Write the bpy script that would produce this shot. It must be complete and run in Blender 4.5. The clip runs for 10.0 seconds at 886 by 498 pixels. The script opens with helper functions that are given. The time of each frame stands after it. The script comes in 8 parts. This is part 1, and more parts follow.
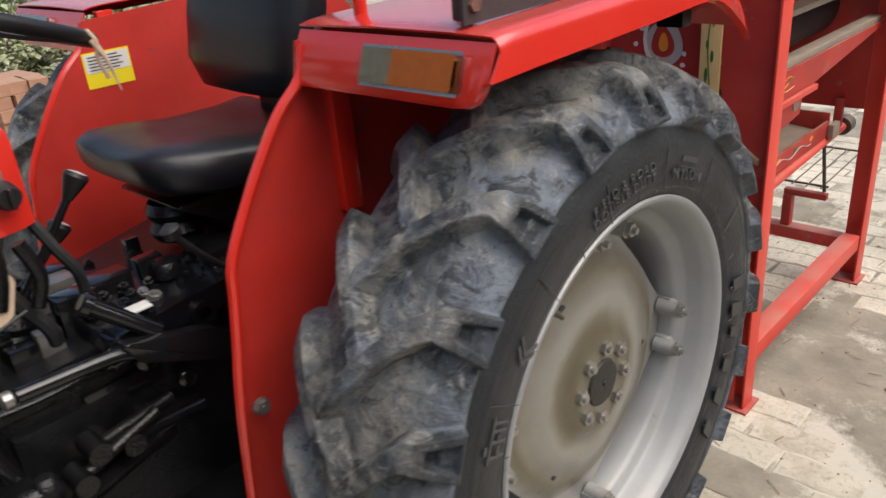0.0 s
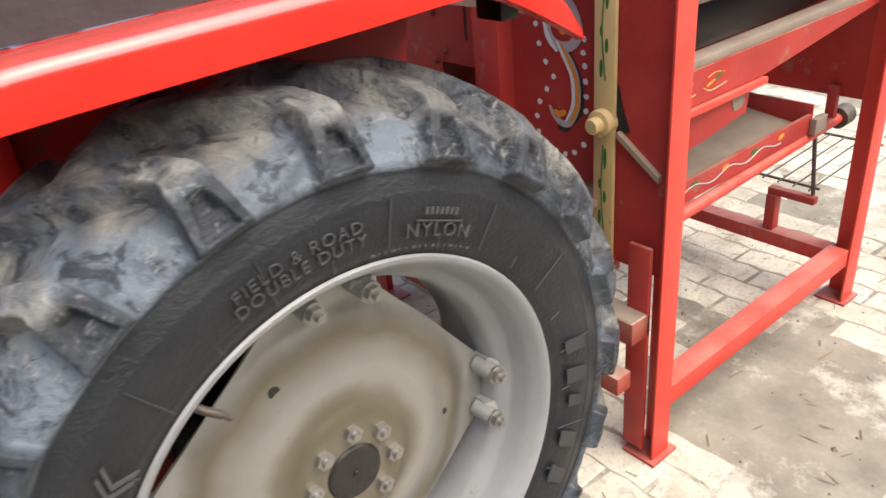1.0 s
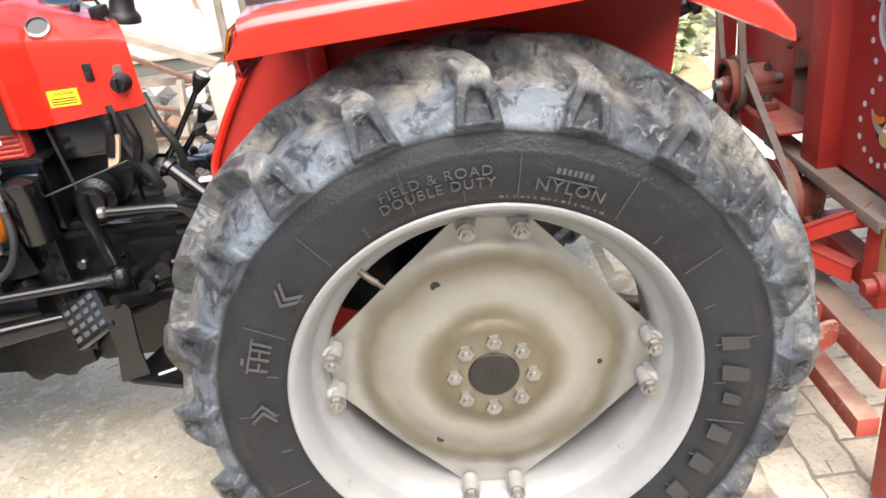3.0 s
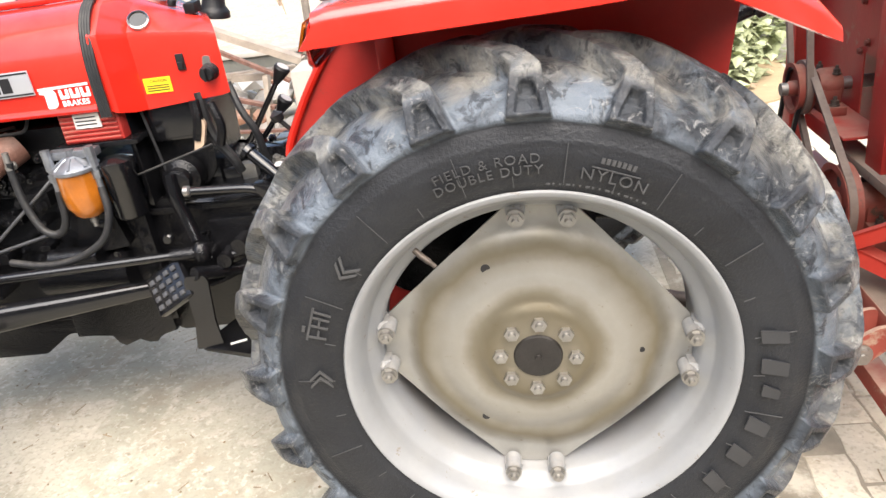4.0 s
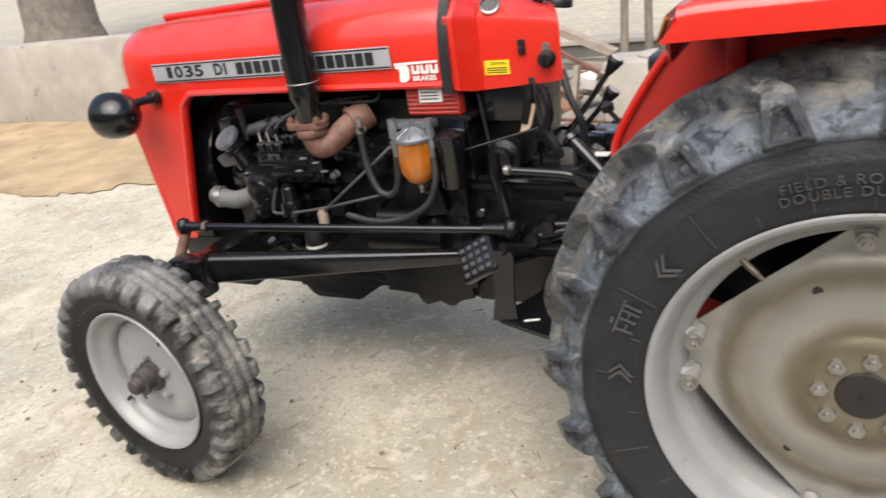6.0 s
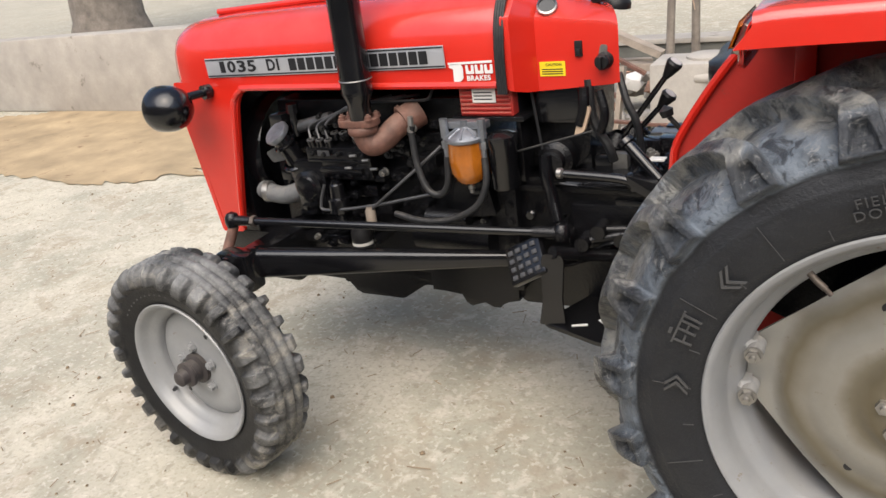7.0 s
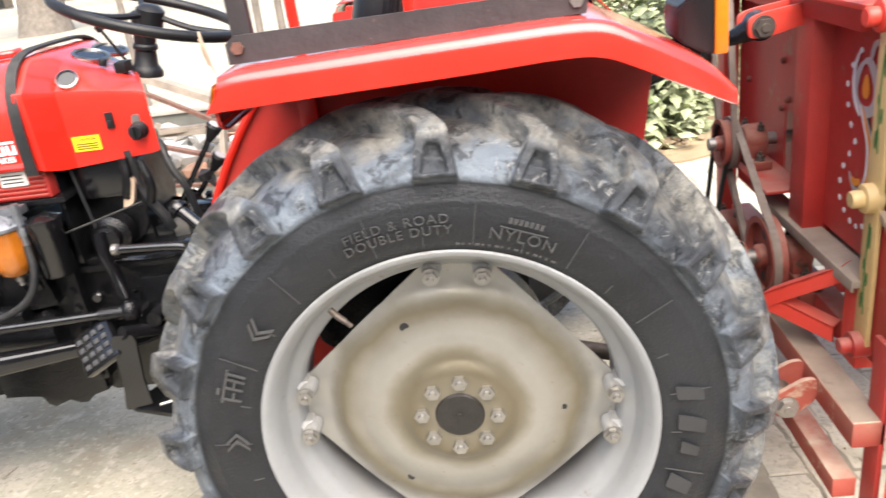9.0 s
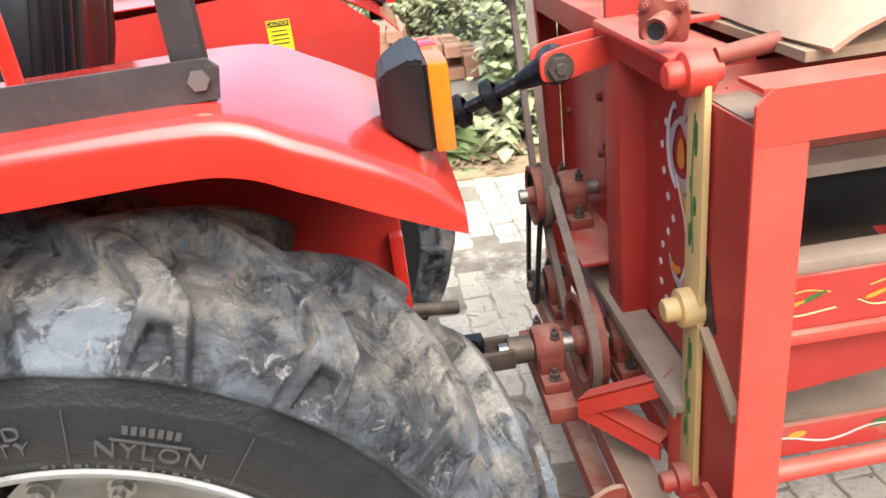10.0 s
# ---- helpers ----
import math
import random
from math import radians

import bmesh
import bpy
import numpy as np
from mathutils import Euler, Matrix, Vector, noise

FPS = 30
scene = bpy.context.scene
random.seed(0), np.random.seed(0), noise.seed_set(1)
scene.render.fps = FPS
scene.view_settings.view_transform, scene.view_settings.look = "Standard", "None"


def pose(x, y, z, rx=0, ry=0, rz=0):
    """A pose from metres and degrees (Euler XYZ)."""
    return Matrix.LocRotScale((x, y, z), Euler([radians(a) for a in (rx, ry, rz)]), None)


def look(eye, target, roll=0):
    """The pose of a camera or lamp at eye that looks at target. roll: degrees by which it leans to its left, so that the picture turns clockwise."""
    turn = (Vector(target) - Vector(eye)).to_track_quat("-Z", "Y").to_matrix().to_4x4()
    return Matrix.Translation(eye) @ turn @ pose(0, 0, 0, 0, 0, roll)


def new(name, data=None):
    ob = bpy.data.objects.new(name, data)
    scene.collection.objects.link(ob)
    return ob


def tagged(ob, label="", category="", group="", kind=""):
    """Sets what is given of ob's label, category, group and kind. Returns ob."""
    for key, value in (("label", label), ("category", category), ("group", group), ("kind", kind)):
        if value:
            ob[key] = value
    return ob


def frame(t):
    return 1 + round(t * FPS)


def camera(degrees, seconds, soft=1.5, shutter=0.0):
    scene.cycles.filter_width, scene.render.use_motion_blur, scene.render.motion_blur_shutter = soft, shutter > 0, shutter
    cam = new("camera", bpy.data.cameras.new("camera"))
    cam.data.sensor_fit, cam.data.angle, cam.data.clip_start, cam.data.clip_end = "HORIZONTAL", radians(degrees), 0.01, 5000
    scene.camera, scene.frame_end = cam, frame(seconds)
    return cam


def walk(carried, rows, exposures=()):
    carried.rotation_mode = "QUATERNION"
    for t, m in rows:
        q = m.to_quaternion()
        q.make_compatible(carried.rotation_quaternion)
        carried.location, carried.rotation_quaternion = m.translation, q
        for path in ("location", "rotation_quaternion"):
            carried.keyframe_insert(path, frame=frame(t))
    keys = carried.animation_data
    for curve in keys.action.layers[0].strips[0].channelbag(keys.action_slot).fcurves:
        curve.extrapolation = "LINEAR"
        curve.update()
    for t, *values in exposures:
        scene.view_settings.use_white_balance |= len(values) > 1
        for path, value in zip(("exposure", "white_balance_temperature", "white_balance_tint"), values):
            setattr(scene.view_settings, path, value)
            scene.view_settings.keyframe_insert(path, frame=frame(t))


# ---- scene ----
cam = camera(60.1, 10.0, shutter=0.2)
PATH = [
    (0, (-1.075, -0.565, 1.484), (0.214, 0.72, 0.655), -5.0),
    (0.2, (-0.919, -0.618, 1.475), (0.322, 0.705, 0.632), -4.8),
    (0.5, (-0.734, -0.672, 1.501), (0.45, 0.693, 0.643), -5.7),
    (0.7, (-0.637, -0.69, 1.496), (0.516, 0.678, 0.603), -5.7),
    (1, (-0.413, -0.713, 1.472), (0.662, 0.683, 0.525), -5.6),
    (1.2, (-0.285, -0.724, 1.466), (0.716, 0.718, 0.51), -6.2),
    (1.5, (-0.175, -0.755, 1.5), (0.582, 0.829, 0.541), -6.9),
    (1.7, (-0.13, -0.807, 1.495), (0.475, 0.856, 0.562), -7.6),
    (2, (0.009, -0.92, 1.508), (0.256, 0.844, 0.598), -9.4),
    (2.5, (0.062, -1.028, 1.496), (0.084, 0.779, 0.64), -9.2),
    (3, (-0.033, -1.083, 1.492), (-0.076, 0.7, 0.587), -8.3),
    (3.2, (-0.037, -1.11, 1.486), (-0.138, 0.661, 0.564), -8.4),
    (4.5, (0.035, -1.187, 1.5), (-0.253, 0.608, 0.666), -8.3),
    (5, (0.028, -1.184, 1.509), (-0.381, 0.597, 0.698), -8.4),
    (5.5, (0.007, -1.192, 1.51), (-0.658, 0.516, 0.71), -8.9),
    (6, (-0.077, -1.219, 1.506), (-0.971, 0.384, 0.711), -8.7),
    (6.2, (-0.106, -1.236, 1.507), (-1.081, 0.319, 0.713), -8.3),
    (7.3, (-0.128, -1.217, 1.52), (-1.075, 0.358, 0.731), -7.7),
    (7.5, (-0.124, -1.211, 1.519), (-1.021, 0.393, 0.731), -7.7),
    (8, (-0.109, -1.197, 1.53), (-0.783, 0.516, 0.749), -7.7),
    (8.5, (-0.018, -1.18, 1.52), (-0.469, 0.611, 0.753), -8.0),
    (9, (0.119, -1.163, 1.497), (-0.037, 0.676, 0.728), -7.9),
    (9.2, (0.164, -1.107, 1.486), (0.128, 0.739, 0.716), -7.4),
    (9.5, (0.265, -0.928, 1.462), (0.339, 0.904, 0.665), -7.0),
    (9.8, (0.387, -0.751, 1.482), (0.558, 1.079, 0.694), -7.2),
    (10, (0.451, -0.649, 1.507), (0.552, 1.157, 0.654), -7.3),
]
walk(cam, [(t, look(eye, target, roll)) for t, eye, target, roll in PATH],
     exposures=[(0.0, 0.42), (0.5, 1.0), (1.0, 1.03), (1.3, 0.65), (1.8, 1.35), (2.5, 1.7), (3.0, 1.6), (4.5, 1.5), (5.5, 1.28), (6.2, 0.64), (7.5, 0.6), (8.2, 1.1), (8.6, 1.42), (9.3, 1.64), (10.0, 1.4)])
# ---- light ----
world = bpy.data.worlds.new("world")
scene.world = world
world.use_nodes = True
sky = world.node_tree.nodes.new("ShaderNodeTexSky")
sky.sky_type = "NISHITA"
sky.sun_disc = False
sky.sun_elevation, sky.sun_rotation = radians(54), radians(164)
sky.air_density, sky.dust_density, sky.ozone_density = 1.0, 4.0, 1.0
world.node_tree.links.new(sky.outputs[0], world.node_tree.nodes["Background"].inputs[0])
world.node_tree.nodes["Background"].inputs[1].default_value = 0.13
sun = new("sun", bpy.data.lights.new("sun", "SUN"))
sun.data.energy, sun.data.angle, sun.data.color = 2.4, radians(75), (1.0, 0.955, 0.89)
sun.matrix_world = look((1.0, -3.6, 5.2), (0, 0, 0))


# ---- materials ----
def mat(name, base, rough=0.5, metal=0.0, vary=0.12, scale=8.0, bump=0.1, fine=90.0, dust=0.0,
        dust_col=(0.42, 0.37, 0.30), coat=0.0, spots=0.0, spot_col=(0.08, 0.03, 0.015), spot_scale=14.0, island=0.0, spec=0.5):
    """A node material: base colour broken up at two scales, bump, spots of wear and dust that lies on upward faces."""
    m = bpy.data.materials.new(name)
    m.use_nodes = True
    nt = m.node_tree
    b = nt.nodes["Principled BSDF"]
    L = nt.links.new
    co = nt.nodes.new("ShaderNodeTexCoord")

    def noise_node(sc, detail=5.0, rgh=0.6):
        n = nt.nodes.new("ShaderNodeTexNoise")
        n.inputs["Scale"].default_value, n.inputs["Detail"].default_value, n.inputs["Roughness"].default_value = sc, detail, rgh
        L(co.outputs["Object"], n.inputs["Vector"])
        return n.outputs["Fac"]

    def ramp(v, lo, hi):
        r = nt.nodes.new("ShaderNodeMapRange")
        r.inputs["From Min"].default_value, r.inputs["From Max"].default_value = lo, hi
        L(v, r.inputs["Value"])
        return r.outputs["Result"]

    def mix(f, a, c):
        x = nt.nodes.new("ShaderNodeMix")
        x.data_type = "RGBA"
        if isinstance(f, float):
            x.inputs[0].default_value = f
        else:
            L(f, x.inputs[0])
        for s, v in ((6, a), (7, c)):
            if isinstance(v, tuple):
                x.inputs[s].default_value = (*v, 1)
            else:
                L(v, x.inputs[s])
        return x.outputs[2]

    def times(a, k):
        x = nt.nodes.new("ShaderNodeMath")
        x.operation = "MULTIPLY"
        L(a, x.inputs[0])
        if isinstance(k, float):
            x.inputs[1].default_value = k
        else:
            L(k, x.inputs[1])
        return x.outputs[0]

    big, small = noise_node(scale), noise_node(fine, 3.0)
    lo = tuple(c * (1 - vary) for c in base)
    hi = tuple(min(1.0, c * (1 + vary)) for c in base)
    col = mix(ramp(big, 0.3, 0.7), lo, hi)
    col = mix(times(ramp(small, 0.35, 0.75), 0.35), col, tuple(c * (1 - 0.8 * vary) for c in base))
    if island:
        info = nt.nodes.new("ShaderNodeObjectInfo")
        col = mix(times(info.outputs["Random"], island), col, tuple(c * 0.55 for c in base))
    rgh = ramp(big, 0.0, 1.0)
    rm = nt.nodes.new("ShaderNodeMapRange")
    rm.inputs["To Min"].default_value, rm.inputs["To Max"].default_value = max(0.03, rough - 0.12), min(1.0, rough + 0.12)
    L(rgh, rm.inputs["Value"])
    rgh = rm.outputs["Result"]
    if spots:
        sp = ramp(noise_node(spot_scale, 8.0, 0.7), 0.66 - 0.16 * spots, 0.72 - 0.14 * spots)
        col = mix(sp, col, spot_col)
    if dust:
        geo = nt.nodes.new("ShaderNodeNewGeometry")
        sep = nt.nodes.new("ShaderNodeSeparateXYZ")
        L(geo.outputs["Normal"], sep.inputs[0])
        up = ramp(sep.outputs["Z"], -0.1, 0.9)
        f = times(times(up, ramp(noise_node(scale * 1.7, 6.0), 0.25, 0.75)), dust)
        col = mix(f, col, dust_col)
        x = nt.nodes.new("ShaderNodeMath")
        x.operation = "MAXIMUM"
        L(rgh, x.inputs[0])
        L(f, x.inputs[1])
        rgh = x.outputs[0]
    L(col, b.inputs["Base Color"])
    L(rgh, b.inputs["Roughness"])
    b.inputs["Metallic"].default_value = metal
    b.inputs["Specular IOR Level"].default_value = spec
    b.inputs["Coat Weight"].default_value, b.inputs["Coat Roughness"].default_value = coat, 0.12
    if bump:
        bp = nt.nodes.new("ShaderNodeBump")
        bp.inputs["Strength"].default_value, bp.inputs["Distance"].default_value = bump, 0.004
        add = nt.nodes.new("ShaderNodeMath")
        L(big, add.inputs[0])
        L(small, add.inputs[1])
        L(add.outputs[0], bp.inputs["Height"])
        L(bp.outputs[0], b.inputs["Normal"])
    return m


RED = mat("tractor_red_paint", (0.60, 0.020, 0.010), 0.22, vary=0.05, scale=3.0, bump=0.03, fine=30, dust=0.14, coat=0.8)
# Darker, dusty copy of the tractor red: fender shade put into the colour
RED_SHADED = mat("dusty_shaded_wall_paint", (0.44, 0.019, 0.012), 0.5, vary=0.18, scale=6.0, bump=0.08, dust=0.3, spots=0.25, spot_col=(0.19, 0.05, 0.035), spot_scale=7)
DUSTY_RED = mat("dust_caked_red_paint", (0.34, 0.060, 0.042), 0.6, vary=0.2, scale=6.0, bump=0.15, dust=1.3, dust_col=(0.50, 0.38, 0.29), spots=0.4, spot_col=(0.42, 0.30, 0.22), spot_scale=7, spec=0.3)
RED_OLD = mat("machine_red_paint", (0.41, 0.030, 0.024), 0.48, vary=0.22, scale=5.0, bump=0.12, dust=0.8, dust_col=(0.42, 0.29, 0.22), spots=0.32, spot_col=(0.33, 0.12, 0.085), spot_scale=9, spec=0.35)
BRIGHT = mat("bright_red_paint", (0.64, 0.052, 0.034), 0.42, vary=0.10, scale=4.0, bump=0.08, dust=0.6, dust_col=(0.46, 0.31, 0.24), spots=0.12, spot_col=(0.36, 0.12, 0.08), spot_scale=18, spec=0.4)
BLACK = mat("black_enamel", (0.006, 0.006, 0.007), 0.15, vary=0.3, scale=14.0, bump=0.10, fine=120, dust=0.03, dust_col=(0.16, 0.15, 0.14), spec=0.45, coat=0.3)
CAST = mat("black_castings", (0.006, 0.006, 0.007), 0.22, vary=0.4, scale=20.0, bump=0.4, fine=160, dust=0.02, dust_col=(0.14, 0.13, 0.12), spec=0.4)
GLOSS = mat("glossy_black_enamel", (0.005, 0.005, 0.006), 0.2, vary=0.2, scale=25, bump=0.12, fine=140, coat=0.4, spec=0.4)
PLASTIC = mat("black_plastic", (0.010, 0.010, 0.011), 0.42, vary=0.2, bump=0.05, spec=0.35, dust=0.08, dust_col=(0.25, 0.23, 0.2))
VINYL = mat("black_vinyl", (0.010, 0.0105, 0.013), 0.34, vary=0.2, scale=10, bump=0.12, fine=220, spec=0.42, dust=0.08, dust_col=(0.22, 0.20, 0.17))
CLAMP = mat("flaking_grey_clamp_paint", (0.26, 0.265, 0.268), 0.6, vary=0.2, scale=25, bump=0.3, dust=0.4, spots=0.2, spot_col=(0.16, 0.13, 0.10), spot_scale=30)
SILVER = mat("silver_wheel_paint", (0.29, 0.298, 0.306), 0.44, metal=0.15, vary=0.12, scale=6.0, bump=0.06, dust=0.35, dust_col=(0.42, 0.39, 0.33), spots=0.12, spot_col=(0.20, 0.16, 0.12), spot_scale=40)
DISC = mat("stained_disc_paint", (0.35, 0.342, 0.315), 0.34, metal=0.4, vary=0.12, scale=6.0, bump=0.06, dust=0.35, dust_col=(0.42, 0.39, 0.33), spots=0.12, spot_col=(0.20, 0.16, 0.12), spot_scale=40)
STEEL = mat("worn_steel", (0.34, 0.33, 0.31), 0.38, metal=0.8, vary=0.2, scale=30, bump=0.15, dust=0.2)
IRON = mat("dark_iron", (0.09, 0.075, 0.065), 0.55, metal=0.5, vary=0.3, scale=25, bump=0.3, dust=0.45, dust_col=(0.40, 0.31, 0.24))
IRONDARK = mat("greasy_dark_hub", (0.016, 0.014, 0.013), 0.5, vary=0.4, scale=30, bump=0.4, dust=0.12, dust_col=(0.20, 0.17, 0.13))
GRIMY = mat("grimy_red_castings", (0.25, 0.055, 0.04), 0.6, vary=0.3, scale=14, bump=0.25, dust=0.6, dust_col=(0.38, 0.27, 0.20), spots=0.35, spot_col=(0.10, 0.05, 0.035), spot_scale=18, spec=0.3)
PIPE = mat("dull_steel_pipe", (0.085, 0.086, 0.09), 0.4, metal=0.5, vary=0.3, scale=30, bump=0.15, dust=0.15)
ZINC = mat("zinc_die_casting", (0.25, 0.265, 0.29), 0.32, metal=0.7, vary=0.25, scale=40, bump=0.2, dust=0.15)
RUST = mat("rusty_cast_iron", (0.135, 0.062, 0.044), 0.7, vary=0.45, scale=25, bump=0.45, dust=0.35, dust_col=(0.42, 0.30, 0.23), spots=0.3, spot_col=(0.16, 0.06, 0.035), spot_scale=30)
FLATBAR = mat("weathered_black_flat_bar", (0.040, 0.034, 0.036), 0.55, vary=0.35, scale=12, bump=0.25, dust=0.25, spots=0.25, spot_col=(0.12, 0.085, 0.065), spot_scale=22)
HOSE = mat("black_rubber_hose", (0.014, 0.015, 0.017), 0.5, vary=0.25, scale=30, bump=0.15, dust=0.15, spec=0.35)
GREYHOSE = mat("dusty_grey_hose", (0.12, 0.125, 0.13), 0.75, vary=0.2, scale=30, bump=0.3, dust=0.3)
YELLOW = mat("cream_yellow_paint", (0.62, 0.44, 0.19), 0.5, vary=0.12, scale=10, bump=0.1, dust=0.3, spots=0.2, spot_col=(0.30, 0.13, 0.06), spot_scale=22)
DEEP_GREEN = mat("deep_green_paint", (0.014, 0.028, 0.016), 0.5, vary=0.2)
GREEN = mat("green_paint", (0.035, 0.13, 0.03), 0.5, vary=0.2)
WHITE = mat("white_paint", (0.74, 0.72, 0.70), 0.5, vary=0.08, bump=0.03)
ORANGE = mat("orange_paint", (0.80, 0.28, 0.03), 0.5, vary=0.12, bump=0.03)
PINKISH = mat("grey_paint", (0.46, 0.42, 0.40), 0.5, vary=0.1, bump=0.03)
STICKER = mat("yellow_sticker", (0.80, 0.62, 0.02), 0.4, vary=0.05, bump=0.02)
LABEL = mat("white_label", (0.66, 0.64, 0.60), 0.5, vary=0.08, bump=0.02, spots=0.2, spot_col=(0.45, 0.36, 0.28))
ALU = mat("brushed_badge_silver", (0.62, 0.63, 0.66), 0.35, metal=0.6, vary=0.05, bump=0.02)
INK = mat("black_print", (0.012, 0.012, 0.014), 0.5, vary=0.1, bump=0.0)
BELT = mat("rubber_drive_belt", (0.16, 0.12, 0.10), 0.75, vary=0.3, scale=20, bump=0.2, dust=0.35)
SHEET = mat("dusty_galvanised_sheet", (0.26, 0.21, 0.165), 0.65, metal=0.1, vary=0.28, scale=6, bump=0.2, dust=0.6, dust_col=(0.42, 0.34, 0.26), spots=0.2, spot_col=(0.14, 0.10, 0.08), spot_scale=16)
EARTHY = mat("chaff_dusted_sheet", (0.30, 0.22, 0.145), 0.85, vary=0.3, scale=5, bump=0.4, fine=70, dust=0.5, dust_col=(0.42, 0.32, 0.21), spots=0.3, spot_col=(0.20, 0.10, 0.06), spot_scale=9)
CONCRETE = mat("weathered_concrete", (0.36, 0.33, 0.29), 0.9, vary=0.2, scale=3, bump=0.6, fine=40, spots=0.25, spot_col=(0.20, 0.18, 0.15), spot_scale=4)
DARK_CONCRETE = mat("dark_blotched_concrete", (0.13, 0.128, 0.112), 0.9, vary=0.3, scale=2, bump=0.6, fine=40, spots=0.3, spot_col=(0.26, 0.25, 0.22), spot_scale=3)
BRICKM = mat("old_red_brick", (0.42, 0.22, 0.14), 0.9, vary=0.25, scale=6, bump=0.6, fine=50, dust=0.35, island=0.5, spots=0.3, spot_col=(0.50, 0.42, 0.34), spot_scale=8)
PLASTER = mat("weathered_plaster", (0.30, 0.27, 0.23), 0.9, vary=0.2, scale=1.5, bump=0.4, fine=30, spots=0.3, spot_col=(0.18, 0.16, 0.13), spot_scale=2)
WOOD = mat("grey_weathered_wood", (0.30, 0.25, 0.20), 0.85, vary=0.3, scale=9, bump=0.5, fine=80)
BARK = mat("grey_bark", (0.20, 0.17, 0.14), 0.95, vary=0.35, scale=9, bump=1.0, fine=40)
LEAF = mat("green_leaves", (0.15, 0.22, 0.065), 0.55, vary=0.35, scale=3, bump=0.0, dust=0.2)
LEAF_PALE = mat("dusty_pale_leaves", (0.36, 0.41, 0.21), 0.6, vary=0.35, scale=3, bump=0.0, dust=0.4)
DRY = mat("dry_twigs_and_litter", (0.26, 0.19, 0.12), 0.9, vary=0.35, scale=6, bump=0.3)
TARP = mat("pale_canvas_sheet", (0.46, 0.34, 0.24), 0.85, vary=0.15, scale=6, bump=0.3, fine=60)
GLASSY = mat("lens_chrome", (0.42, 0.40, 0.36), 0.28, metal=1.0, vary=0.1, bump=0.0)
LENS_O = mat("orange_lens_plastic", (0.62, 0.17, 0.008), 0.22, vary=0.08, scale=60, bump=0.15, fine=300, coat=0.5)
LENS_R = mat("red_lens_plastic", (0.55, 0.02, 0.015), 0.22, vary=0.08, bump=0.1, coat=0.5)
LENS_W = mat("smoked_clear_lens", (0.30, 0.27, 0.18), 0.22, vary=0.15, scale=60, bump=0.15, coat=0.5)
AMBER = mat("amber_fuel_bowl", (0.38, 0.115, 0.010), 0.18, vary=0.25, scale=16, bump=0.02, coat=0.6)
FAR_WALL = mat("dark_distant_wall", (0.09, 0.085, 0.08), 0.9, vary=0.3, scale=1.0, bump=0.2)


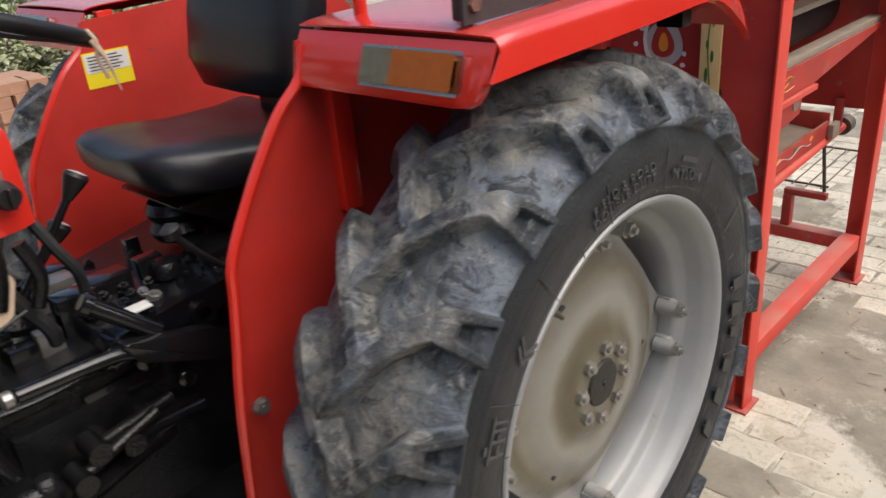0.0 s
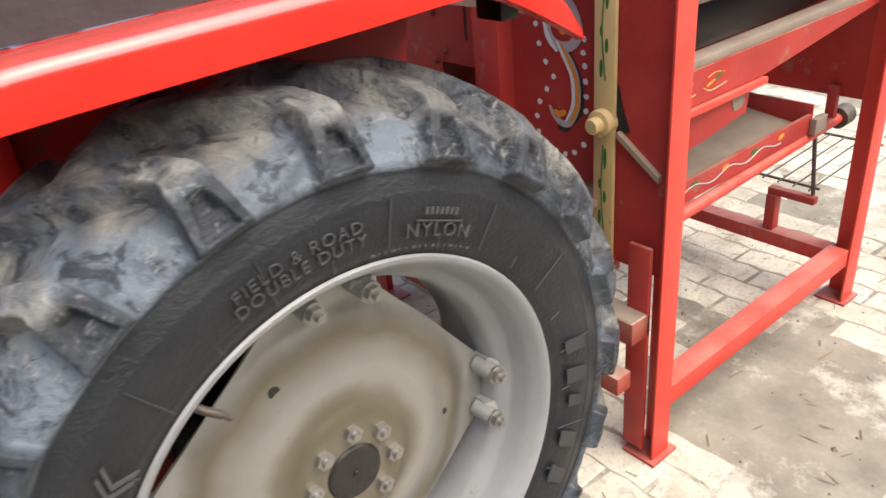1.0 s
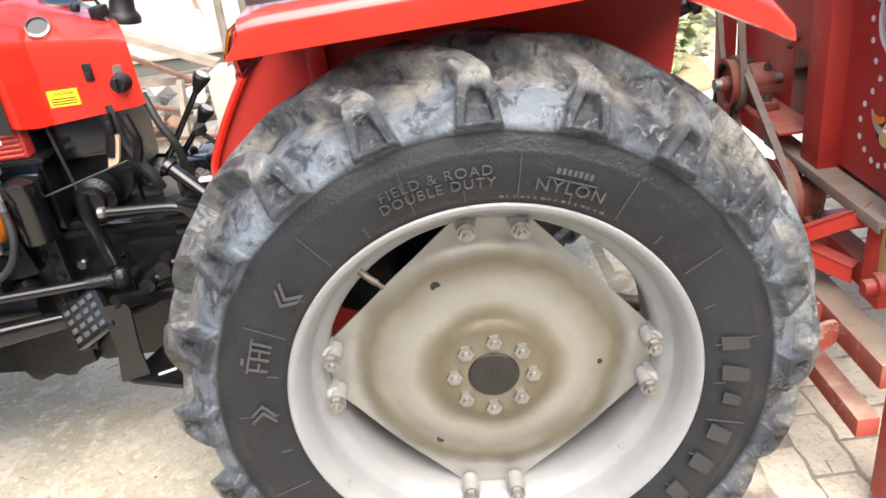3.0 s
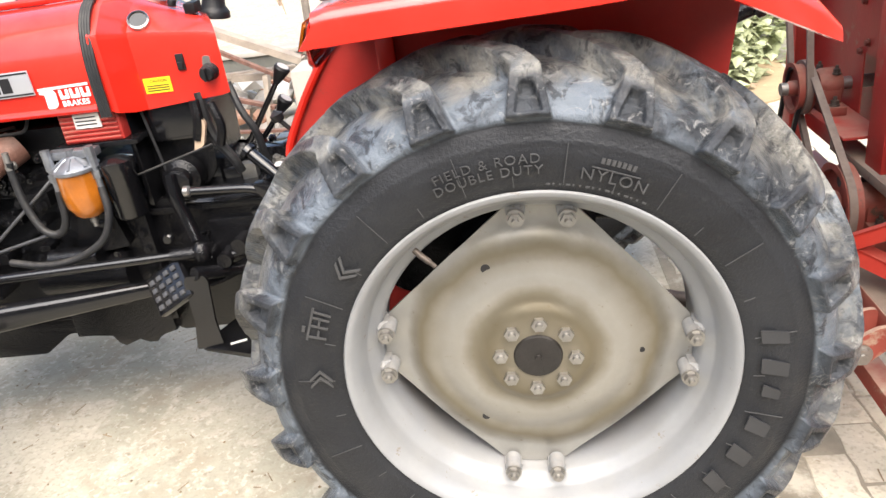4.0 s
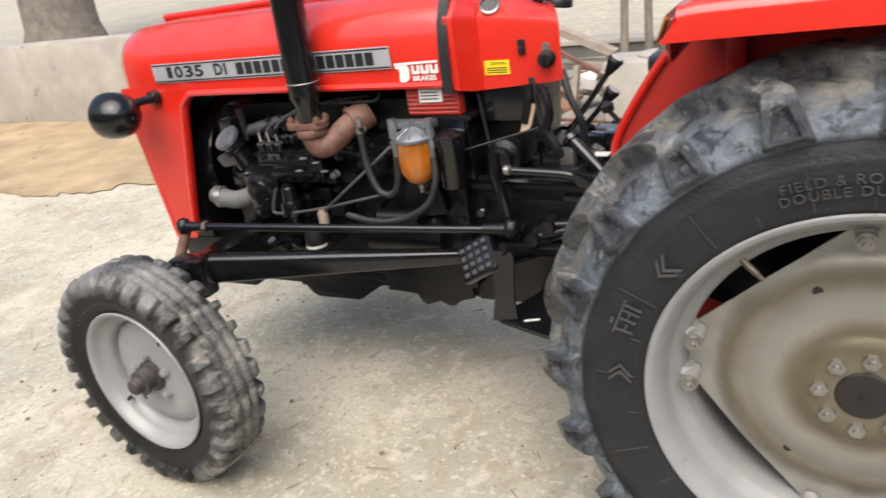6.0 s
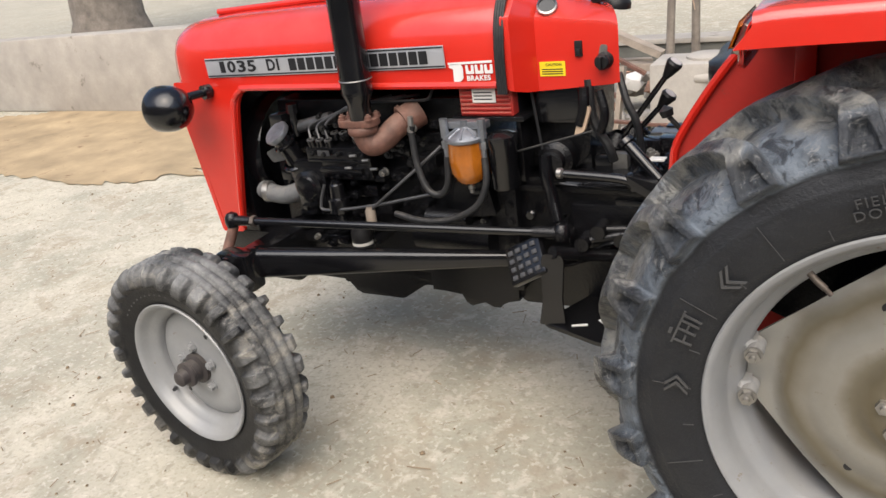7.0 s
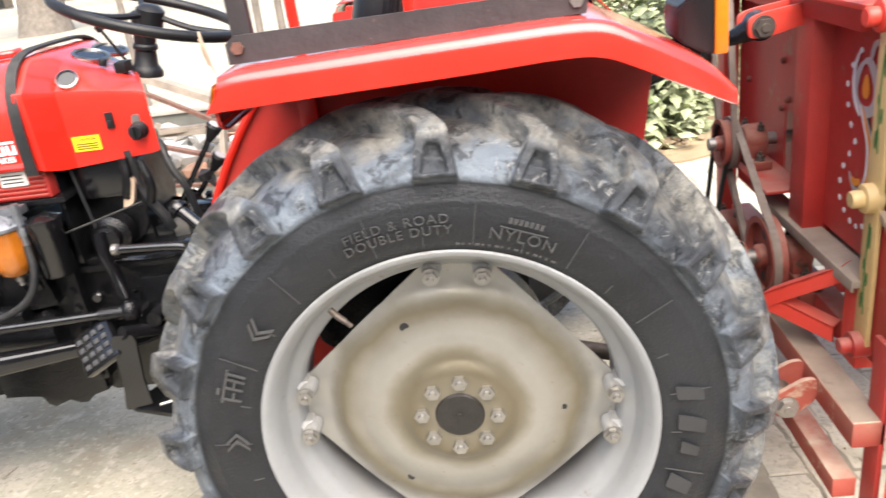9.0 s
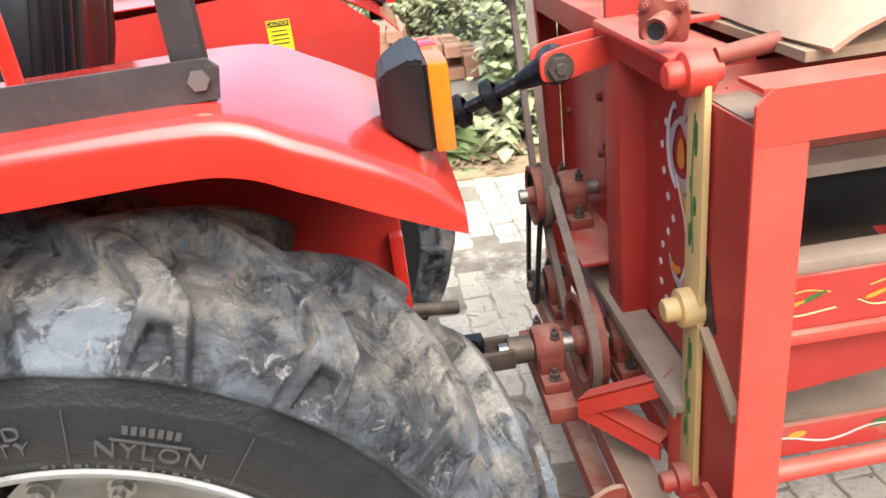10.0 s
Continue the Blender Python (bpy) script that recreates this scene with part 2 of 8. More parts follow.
def rubber(name, r0, r1, tone=(0.215, 0.24, 0.268), share=0.88):
    """Black rubber; dry grey dust and scuffs on the tread, beyond the radius r0."""
    m = mat(name, (0.006, 0.0062, 0.0067), 0.5, vary=0.3, scale=12, bump=0.25, fine=120, spec=0.27)
    nt = m.node_tree
    L = nt.links.new
    b = nt.nodes["Principled BSDF"]
    base = b.inputs["Base Color"].links[0].from_socket
    co = nt.nodes.new("ShaderNodeTexCoord")
    sep = nt.nodes.new("ShaderNodeSeparateXYZ")
    L(co.outputs["Object"], sep.inputs[0])

    def op(kind, a, c):
        x = nt.nodes.new("ShaderNodeMath")
        x.operation = kind
        for s, v in ((0, a), (1, c)):
            if isinstance(v, float):
                x.inputs[s].default_value = v
            else:
                L(v, x.inputs[s])
        return x.outputs[0]

    rad = op("SQRT", op("ADD", op("MULTIPLY", sep.outputs["X"], sep.outputs["X"]), op("MULTIPLY", sep.outputs["Z"], sep.outputs["Z"])), 0.0)

    def ramp(v, lo, hi):
        r = nt.nodes.new("ShaderNodeMapRange")
        r.inputs["From Min"].default_value, r.inputs["From Max"].default_value = lo, hi
        L(v, r.inputs["Value"])
        return r.outputs["Result"]

    streak = nt.nodes.new("ShaderNodeVectorMath")
    streak.operation = "MULTIPLY"
    streak.inputs[1].default_value = (1.0, 0.38, 1.0)
    L(co.outputs["Object"], streak.inputs[0])

    def nz(sc, d, dist=0.0):
        n = nt.nodes.new("ShaderNodeTexNoise")
        n.inputs["Scale"].default_value, n.inputs["Detail"].default_value, n.inputs["Roughness"].default_value = sc, d, 0.7
        n.inputs["Distortion"].default_value = dist
        L(streak.outputs[0], n.inputs["Vector"])
        return n.outputs["Fac"]

    zone = ramp(rad, r0, r1)
    worn = ramp(rad, r1 + 0.015, r1 + 0.075)
    f = op("MULTIPLY", zone, ramp(op("ADD", nz(7.0, 8.0, 0.4), op("MULTIPLY", worn, 0.05)), 0.36, 0.66))
    f2 = op("MULTIPLY", zone, ramp(op("ADD", nz(14.0, 12.0, 0.5), op("MULTIPLY", worn, 0.05)), 0.53, 0.65))
    f3 = ramp(nz(55.0, 9.0, 0.6), 0.54, 0.66)
    mx = nt.nodes.new("ShaderNodeMix")
    mx.data_type = "RGBA"
    L(op("MULTIPLY", f, share), mx.inputs[0])
    L(base, mx.inputs[6])
    mx.inputs[7].default_value = (*tone, 1)
    mx2 = nt.nodes.new("ShaderNodeMix")
    mx2.data_type = "RGBA"
    L(op("MULTIPLY", f2, 0.55), mx2.inputs[0])
    L(mx.outputs[2], mx2.inputs[6])
    mx2.inputs[7].default_value = (0.43, 0.395, 0.325, 1)
    mx3 = nt.nodes.new("ShaderNodeMix")
    mx3.data_type = "RGBA"
    L(op("MULTIPLY", op("MULTIPLY", f3, zone), 0.5), mx3.inputs[0])
    L(mx2.outputs[2], mx3.inputs[6])
    mx3.inputs[7].default_value = (0.05, 0.05, 0.05, 1)
    # pale hairline scratches across the tread, and a thin film of dust on the side wall
    fine = nt.nodes.new("ShaderNodeTexNoise")
    fine.inputs["Scale"].default_value, fine.inputs["Detail"].default_value = 16.0, 3.0
    fine.inputs["Distortion"].default_value = 2.2
    L(co.outputs["Object"], fine.inputs["Vector"])
    line = op("SUBTRACT", 1.0, ramp(op("ABSOLUTE", op("SUBTRACT", fine.outputs["Fac"], 0.5), 0.0), 0.002, 0.012))
    mx4 = nt.nodes.new("ShaderNodeMix")
    mx4.data_type = "RGBA"
    L(op("MULTIPLY", op("MULTIPLY", line, zone), op("MULTIPLY", ramp(nz(9.0, 3.0), 0.45, 0.62), 0.42)), mx4.inputs[0])
    L(mx3.outputs[2], mx4.inputs[6])
    mx4.inputs[7].default_value = (0.40, 0.38, 0.34, 1)
    mx5 = nt.nodes.new("ShaderNodeMix")
    mx5.data_type = "RGBA"
    L(op("MULTIPLY", op("SUBTRACT", 1.0, zone), ramp(nz(5.0, 8.0, 0.4), 0.3, 0.75)), mx5.inputs[0])
    L(mx4.outputs[2], mx5.inputs[6])
    mx5.inputs[7].default_value = (0.020, 0.0205, 0.022, 1)
    L(mx5.outputs[2], b.inputs["Base Color"])
    return m


def tread_rubber(name):
    """Black rubber of the large tyres: scuffed blue-grey tread, beige dust between the lugs, darker lug ends and side wall."""
    m = bpy.data.materials.new(name)
    m.use_nodes = True
    nt = m.node_tree
    L = nt.links.new
    b = nt.nodes["Principled BSDF"]
    co = nt.nodes.new("ShaderNodeTexCoord")
    sep = nt.nodes.new("ShaderNodeSeparateXYZ")
    L(co.outputs["Object"], sep.inputs[0])

    def op(kind, a, c=0.0):
        x = nt.nodes.new("ShaderNodeMath")
        x.operation = kind
        for s_, v in ((0, a), (1, c)):
            if isinstance(v, float):
                x.inputs[s_].default_value = v
            else:
                L(v, x.inputs[s_])
        return x.outputs[0]

    def ramp(v, lo, hi, top=1.0):
        r = nt.nodes.new("ShaderNodeMapRange")
        r.inputs["From Min"].default_value, r.inputs["From Max"].default_value, r.inputs["To Max"].default_value = lo, hi, top
        L(v, r.inputs["Value"])
        return r.outputs["Result"]

    def nz(sc, d, dist=0.0, rgh=0.65):
        n = nt.nodes.new("ShaderNodeTexNoise")
        n.inputs["Scale"].default_value, n.inputs["Detail"].default_value, n.inputs["Roughness"].default_value = sc, d, rgh
        n.inputs["Distortion"].default_value = dist
        L(co.outputs["Object"], n.inputs["Vector"])
        return n.outputs["Fac"]

    def over(f, a, c):
        x = nt.nodes.new("ShaderNodeMix")
        x.data_type = "RGBA"
        L(f, x.inputs[0])
        for s_, v in ((6, a), (7, c)):
            if isinstance(v, tuple):
                x.inputs[s_].default_value = (*v, 1)
            else:
                L(v, x.inputs[s_])
        return x.outputs[2]

    def mask(text):
        a = nt.nodes.new("ShaderNodeAttribute")
        a.attribute_name = text
        return a.outputs["Fac"]

    rad = op("SQRT", op("ADD", op("MULTIPLY", sep.outputs["X"], sep.outputs["X"]), op("MULTIPLY", sep.outputs["Z"], sep.outputs["Z"])))
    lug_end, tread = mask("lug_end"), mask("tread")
    crown = ramp(op("ADD", rad, op("MULTIPLY", nz(14.0, 6.0, 0.5), 0.04)), 0.562, 0.592)
    side = over(ramp(nz(4.0, 8.0, 0.5), 0.35, 0.72, 0.8), (0.0115, 0.0125, 0.0150), (0.027, 0.029, 0.033))
    side = over(ramp(nz(60.0, 6.0), 0.58, 0.75, 0.35), side, (0.045, 0.045, 0.044))
    # smooth blue-grey rubber at the shoulders, greyer and dustier over the crown
    grey = over(ramp(nz(6.5, 9.0, 0.5, 0.62), 0.37, 0.57), (0.018, 0.0215, 0.0265), (0.132, 0.155, 0.182))
    beige = over(ramp(nz(16.0, 10.0, 0.4), 0.40, 0.62), (0.060, 0.060, 0.060), (0.27, 0.255, 0.215))
    f_dust = op("MULTIPLY", ramp(op("ADD", nz(9.0, 10.0, 0.8), op("MULTIPLY", crown, 0.10)), 0.47, 0.62), op("ADD", op("MULTIPLY", crown, 0.70), 0.06))
    tr = over(f_dust, grey, beige)
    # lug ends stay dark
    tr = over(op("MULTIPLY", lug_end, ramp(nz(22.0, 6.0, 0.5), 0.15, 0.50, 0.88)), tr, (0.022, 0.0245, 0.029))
    # dark smears, pale scuffs and scratches
    tr = over(ramp(nz(21.0, 10.0, 0.9, 0.66), 0.53, 0.61, 0.78), tr, (0.011, 0.013, 0.017))
    fine = nt.nodes.new("ShaderNodeTexNoise")
    fine.inputs["Scale"].default_value, fine.inputs["Detail"].default_value = 20.0, 4.0
    fine.inputs["Distortion"].default_value = 1.2
    L(co.outputs["Object"], fine.inputs["Vector"])
    line = op("SUBTRACT", 1.0, ramp(op("ABSOLUTE", op("SUBTRACT", fine.outputs["Fac"], 0.5)), 0.003, 0.014))
    tr = over(op("MULTIPLY", line, ramp(nz(8.0, 4.0), 0.47, 0.62, 0.36)), tr, (0.33, 0.325, 0.30))
    tr = over(ramp(nz(34.0, 10.0, 0.9, 0.7), 0.58, 0.68, 0.55), tr, (0.36, 0.355, 0.335))
    L(over(tread, side, tr), b.inputs["Base Color"])
    b.inputs["Roughness"].default_value = 0.5
    L(op("ADD", ramp(nz(12.0, 6.0), 0.3, 0.7, 0.22), 0.36), b.inputs["Roughness"])
    b.inputs["Specular IOR Level"].default_value = 0.36
    b.inputs["Sheen Weight"].default_value, b.inputs["Sheen Roughness"].default_value = 0.05, 0.4
    b.inputs["Sheen Tint"].default_value = (0.75, 0.72, 0.66, 1)
    bp = nt.nodes.new("ShaderNodeBump")
    bp.inputs["Strength"].default_value, bp.inputs["Distance"].default_value = 0.9, 0.010
    relief = op("ADD", op("MULTIPLY", nz(24.0, 9.0, 0.6, 0.62), tread), op("MULTIPLY", nz(150.0, 4.0), 0.25))
    L(relief, bp.inputs["Height"])
    L(bp.outputs[0], b.inputs["Normal"])
    return m


def stain_disc(m):
    """Brown grease and mud dried in rings on the dished wheel disc."""
    nt = m.node_tree
    L = nt.links.new
    b = nt.nodes["Principled BSDF"]
    base = b.inputs["Base Color"].links[0].from_socket
    co = nt.nodes.new("ShaderNodeTexCoord")
    off = nt.nodes.new("ShaderNodeVectorMath")
    off.operation = "SUBTRACT"
    off.inputs[1].default_value = (0, 0, 0.61)
    L(co.outputs["Object"], off.inputs[0])
    flat = nt.nodes.new("ShaderNodeVectorMath")
    flat.operation = "MULTIPLY"
    flat.inputs[1].default_value = (1, 0, 1)
    L(off.outputs[0], flat.inputs[0])
    ln = nt.nodes.new("ShaderNodeVectorMath")
    ln.operation = "LENGTH"
    L(flat.outputs[0], ln.inputs[0])
    nz = nt.nodes.new("ShaderNodeTexNoise")
    nz.inputs["Scale"].default_value, nz.inputs["Detail"].default_value = 7.0, 7.0
    L(co.outputs["Object"], nz.inputs["Vector"])
    wob = nt.nodes.new("ShaderNodeMath")
    wob.operation = "MULTIPLY_ADD"
    wob.inputs[1].default_value, wob.inputs[2].default_value = 0.07, -0.035
    L(nz.outputs["Fac"], wob.inputs[0])
    add = nt.nodes.new("ShaderNodeMath")
    L(ln.outputs["Value"], add.inputs[0])
    L(wob.outputs[0], add.inputs[1])
    rp = nt.nodes.new("ShaderNodeValToRGB")
    e = rp.color_ramp.elements
    e[0].position, e[0].color = 0.06, (0.75, 0.75, 0.75, 1)
    e[1].position, e[1].color = 0.27, (0, 0, 0, 1)
    for pos, v in ((0.105, 0.92), (0.128, 0.78), (0.152, 0.26), (0.175, 0.24), (0.205, 0.50), (0.228, 0.86), (0.245, 0.62)):
        k = e.new(pos)
        k.color = (v, v, v, 1)
    L(add.outputs[0], rp.inputs[0])
    mx = nt.nodes.new("ShaderNodeMix")
    mx.data_type = "RGBA"
    L(rp.outputs[0], mx.inputs[0])
    L(base, mx.inputs[6])
    mx.inputs[7].default_value = (0.128, 0.105, 0.060, 1)
    L(mx.outputs[2], b.inputs["Base Color"])


stain_disc(DISC)
RUBBER = tread_rubber("tractor_tyre_rubber")
RUBBER_F = rubber("front_tyre_rubber", 0.285, 0.345, (0.27, 0.27, 0.262), 0.95)
RUBBER_MARK = mat("raised_rubber_block", (0.034, 0.035, 0.038), 0.5, vary=0.25, bump=0.15)
MARK = mat("raised_tyre_marking", (0.062, 0.062, 0.063), 0.5, vary=0.2, bump=0.1)


def ground_material(name="dusty_paved_yard", base_col=(0.495, 0.457, 0.365), lines=True):
    m = mat(name, base_col, 0.92, vary=0.16, scale=0.9, bump=0.8, fine=45)
    nt = m.node_tree
    L = nt.links.new
    b = nt.nodes["Principled BSDF"]
    base = b.inputs["Base Color"].links[0].from_socket
    co = nt.nodes.new("ShaderNodeTexCoord")
    geo = nt.nodes.new("ShaderNodeNewGeometry")

    def nz(sc, d, dist=0.0):
        n = nt.nodes.new("ShaderNodeTexNoise")
        n.inputs["Scale"].default_value, n.inputs["Detail"].default_value, n.inputs["Distortion"].default_value = sc, d, dist
        L(geo.outputs["Position"], n.inputs["Vector"])
        return n.outputs["Fac"]

    def ramp(v, lo, hi, top=1.0):
        r = nt.nodes.new("ShaderNodeMapRange")
        r.inputs["From Min"].default_value, r.inputs["From Max"].default_value, r.inputs["To Max"].default_value = lo, hi, top
        L(v, r.inputs["Value"])
        return r.outputs["Result"]

    def over(f, a, c):
        x = nt.nodes.new("ShaderNodeMix")
        x.data_type = "RGBA"
        L(f, x.inputs[0])
        L(a, x.inputs[6])
        x.inputs[7].default_value = (*c, 1)
        return x.outputs[2]

    col = over(ramp(nz(1.5, 12.0, 0.3), 0.46, 0.60, 0.8 if lines else 0.35), base, (0.315, 0.302, 0.235))
    col = over(ramp(nz(3.6, 9.0, 1.2), 0.53, 0.66, 0.6), col, (0.34, 0.285, 0.205))
    col = over(ramp(nz(13.0, 12.0, 0.3), 0.54, 0.66, 0.55), col, (0.60, 0.55, 0.46))
    col = over(ramp(nz(24.0, 12.0, 0.5), 0.57, 0.67, 0.5), col, (0.27, 0.235, 0.175))
    col = over(ramp(nz(70.0, 8.0), 0.52, 0.66, 0.45), col, (0.30, 0.265, 0.205))
    col = over(ramp(nz(48.0, 10.0, 0.4), 0.56, 0.66, 0.5), col, (0.64, 0.60, 0.51))
    col = over(ramp(nz(30.0, 4.0), 0.66, 0.72, 0.55), col, (0.20, 0.15, 0.10))
    if not lines:
        col = over(ramp(nz(2.4, 10.0, 0.8), 0.44, 0.62, 0.35), col, (0.30, 0.275, 0.21))
        L(col, b.inputs["Base Color"])
        return m
    wv = nt.nodes.new("ShaderNodeTexBrick")
    mp = nt.nodes.new("ShaderNodeMapping")
    mp.inputs["Rotation"].default_value = (0, 0, radians(4))
    wob = nt.nodes.new("ShaderNodeVectorMath")
    wob.operation = "ADD"
    nn = nt.nodes.new("ShaderNodeTexNoise")
    nn.inputs["Scale"].default_value = 3.0
    L(co.outputs["Object"], nn.inputs["Vector"])
    sc = nt.nodes.new("ShaderNodeVectorMath")
    sc.operation = "SCALE"
    sc.inputs["Scale"].default_value = 0.05
    L(nn.outputs["Color"], sc.inputs[0])
    L(co.outputs["Object"], wob.inputs[0])
    L(sc.outputs[0], wob.inputs[1])
    L(wob.outputs[0], mp.inputs["Vector"])
    L(mp.outputs[0], wv.inputs["Vector"])
    wv.inputs["Scale"].default_value, wv.inputs["Mortar Size"].default_value = 1.0, 0.006
    wv.inputs["Brick Width"].default_value, wv.inputs["Row Height"].default_value = 0.23, 0.115
    wv.inputs["Mortar Smooth"].default_value = 0.4
    mul = nt.nodes.new("ShaderNodeMath")
    mul.operation = "MULTIPLY"
    L(wv.outputs["Fac"], mul.inputs[0])
    L(ramp(nz(1.6, 6.0), 0.48, 0.66, 0.35), mul.inputs[1])
    col = over(mul.outputs[0], col, (0.34, 0.28, 0.21))
    L(col, b.inputs["Base Color"])
    return m


GROUND = ground_material()
RAISED = ground_material("dusty_raised_ground", (0.39, 0.355, 0.275), False)
PAVER = ground_material("dusty_brick_paver", (0.66, 0.605, 0.485), False)
JOINT = mat("dirt_in_joints", (0.27, 0.24, 0.185), 0.95, vary=0.35, scale=5, bump=0.6, fine=60, spots=0.9, spot_col=(0.54, 0.50, 0.41), spot_scale=1.9)
EARTH = mat("trodden_earth_and_straw", (0.38, 0.285, 0.17), 0.95, vary=0.3, scale=2.5, bump=0.7, fine=40, spots=0.3, spot_col=(0.22, 0.14, 0.08), spot_scale=6)


# ---- building helpers ----
def finish(name, bm, material, parent=None, label="", smooth=38.0):
    me = bpy.data.meshes.new(name)
    bmesh.ops.recalc_face_normals(bm, faces=bm.faces[:])
    bm.to_mesh(me)
    bm.free()
    me.materials.append(material)
    if smooth:
        me.shade_smooth()
        me.set_sharp_from_angle(angle=radians(smooth))
    ob = new(name, me)
    if parent is not None:
        if parent.parent is not None and parent.parent.parent is not None:
            parent = parent.parent
        ob.parent = parent
        ob.matrix_parent_inverse = world_of(parent).inverted()
    if label:
        ob["label"] = label
    return ob


def world_of(ob):
    m = ob.matrix_basis.copy()
    while ob.parent is not None:
        m = ob.parent.matrix_basis @ ob.matrix_parent_inverse @ m
        ob = ob.parent
    return m


part = finish


def thing(name, label, category, base=(0, 0, 0), group=""):
    e = new(name)
    e.empty_display_size = 0.1
    e.matrix_basis = Matrix.Translation(base)
    return tagged(e, label, category, group)


def B():
    return bmesh.new()


def box(bm, lo, hi, bev=0.0, m=None):
    vs = bmesh.ops.create_cube(bm, size=1.0)["verts"]
    lo, hi = Vector(lo), Vector(hi)
    for v in vs:
        v.co = Vector((lo[i] + (hi[i] - lo[i]) * (v.co[i] + 0.5) for i in range(3)))
    if m is not None:
        for v in vs:
            v.co = m @ v.co
    if bev:
        es = list({e for v in vs for e in v.link_edges})
        bmesh.ops.bevel(bm, geom=es, offset=bev, segments=2, affect="EDGES", profile=0.6)
    return bm


def frame_of(d):
    d = Vector(d).normalized()
    u = d.cross(Vector((0, 0, 1)) if abs(d.z) < 0.9 else Vector((1, 0, 0))).normalized()
    return d, u, d.cross(u).normalized()


def rod(bm, p, q, r, r2=None, n=14, cap=True):
    """A cylinder or cone from p to q."""
    r2 = r if r2 is None else r2
    d, u, w = frame_of(Vector(q) - Vector(p))
    rings = []
    for c, rr in ((Vector(p), r), (Vector(q), r2)):
        rings.append([bm.verts.new(c + rr * (math.cos(2 * math.pi * i / n) * u + math.sin(2 * math.pi * i / n) * w)) for i in range(n)])
    for i in range(n):
        j = (i + 1) % n
        bm.faces.new((rings[0][i], rings[0][j], rings[1][j], rings[1][i]))
    if cap:
        bm.faces.new(rings[0][::-1])
        bm.faces.new(rings[1])
    return bm


def lathe(bm, prof, p=(0, 0, 0), axis=(0, 1, 0), n=32):
    """Turns a profile of (radius, along) round an axis through p."""
    d, u, w = frame_of(axis)
    p = Vector(p)
    rings = []
    for r, a in prof:
        if r < 1e-6:
            rings.append([bm.verts.new(p + a * d)])
        else:
            rings.append([bm.verts.new(p + a * d + r * (math.cos(2 * math.pi * i / n) * u + math.sin(2 * math.pi * i / n) * w)) for i in range(n)])
    for a, c in zip(rings, rings[1:]):
        for i in range(n):
            j = (i + 1) % n
            f = [a[i % len(a)], a[j % len(a)], c[j % len(c)], c[i % len(c)]]
            f = list(dict.fromkeys(f))
            if len(f) > 2:
                bm.faces.new(f)
    return bm


def spline(pts, per=6):
    pts = [Vector(p) for p in pts]
    if len(pts) < 3:
        return pts
    ext = [2 * pts[0] - pts[1]] + pts + [2 * pts[-1] - pts[-2]]
    out = []
    for i in range(1, len(ext) - 2):
        a, b, c, d = ext[i - 1 : i + 3]
        for k in range(per):
            t = k / per
            out.append(0.5 * (2 * b + (c - a) * t + (2 * a - 5 * b + 4 * c - d) * t * t + (3 * b - a - 3 * c + d) * t**3))
    return out + [pts[-1]]


def tube(bm, pts, r, n=8, per=6, closed=False):
    """A round tube along a smooth line; r: one radius, or one for each end."""
    line = spline(pts, per)
    m = len(line)
    rings, up = [], None
    for k, p in enumerate(line):
        t = (line[min(k + 1, m - 1)] - line[max(k - 1, 0)]).normalized()
        if up is None:
            _, up, _ = frame_of(t)
        up = (up - t * up.dot(t)).normalized()
        w = t.cross(up)
        rr = r if isinstance(r, (int, float)) else r[0] + (r[1] - r[0]) * k / (m - 1)
        rings.append([bm.verts.new(p + rr * (math.cos(2 * math.pi * i / n) * up + math.sin(2 * math.pi * i / n) * w)) for i in range(n)])
    for a, c in zip(rings, rings[1:]):
        for i in range(n):
            j = (i + 1) % n
            bm.faces.new((a[i], a[j], c[j], c[i]))
    bm.faces.new(rings[0][::-1])
    bm.faces.new(rings[-1])
    return bm


def prism(bm, pts, a, b, plane="xz", bev=0.0):
    """A polygon of the plane, thickened from a to b along the third axis."""
    def at(u, v, w):
        return {"xz": (u, w, v), "xy": (u, v, w), "yz": (w, u, v)}[plane]
    lo = [bm.verts.new(at(u, v, a)) for u, v in pts]
    hi = [bm.verts.new(at(u, v, b)) for u, v in pts]
    fs = [bm.faces.new(lo), bm.faces.new(hi[::-1])]
    n = len(pts)
    for i in range(n):
        j = (i + 1) % n
        fs.append(bm.faces.new((lo[i], hi[i], hi[j], lo[j])))
    if bev:
        es = list({e for f in fs[:2] for e in f.edges})
        bmesh.ops.bevel(bm, geom=es, offset=bev, segments=2, affect="EDGES", profile=0.6)
    return bm


def round_poly(pts, r, k=5):
    """A polygon with its corners rounded."""
    out, n = [], len(pts)
    rs = r if isinstance(r, (list, tuple)) else [r] * n
    for i in range(n):
        p, a, b = Vector(pts[i]), Vector(pts[i - 1]), Vector(pts[(i + 1) % n])
        rr = min(rs[i], 0.45 * (a - p).length, 0.45 * (b - p).length)
        if rr < 1e-5:
            out.append(tuple(p))
            continue
        s, e = p + (a - p).normalized() * rr, p + (b - p).normalized() * rr
        for q in range(k + 1):
            t = q / k
            out.append(tuple((1 - t) ** 2 * s + 2 * t * (1 - t) * p + t * t * e))
    return out


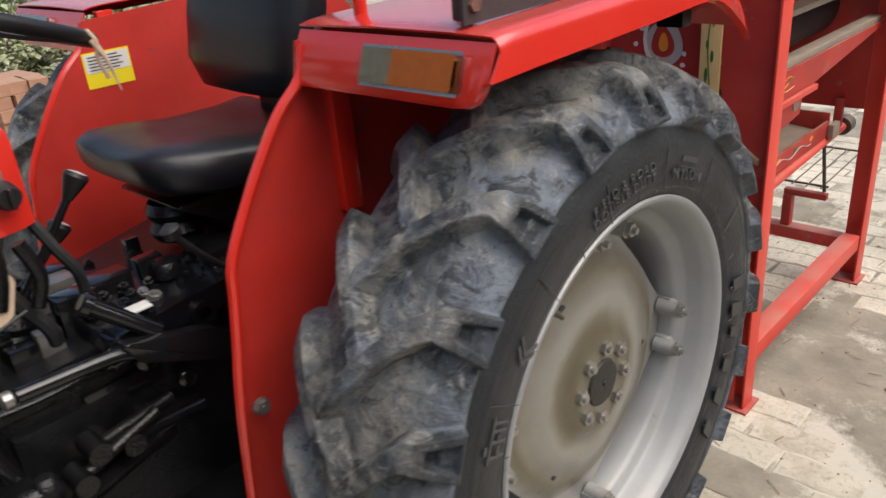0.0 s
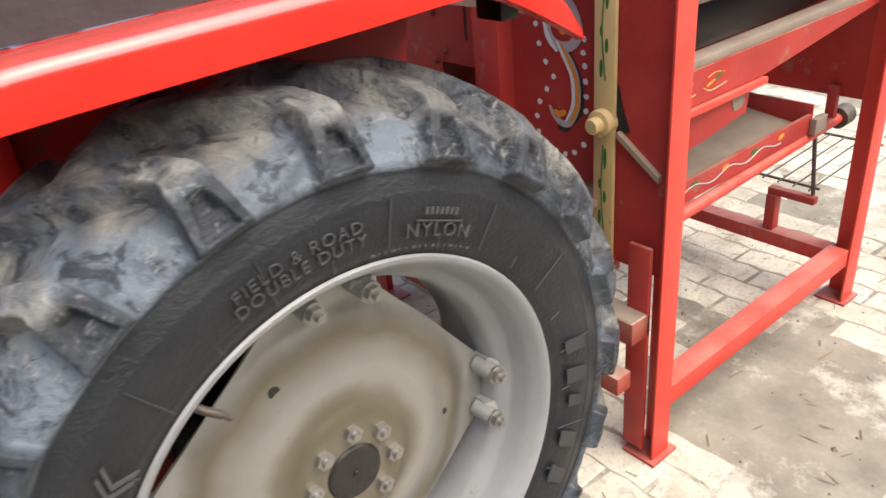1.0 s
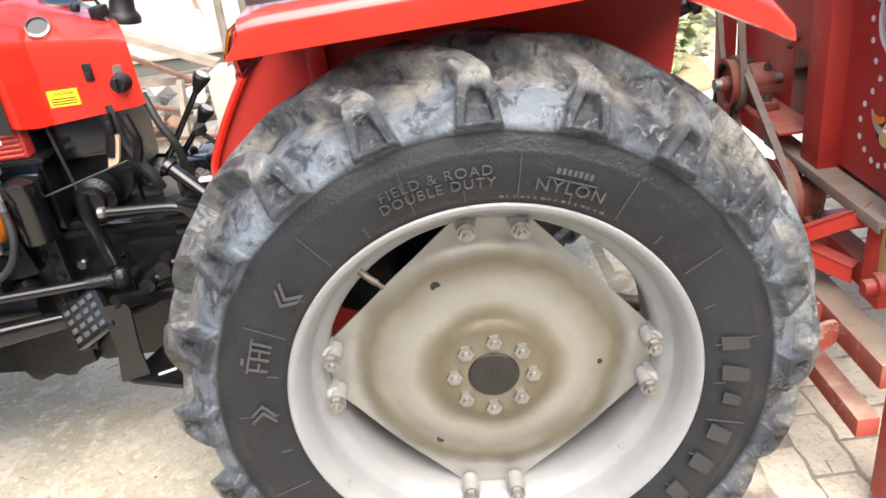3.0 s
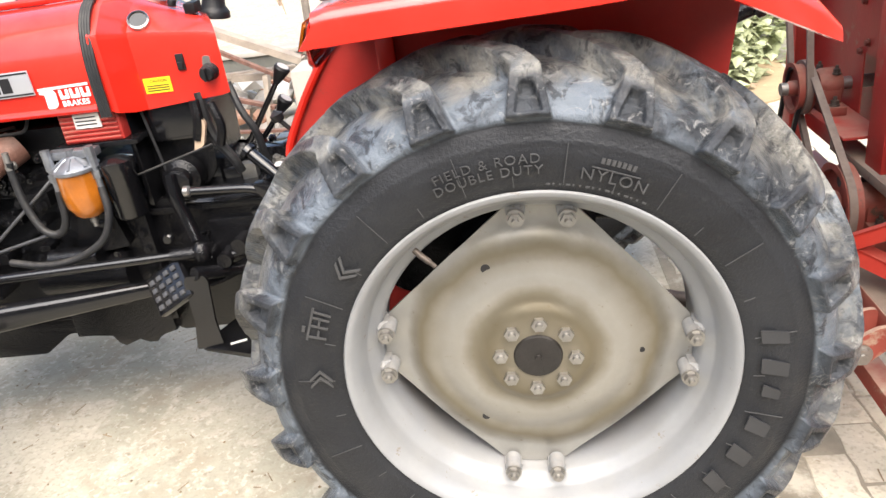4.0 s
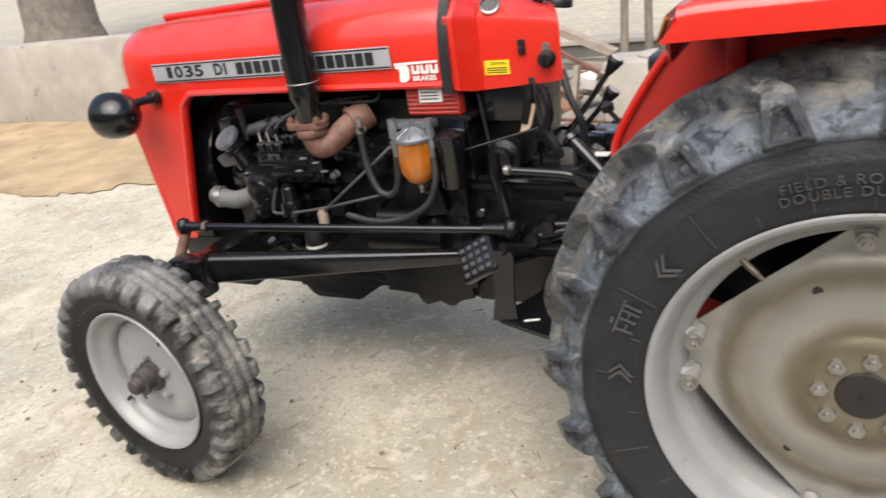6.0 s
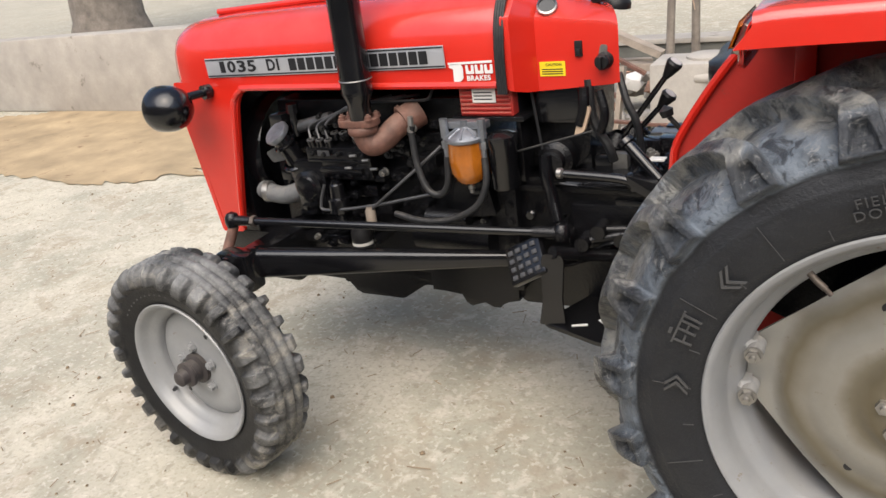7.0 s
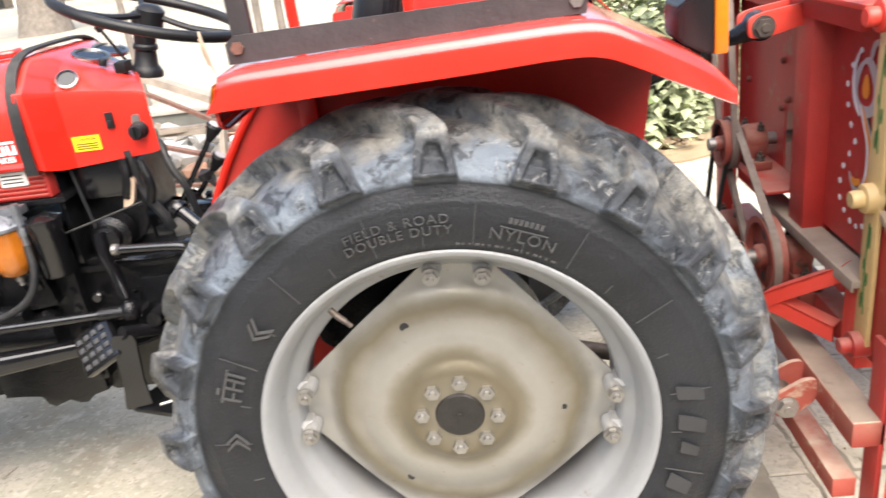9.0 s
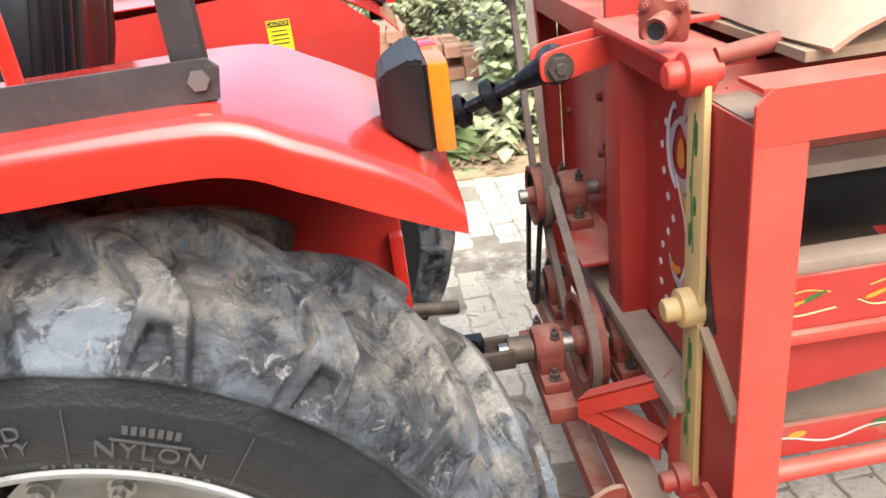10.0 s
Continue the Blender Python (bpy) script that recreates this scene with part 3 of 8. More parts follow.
def nut(bm, p, axis, r=0.016, h=0.014, stud=0.010, washer=True):
    d = Vector(axis).normalized()
    p = Vector(p)
    if washer:
        rod(bm, p, p + d * 0.004, r * 1.25, n=14)
    rod(bm, p + d * 0.003, p + d * (0.003 + h), r, n=6)
    rod(bm, p + d * h, p + d * (h + stud), r * 0.55, r * 0.45, n=10)
    return bm


def loft(bm, rings, closed=False, caps=False):
    vs = [[bm.verts.new(p) for p in r] for r in rings]
    n = len(vs[0])
    for a, c in zip(vs, vs[1:]):
        for i in range(n if closed else n - 1):
            j = (i + 1) % n
            bm.faces.new((a[i], a[j], c[j], c[i]))
    if caps:
        bm.faces.new(vs[0][::-1])
        bm.faces.new(vs[-1])
    return bm


def sheet(bm, t):
    """Gives an open surface a thickness."""
    bmesh.ops.recalc_face_normals(bm, faces=bm.faces[:])
    bmesh.ops.solidify(bm, geom=bm.faces[:], thickness=t)
    return bm


def letters(text, size, extrude=0.001, spacing=1.0, shear=0.0, align="CENTER", weight=0.0):
    """Writing in the built-in font as a bmesh in the xy plane."""
    cu = bpy.data.curves.new("writing", "FONT")
    cu.body, cu.size, cu.extrude, cu.align_x, cu.align_y = text, size, extrude, align, "CENTER"
    cu.space_character, cu.shear, cu.offset, cu.resolution_u = spacing, shear, weight, 3
    ob = bpy.data.objects.new("writing", cu)
    scene.collection.objects.link(ob)
    me = bpy.data.meshes.new_from_object(ob.evaluated_get(bpy.context.evaluated_depsgraph_get()))
    bm = bmesh.new()
    bm.from_mesh(me)
    bpy.data.objects.remove(ob)
    bpy.data.curves.remove(cu)
    bpy.data.meshes.remove(me)
    return bm


def to_side(bm, x, y, z, tilt=0.0, squeeze=1.0):
    """Stands flat writing upright on a side that faces -y."""
    m = Matrix.Translation((x, y, z)) @ Matrix.Rotation(radians(-tilt), 4, "Y") @ Matrix.Rotation(radians(90), 4, "X") @ Matrix.Diagonal((squeeze, 1, 1, 1))
    bmesh.ops.transform(bm, matrix=m, verts=bm.verts[:])
    return bm


YC = 0.88

# ---- ground ----
gb = B()
bmesh.ops.create_grid(gb, x_segments=60, y_segments=60, size=150)
for v in gb.verts:
    v.co.x, v.co.y = (math.copysign(abs(c / 150) ** 2.4 * 150, c) for c in (v.co.x, v.co.y))
    v.co.y += 3
    near = math.hypot(v.co.x, v.co.y)
    v.co.z = -0.004 + (0 if near < 4 else 0.012 * noise.noise((v.co.x * 0.6, v.co.y * 0.6, 0)))
tagged(finish("ground", gb, GROUND, smooth=0), "pale dusty paved yard with patches of trodden earth", "ground", kind="structure")

# ---- tractor ----
tractor = thing("tractor", "red farm tractor with black engine and large dusty rear tyres", "tractor", (-0.9, YC, 0))
WC = Vector((0, 0, 0.61))
TURN_W = radians(-5.5)


def arc_len(prof):
    s = [0.0]
    for a, b in zip(prof, prof[1:]):
        s.append(s[-1] + math.dist(a, b))
    return np.array(s)


def smooth01(x):
    x = np.clip(x, 0, 1)
    return x * x * (3 - 2 * x)


def patches(rng, nu, nv, u, v):
    """Smooth random bumps on a grid that closes round u (0 to 1) and runs along v (0 to 1), -1 to 1."""
    g = rng.uniform(-1, 1, (nu, nv + 1))
    a, b = u * nu, np.clip(v, 0, 0.9999) * nv
    i0, j0 = np.floor(a).astype(int), np.floor(b).astype(int)
    fu, fv = smooth01(a - i0), smooth01(b - j0)
    i0, i1 = i0 % nu, (i0 + 1) % nu
    return (g[i0, j0] * (1 - fu) + g[i1, j0] * fu) * (1 - fv) + (g[i0, j0 + 1] * (1 - fu) + g[i1, j0 + 1] * fu) * fv


def rear_tyre_mesh(name, nt=1560):
    """A field tyre about the y axis, its outer side towards -y, centred on the wheel's middle plane y=0.19."""
    half = [(0.360, 0.068), (0.372, 0.052), (0.392, 0.041), (0.42, 0.033), (0.45, 0.029), (0.478, 0.032), (0.505, 0.041), (0.530, 0.054), (0.550, 0.072), (0.565, 0.096), (0.574, 0.125), (0.579, 0.155), (0.581, 0.190)]
    prof = [(p[0], p[1]) for p in spline([(r, y, 0) for r, y in half], 4)]
    prof = prof + [(r, 0.38 - y) for r, y in prof[-2::-1]]
    s = arc_len(prof)
    smid = s[-1] / 2
    # close steps over tread and shoulders, wide ones on the side walls
    steps = np.concatenate([np.linspace(0, 0.205, 84), np.linspace(0.205, smid, 27)[1:]])
    u = np.concatenate([smid - steps[::-1], smid + steps[1:]])
    ns = len(u)
    pr, py = np.interp(u, s, [p[0] for p in prof]), np.interp(u, s, [p[1] for p in prof])
    dr, dy = np.gradient(pr, u), np.gradient(py, u)
    nr, ny = dy, -dr
    ln = np.hypot(nr, ny)
    nr, ny = nr / ln, ny / ln
    th = np.linspace(0, 2 * np.pi, nt, endpoint=False)
    T, U = np.meshgrid(th, u, indexing="ij")
    R = np.broadcast_to(pr, T.shape)
    A = np.abs(U - smid)
    pitch = radians(18)
    rng = np.random.RandomState(3)
    tu, tv = T / (2 * np.pi), U / s[-1]
    rough = 0.5 * patches(rng, 90, 26, tu, tv) + 0.3 * patches(rng, 210, 60, tu, tv) + 0.2 * patches(rng, 480, 130, tu, tv)
    # tread slab with a stepped edge to the side wall
    lip = 0.181 + 0.0025 * patches(rng, 60, 3, tu, tv)
    slab = smooth01((lip - A) / 0.0045 + 0.5)
    H = 0.0075 * slab
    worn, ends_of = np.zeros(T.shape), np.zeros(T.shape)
    for side in (-1, 1):
        S = (smid - U) if side == -1 else (U - smid)
        base = radians(87.7) + (0 if side == -1 else pitch / 2)
        k = np.clip((0.108 - S) / 0.13, 0, 1.06)
        shift = radians(16.5) * k ** 1.12
        rel = (T - base - shift) / pitch
        idx = np.round(rel)
        d = (rel - idx) * pitch * R
        wear = rng.uniform(0.88, 1.06, 64)[idx.astype(int) % 20]
        end = smooth01((S - 0.09) / 0.03)
        wdt = 0.0245 + 0.0125 * np.clip((S - 0.105) / 0.07, 0, 1) + 0.0016 * patches(rng, 70, 12, tu, tv)
        hi = smooth01((wdt - d) / 0.0042 + 0.5)
        lo = smooth01((wdt + d) / (0.010 - 0.0045 * end) + 0.5)
        ends = smooth01((S + 0.030) / 0.006 + 0.5) * smooth01((0.177 - S) / 0.006 + 0.5)
        tall = 0.0365 * wear * (1 - 0.30 * smooth01((S - 0.085) / 0.085))
        m = hi * lo * ends
        # stamped pocket in the lug's shoulder end, deepest at its top
        q = (S - 0.131) / 0.038
        wp = 0.0112 + 0.0105 * np.clip(q, 0, 1)
        pocket = smooth01((wp - np.abs(d)) / 0.0028 + 0.5) * smooth01(q / 0.09 + 0.5) * smooth01((1 - q) / 0.09 + 0.5)
        notch = smooth01((wp * 0.72 - np.abs(d)) / 0.003 + 0.5) * smooth01((q - 0.02) / 0.09 + 0.5) * smooth01((0.42 - q) / 0.09 + 0.5)
        lug = m * (tall - 0.0115 * pocket - 0.0090 * notch)
        H = np.maximum(H, 0.0075 * slab + lug)
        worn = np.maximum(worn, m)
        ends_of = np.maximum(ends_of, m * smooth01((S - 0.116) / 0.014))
    # scooped floors, wear and cuts
    H = H - 0.0075 * (1 - worn) * slab * smooth01((0.150 - A) / 0.05)
    H = H + slab * (0.0016 * rough + 0.0030 * (1 - worn) * patches(rng, 70, 22, tu, tv))
    H = H + 0.0022 * slab * (1 - worn) * np.exp(-(((A - 0.172) / 0.005) ** 2))
    # low rings on the side wall
    for rr_, w_, tall in ((0.4725, 0.0030, 0.0022), (0.394, 0.0016, 0.0016), (0.4005, 0.0014, 0.0012), (0.388, 0.0014, 0.0016)):
        H = H + tall * np.exp(-(((R - rr_) / w_) ** 2)) * (A > 0.185)
    rr, yy = R + H * nr, np.broadcast_to(py, T.shape) + H * ny
    X, Z = rr * np.cos(T), rr * np.sin(T)
    # the tyre's flat foot on the ground
    low = -0.606
    sag = np.clip(low - Z, 0, None)
    yy = yy + np.where(yy < 0.19, -1, 1) * 0.25 * np.clip(-0.50 - Z, 0, None) * smooth01((R - 0.40) / 0.1) * 0.6
    Z = np.maximum(Z, low + 0.02 * sag)
    co = np.stack([X, yy - 0.19, Z], -1).reshape(-1, 3)
    i, j = np.meshgrid(np.arange(nt), np.arange(ns - 1), indexing="ij")
    i2 = (i + 1) % nt
    faces = np.stack([i * ns + j, i2 * ns + j, i2 * ns + j + 1, i * ns + j + 1], -1).reshape(-1, 4)
    me = bpy.data.meshes.new(name)
    me.vertices.add(len(co))
    me.vertices.foreach_set("co", co.ravel())
    me.loops.add(faces.size)
    me.loops.foreach_set("vertex_index", faces.ravel().astype(np.int32))
    me.polygons.add(len(faces))
    me.polygons.foreach_set("loop_start", np.arange(0, faces.size, 4, dtype=np.int32))
    me.update(calc_edges=True)
    me.shade_smooth()
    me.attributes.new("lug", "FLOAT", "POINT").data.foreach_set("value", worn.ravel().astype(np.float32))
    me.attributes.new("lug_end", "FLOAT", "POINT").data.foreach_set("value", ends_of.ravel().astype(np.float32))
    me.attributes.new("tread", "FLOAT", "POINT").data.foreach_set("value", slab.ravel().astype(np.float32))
    return me


def child(name, me, parent, m, label=""):
    ob = new(name, me)
    ob.parent = parent
    ob.matrix_parent_inverse = world_of(parent).inverted()
    ob.matrix_basis = m
    if label:
        ob["label"] = label
    return ob


def on_wheel(ang, r):
    return Vector((r * math.cos(ang), 0, r * math.sin(ang)))


def bent(bm, ang_mid, r, y, flip=1):
    """Bends flat writing (x along, y up) round the side wall, reading clockwise."""
    for v in bm.verts:
        a = ang_mid - v.co.x / r
        rr = r + v.co.y
        yb = y - 0.006 * math.cos((rr - 0.45) * 9)
        v.co = Vector((rr * math.cos(a), yb - v.co.z, rr * math.sin(a)))
    return bm


def join(a, b):
    me = bpy.data.meshes.new("tmp")
    b.to_mesh(me)
    b.free()
    a.from_mesh(me)
    bpy.data.meshes.remove(me)
    return a


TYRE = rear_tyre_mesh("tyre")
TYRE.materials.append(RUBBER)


def wheel_disc_profile(r):
    pts = [(0, 0.112), (0.095, 0.112), (0.110, 0.122), (0.122, 0.1275), (0.140, 0.128), (0.160, 0.1275), (0.180, 0.133), (0.205, 0.142), (0.228, 0.1435), (0.243, 0.148), (0.262, 0.158), (0.285, 0.162), (0.4, 0.163)]
    return float(np.interp(r, [p[0] for p in pts], [p[1] for p in pts]))


def rear_wheel(centre, mirrored, shown):
    """A rear wheel: tyre, rim, dished disc, clamps, nuts and hub. centre: the tyre's middle plane."""
    m = Matrix.Translation(centre) @ (Matrix.Diagonal((1, -1, 1, 1)) if mirrored else Matrix.Identity(4))
    w = new("rear_wheel")
    w.empty_display_size = 0.1
    w.parent = tractor
    w.matrix_parent_inverse = world_of(tractor).inverted()
    w.matrix_basis = Matrix.Translation(centre)
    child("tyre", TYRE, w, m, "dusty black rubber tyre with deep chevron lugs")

    def put(name, bm, material, label="", smooth=38.0):
        bmesh.ops.translate(bm, vec=(0, -0.19, 0), verts=bm.verts[:])
        bmesh.ops.transform(bm, matrix=m, verts=bm.verts[:])
        return part(name, bm, material, w, label, smooth)

    rim = [(0.372, 0.058), (0.378, 0.050), (0.381, 0.044), (0.378, 0.040), (0.371, 0.041), (0.364, 0.050), (0.356, 0.062), (0.350, 0.075), (0.346, 0.100), (0.341, 0.108), (0.326, 0.116), (0.318, 0.128), (0.316, 0.165), (0.318, 0.250), (0.330, 0.262), (0.346, 0.280), (0.352, 0.310), (0.366, 0.330), (0.380, 0.338)]
    b = lathe(B(), rim, n=96)
    put("rim", b, SILVER, "grey-silver painted steel rim", 50)
    # dished disc, a square with trimmed corners
    b = B()
    nr, na = 26, 120
    grid = []
    for i in range(na):
        a = 2 * math.pi * i / na
        loc = (a + math.pi / 4) % (math.pi / 2) - math.pi / 4
        edge = min(0.314 / math.cos(loc), 0.262 / math.cos(math.pi / 4 - abs(loc)))
        row = []
        for k in range(nr):
            r = 0.045 + (edge - 0.045) * (k / (nr - 1))
            row.append(on_wheel(a + TURN_W, r) + Vector((0, wheel_disc_profile(r), 0)))
        grid.append(row)
    loft(b, grid + [grid[0]])
    bmesh.ops.remove_doubles(b, verts=b.verts[:], dist=1e-5)
    sheet(b, 0.007)
    put("wheel_disc", b, DISC, "dished steel wheel disc, silver paint stained brown", 50)
    # Black discs set slightly proud; their colour stands for the dark of the holes
    for deg, r_, wide in ((114.4, 0.2085, 0.0095), (-126.5, 0.2055, 0.0085), (-6.6, 0.2090, 0.0060)):
        p = on_wheel(radians(deg), r_) + Vector((0, wheel_disc_profile(r_), 0))
        put("bolt_hole", rod(B(), p + Vector((0, -0.0080, 0)), p + Vector((0, 0.006, 0)), wide, n=18), INK)
    b = lathe(B(), [(0, 0.098), (0.030, 0.098), (0.046, 0.100), (0.050, 0.106), (0.051, 0.118)], n=32)
    lathe(b, [(0.007, 0.098), (0.006, 0.095), (0, 0.095)], n=12)
    put("hub_cap", b, IRONDARK, "dark greasy hub end")
    b = lathe(B(), [(0.10, 0.13), (0.10, 0.30), (0.13, 0.33), (0.13, 0.42)], n=24)
    put("hub", b, CAST)
    put("brake_drum", lathe(B(), [(0.10, 0.335), (0.185, 0.335), (0.198, 0.345), (0.200, 0.43), (0.10, 0.43)], n=40), CAST, "black cast brake drum")
    for k in range(8):
        a = TURN_W + radians(90 + 45 * k)
        p = on_wheel(a, 0.075) + Vector((0, 0.112, 0))
        b = nut(B(), p, (0, -1, 0), 0.0155, 0.014, 0.010)
        put("wheel_nut", b, STEEL)
    for k in range(4):
        for e in (-1, 1):
            a = TURN_W + radians(90 * k)
            side = on_wheel(a + math.pi / 2, 0.0475 * e)
            b = B()
            p = on_wheel(a, 0.302) + side
            q = on_wheel(a, 0.335) + side
            t = on_wheel(a + math.pi / 2, 0.019)
            rings = []
            for c, y0, y1, s in ((p, 0.118, 0.160, 1.0), (p + (q - p) * 0.5, 0.112, 0.168, 1.0), (q, 0.126, 0.176, 0.8)):
                rings.append([c - t * s + Vector((0, y0 + 0.01, 0)), c - t * s * 0.5 + Vector((0, y0, 0)), c + t * s * 0.5 + Vector((0, y0, 0)), c + t * s + Vector((0, y0 + 0.01, 0)), c + t * s + Vector((0, y1, 0)), c - t * s + Vector((0, y1, 0))])
            loft(b, rings, closed=True, caps=True)
            rod(b, p + Vector((0, 0.104, 0)), p + Vector((0, 0.150, 0)), 0.017, n=14)
            put("rim_clamp", b, CLAMP)
            b = nut(B(), p + Vector((0, 0.104, 0)), (0, -1, 0), 0.014, 0.012, 0.012)
            put("clamp_nut", b, STEEL)
    b = B()
    a = radians(128)
    tube(b, [on_wheel(a, 0.340) + Vector((0, 0.085, 0)), on_wheel(a - 0.01, 0.325) + Vector((0, 0.078, 0)), on_wheel(a - 0.025, 0.306) + Vector((0, 0.074, 0))], 0.0062, 10)
    rod(b, on_wheel(a - 0.025, 0.306) + Vector((0, 0.074, 0)), on_wheel(a - 0.03, 0.292) + Vector((0, 0.073, 0)), 0.0045)
    put("valve", b, IRON, "dusty tyre valve stem")
    if not shown:
        return w
    # raised writing and mould lines on the side wall
    words = (("FIELD & ROAD", 97.6, 0.4435, 0.024, 0.184), ("DOUBLE DUTY", 97.8, 0.4235, 0.024, 0.188), ("NYLON", 68.6, 0.4205, 0.029, 0.112))
    for text, deg, r, size, wide in words:
        b = letters(text, size, 0.0018, 1.15, weight=-0.0003)
        span = max(v.co.x for v in b.verts) - min(v.co.x for v in b.verts)
        bmesh.ops.scale(b, vec=(wide / span, 1, 1), verts=b.verts[:])
        b = bent(b, radians(deg), r, 0.0335)
        put("raised_word", b, MARK, smooth=0)
    for k in range(7):
        bx = box(B(), (-0.030 + k * 0.0090, -0.005, -0.001), (-0.024 + k * 0.0090, 0.005, 0.0012))
        put("raised_bar", bent(bx, radians(68.8), 0.448, 0.0335), MARK, smooth=0)
    for q in (-0.0125,):
        bx = box(B(), (-0.043, q - 0.001, -0.001), (0.043, q + 0.001, 0.0015))
        put("raised_bar", bent(bx, radians(68.8), 0.448, 0.0335), MARK, smooth=0)
    # large raised blocks
    for deg, w_, tall in ((7.5, 0.030, 0.048), (-1.5, 0.034, 0.050), (-9.0, 0.026, 0.034), (-20, 0.034, 0.046), (-30, 0.036, 0.048), (-40.5, 0.034, 0.046)):
        b = prism(B(), round_poly([(-w_ / 2, -tall / 2), (w_ / 2, -tall / 2), (w_ / 2 - 0.002, tall / 2), (-w_ / 2 + 0.004, tall / 2)], 0.004), -0.001, 0.002, "xy")
        bmesh.ops.subdivide_edges(b, edges=b.edges[:], cuts=1)
        for v in b.verts:
            v.co.x += v.co.y * 0.22
        put("raised_block_mark", bent(b, radians(deg), 0.432, 0.0335), RUBBER_MARK, smooth=0)
    for deg, sgn in ((140.5, -1), (176.0, 1)):
        for k in range(2):
            a0 = 0.014 * k
            bx = prism(B(), [(sgn * (a0 + x), y) for x, y in ((0.012, 0), (-0.010, 0.022), (-0.016, 0.022), (0.005, 0), (-0.016, -0.022), (-0.010, -0.022))], -0.001, 0.002, "xy")
            put("raised_chevron", bent(bx, radians(deg), 0.425, 0.0335), MARK, smooth=0)
    for x0, x1, y0, y1 in ((-0.034, 0.036, 0.016, 0.020), (-0.028, -0.024, -0.018, 0.016), (-0.024, -0.010, -0.004, 0.000), (-0.004, 0.000, -0.018, 0.016), (0.000, 0.012, -0.002, 0.002), (0.014, 0.018, -0.018, 0.016), (0.026, 0.030, -0.018, 0.016), (-0.018, -0.006, 0.024, 0.030)):
        bx = B()
        box(bx, (x0, y0, -0.001), (x1, y1, 0.002))
        put("raised_bar", bent(bx, radians(159), 0.432, 0.0335), MARK, smooth=0)
    for deg in range(8, 360, 12):
        long = deg % 24 == 8
        bx = B()
        box(bx, (-0.0006, -0.028 if long else -0.030, -0.001), (0.0006, 0.045 if long else -0.010, 0.0008))
        put("mould_line", bent(bx, radians(deg), 0.425, 0.0335), MARK, smooth=0)
    for q in range(16):
        bx = B()
        box(bx, (-0.0015, -0.0015, -0.001), (0.0015 + 0.004 * (q % 3 == 0), 0.0015, 0.001))
        put("mould_dot", bent(bx, radians(84 - q * 1.6), 0.398, 0.0335), MARK, smooth=0)
    return w


rear_wheel(WC + Vector((0, 0.19, 0)), False, True)
rear_wheel(WC + Vector((0, 2 * YC - 0.19, 0)), True, False)


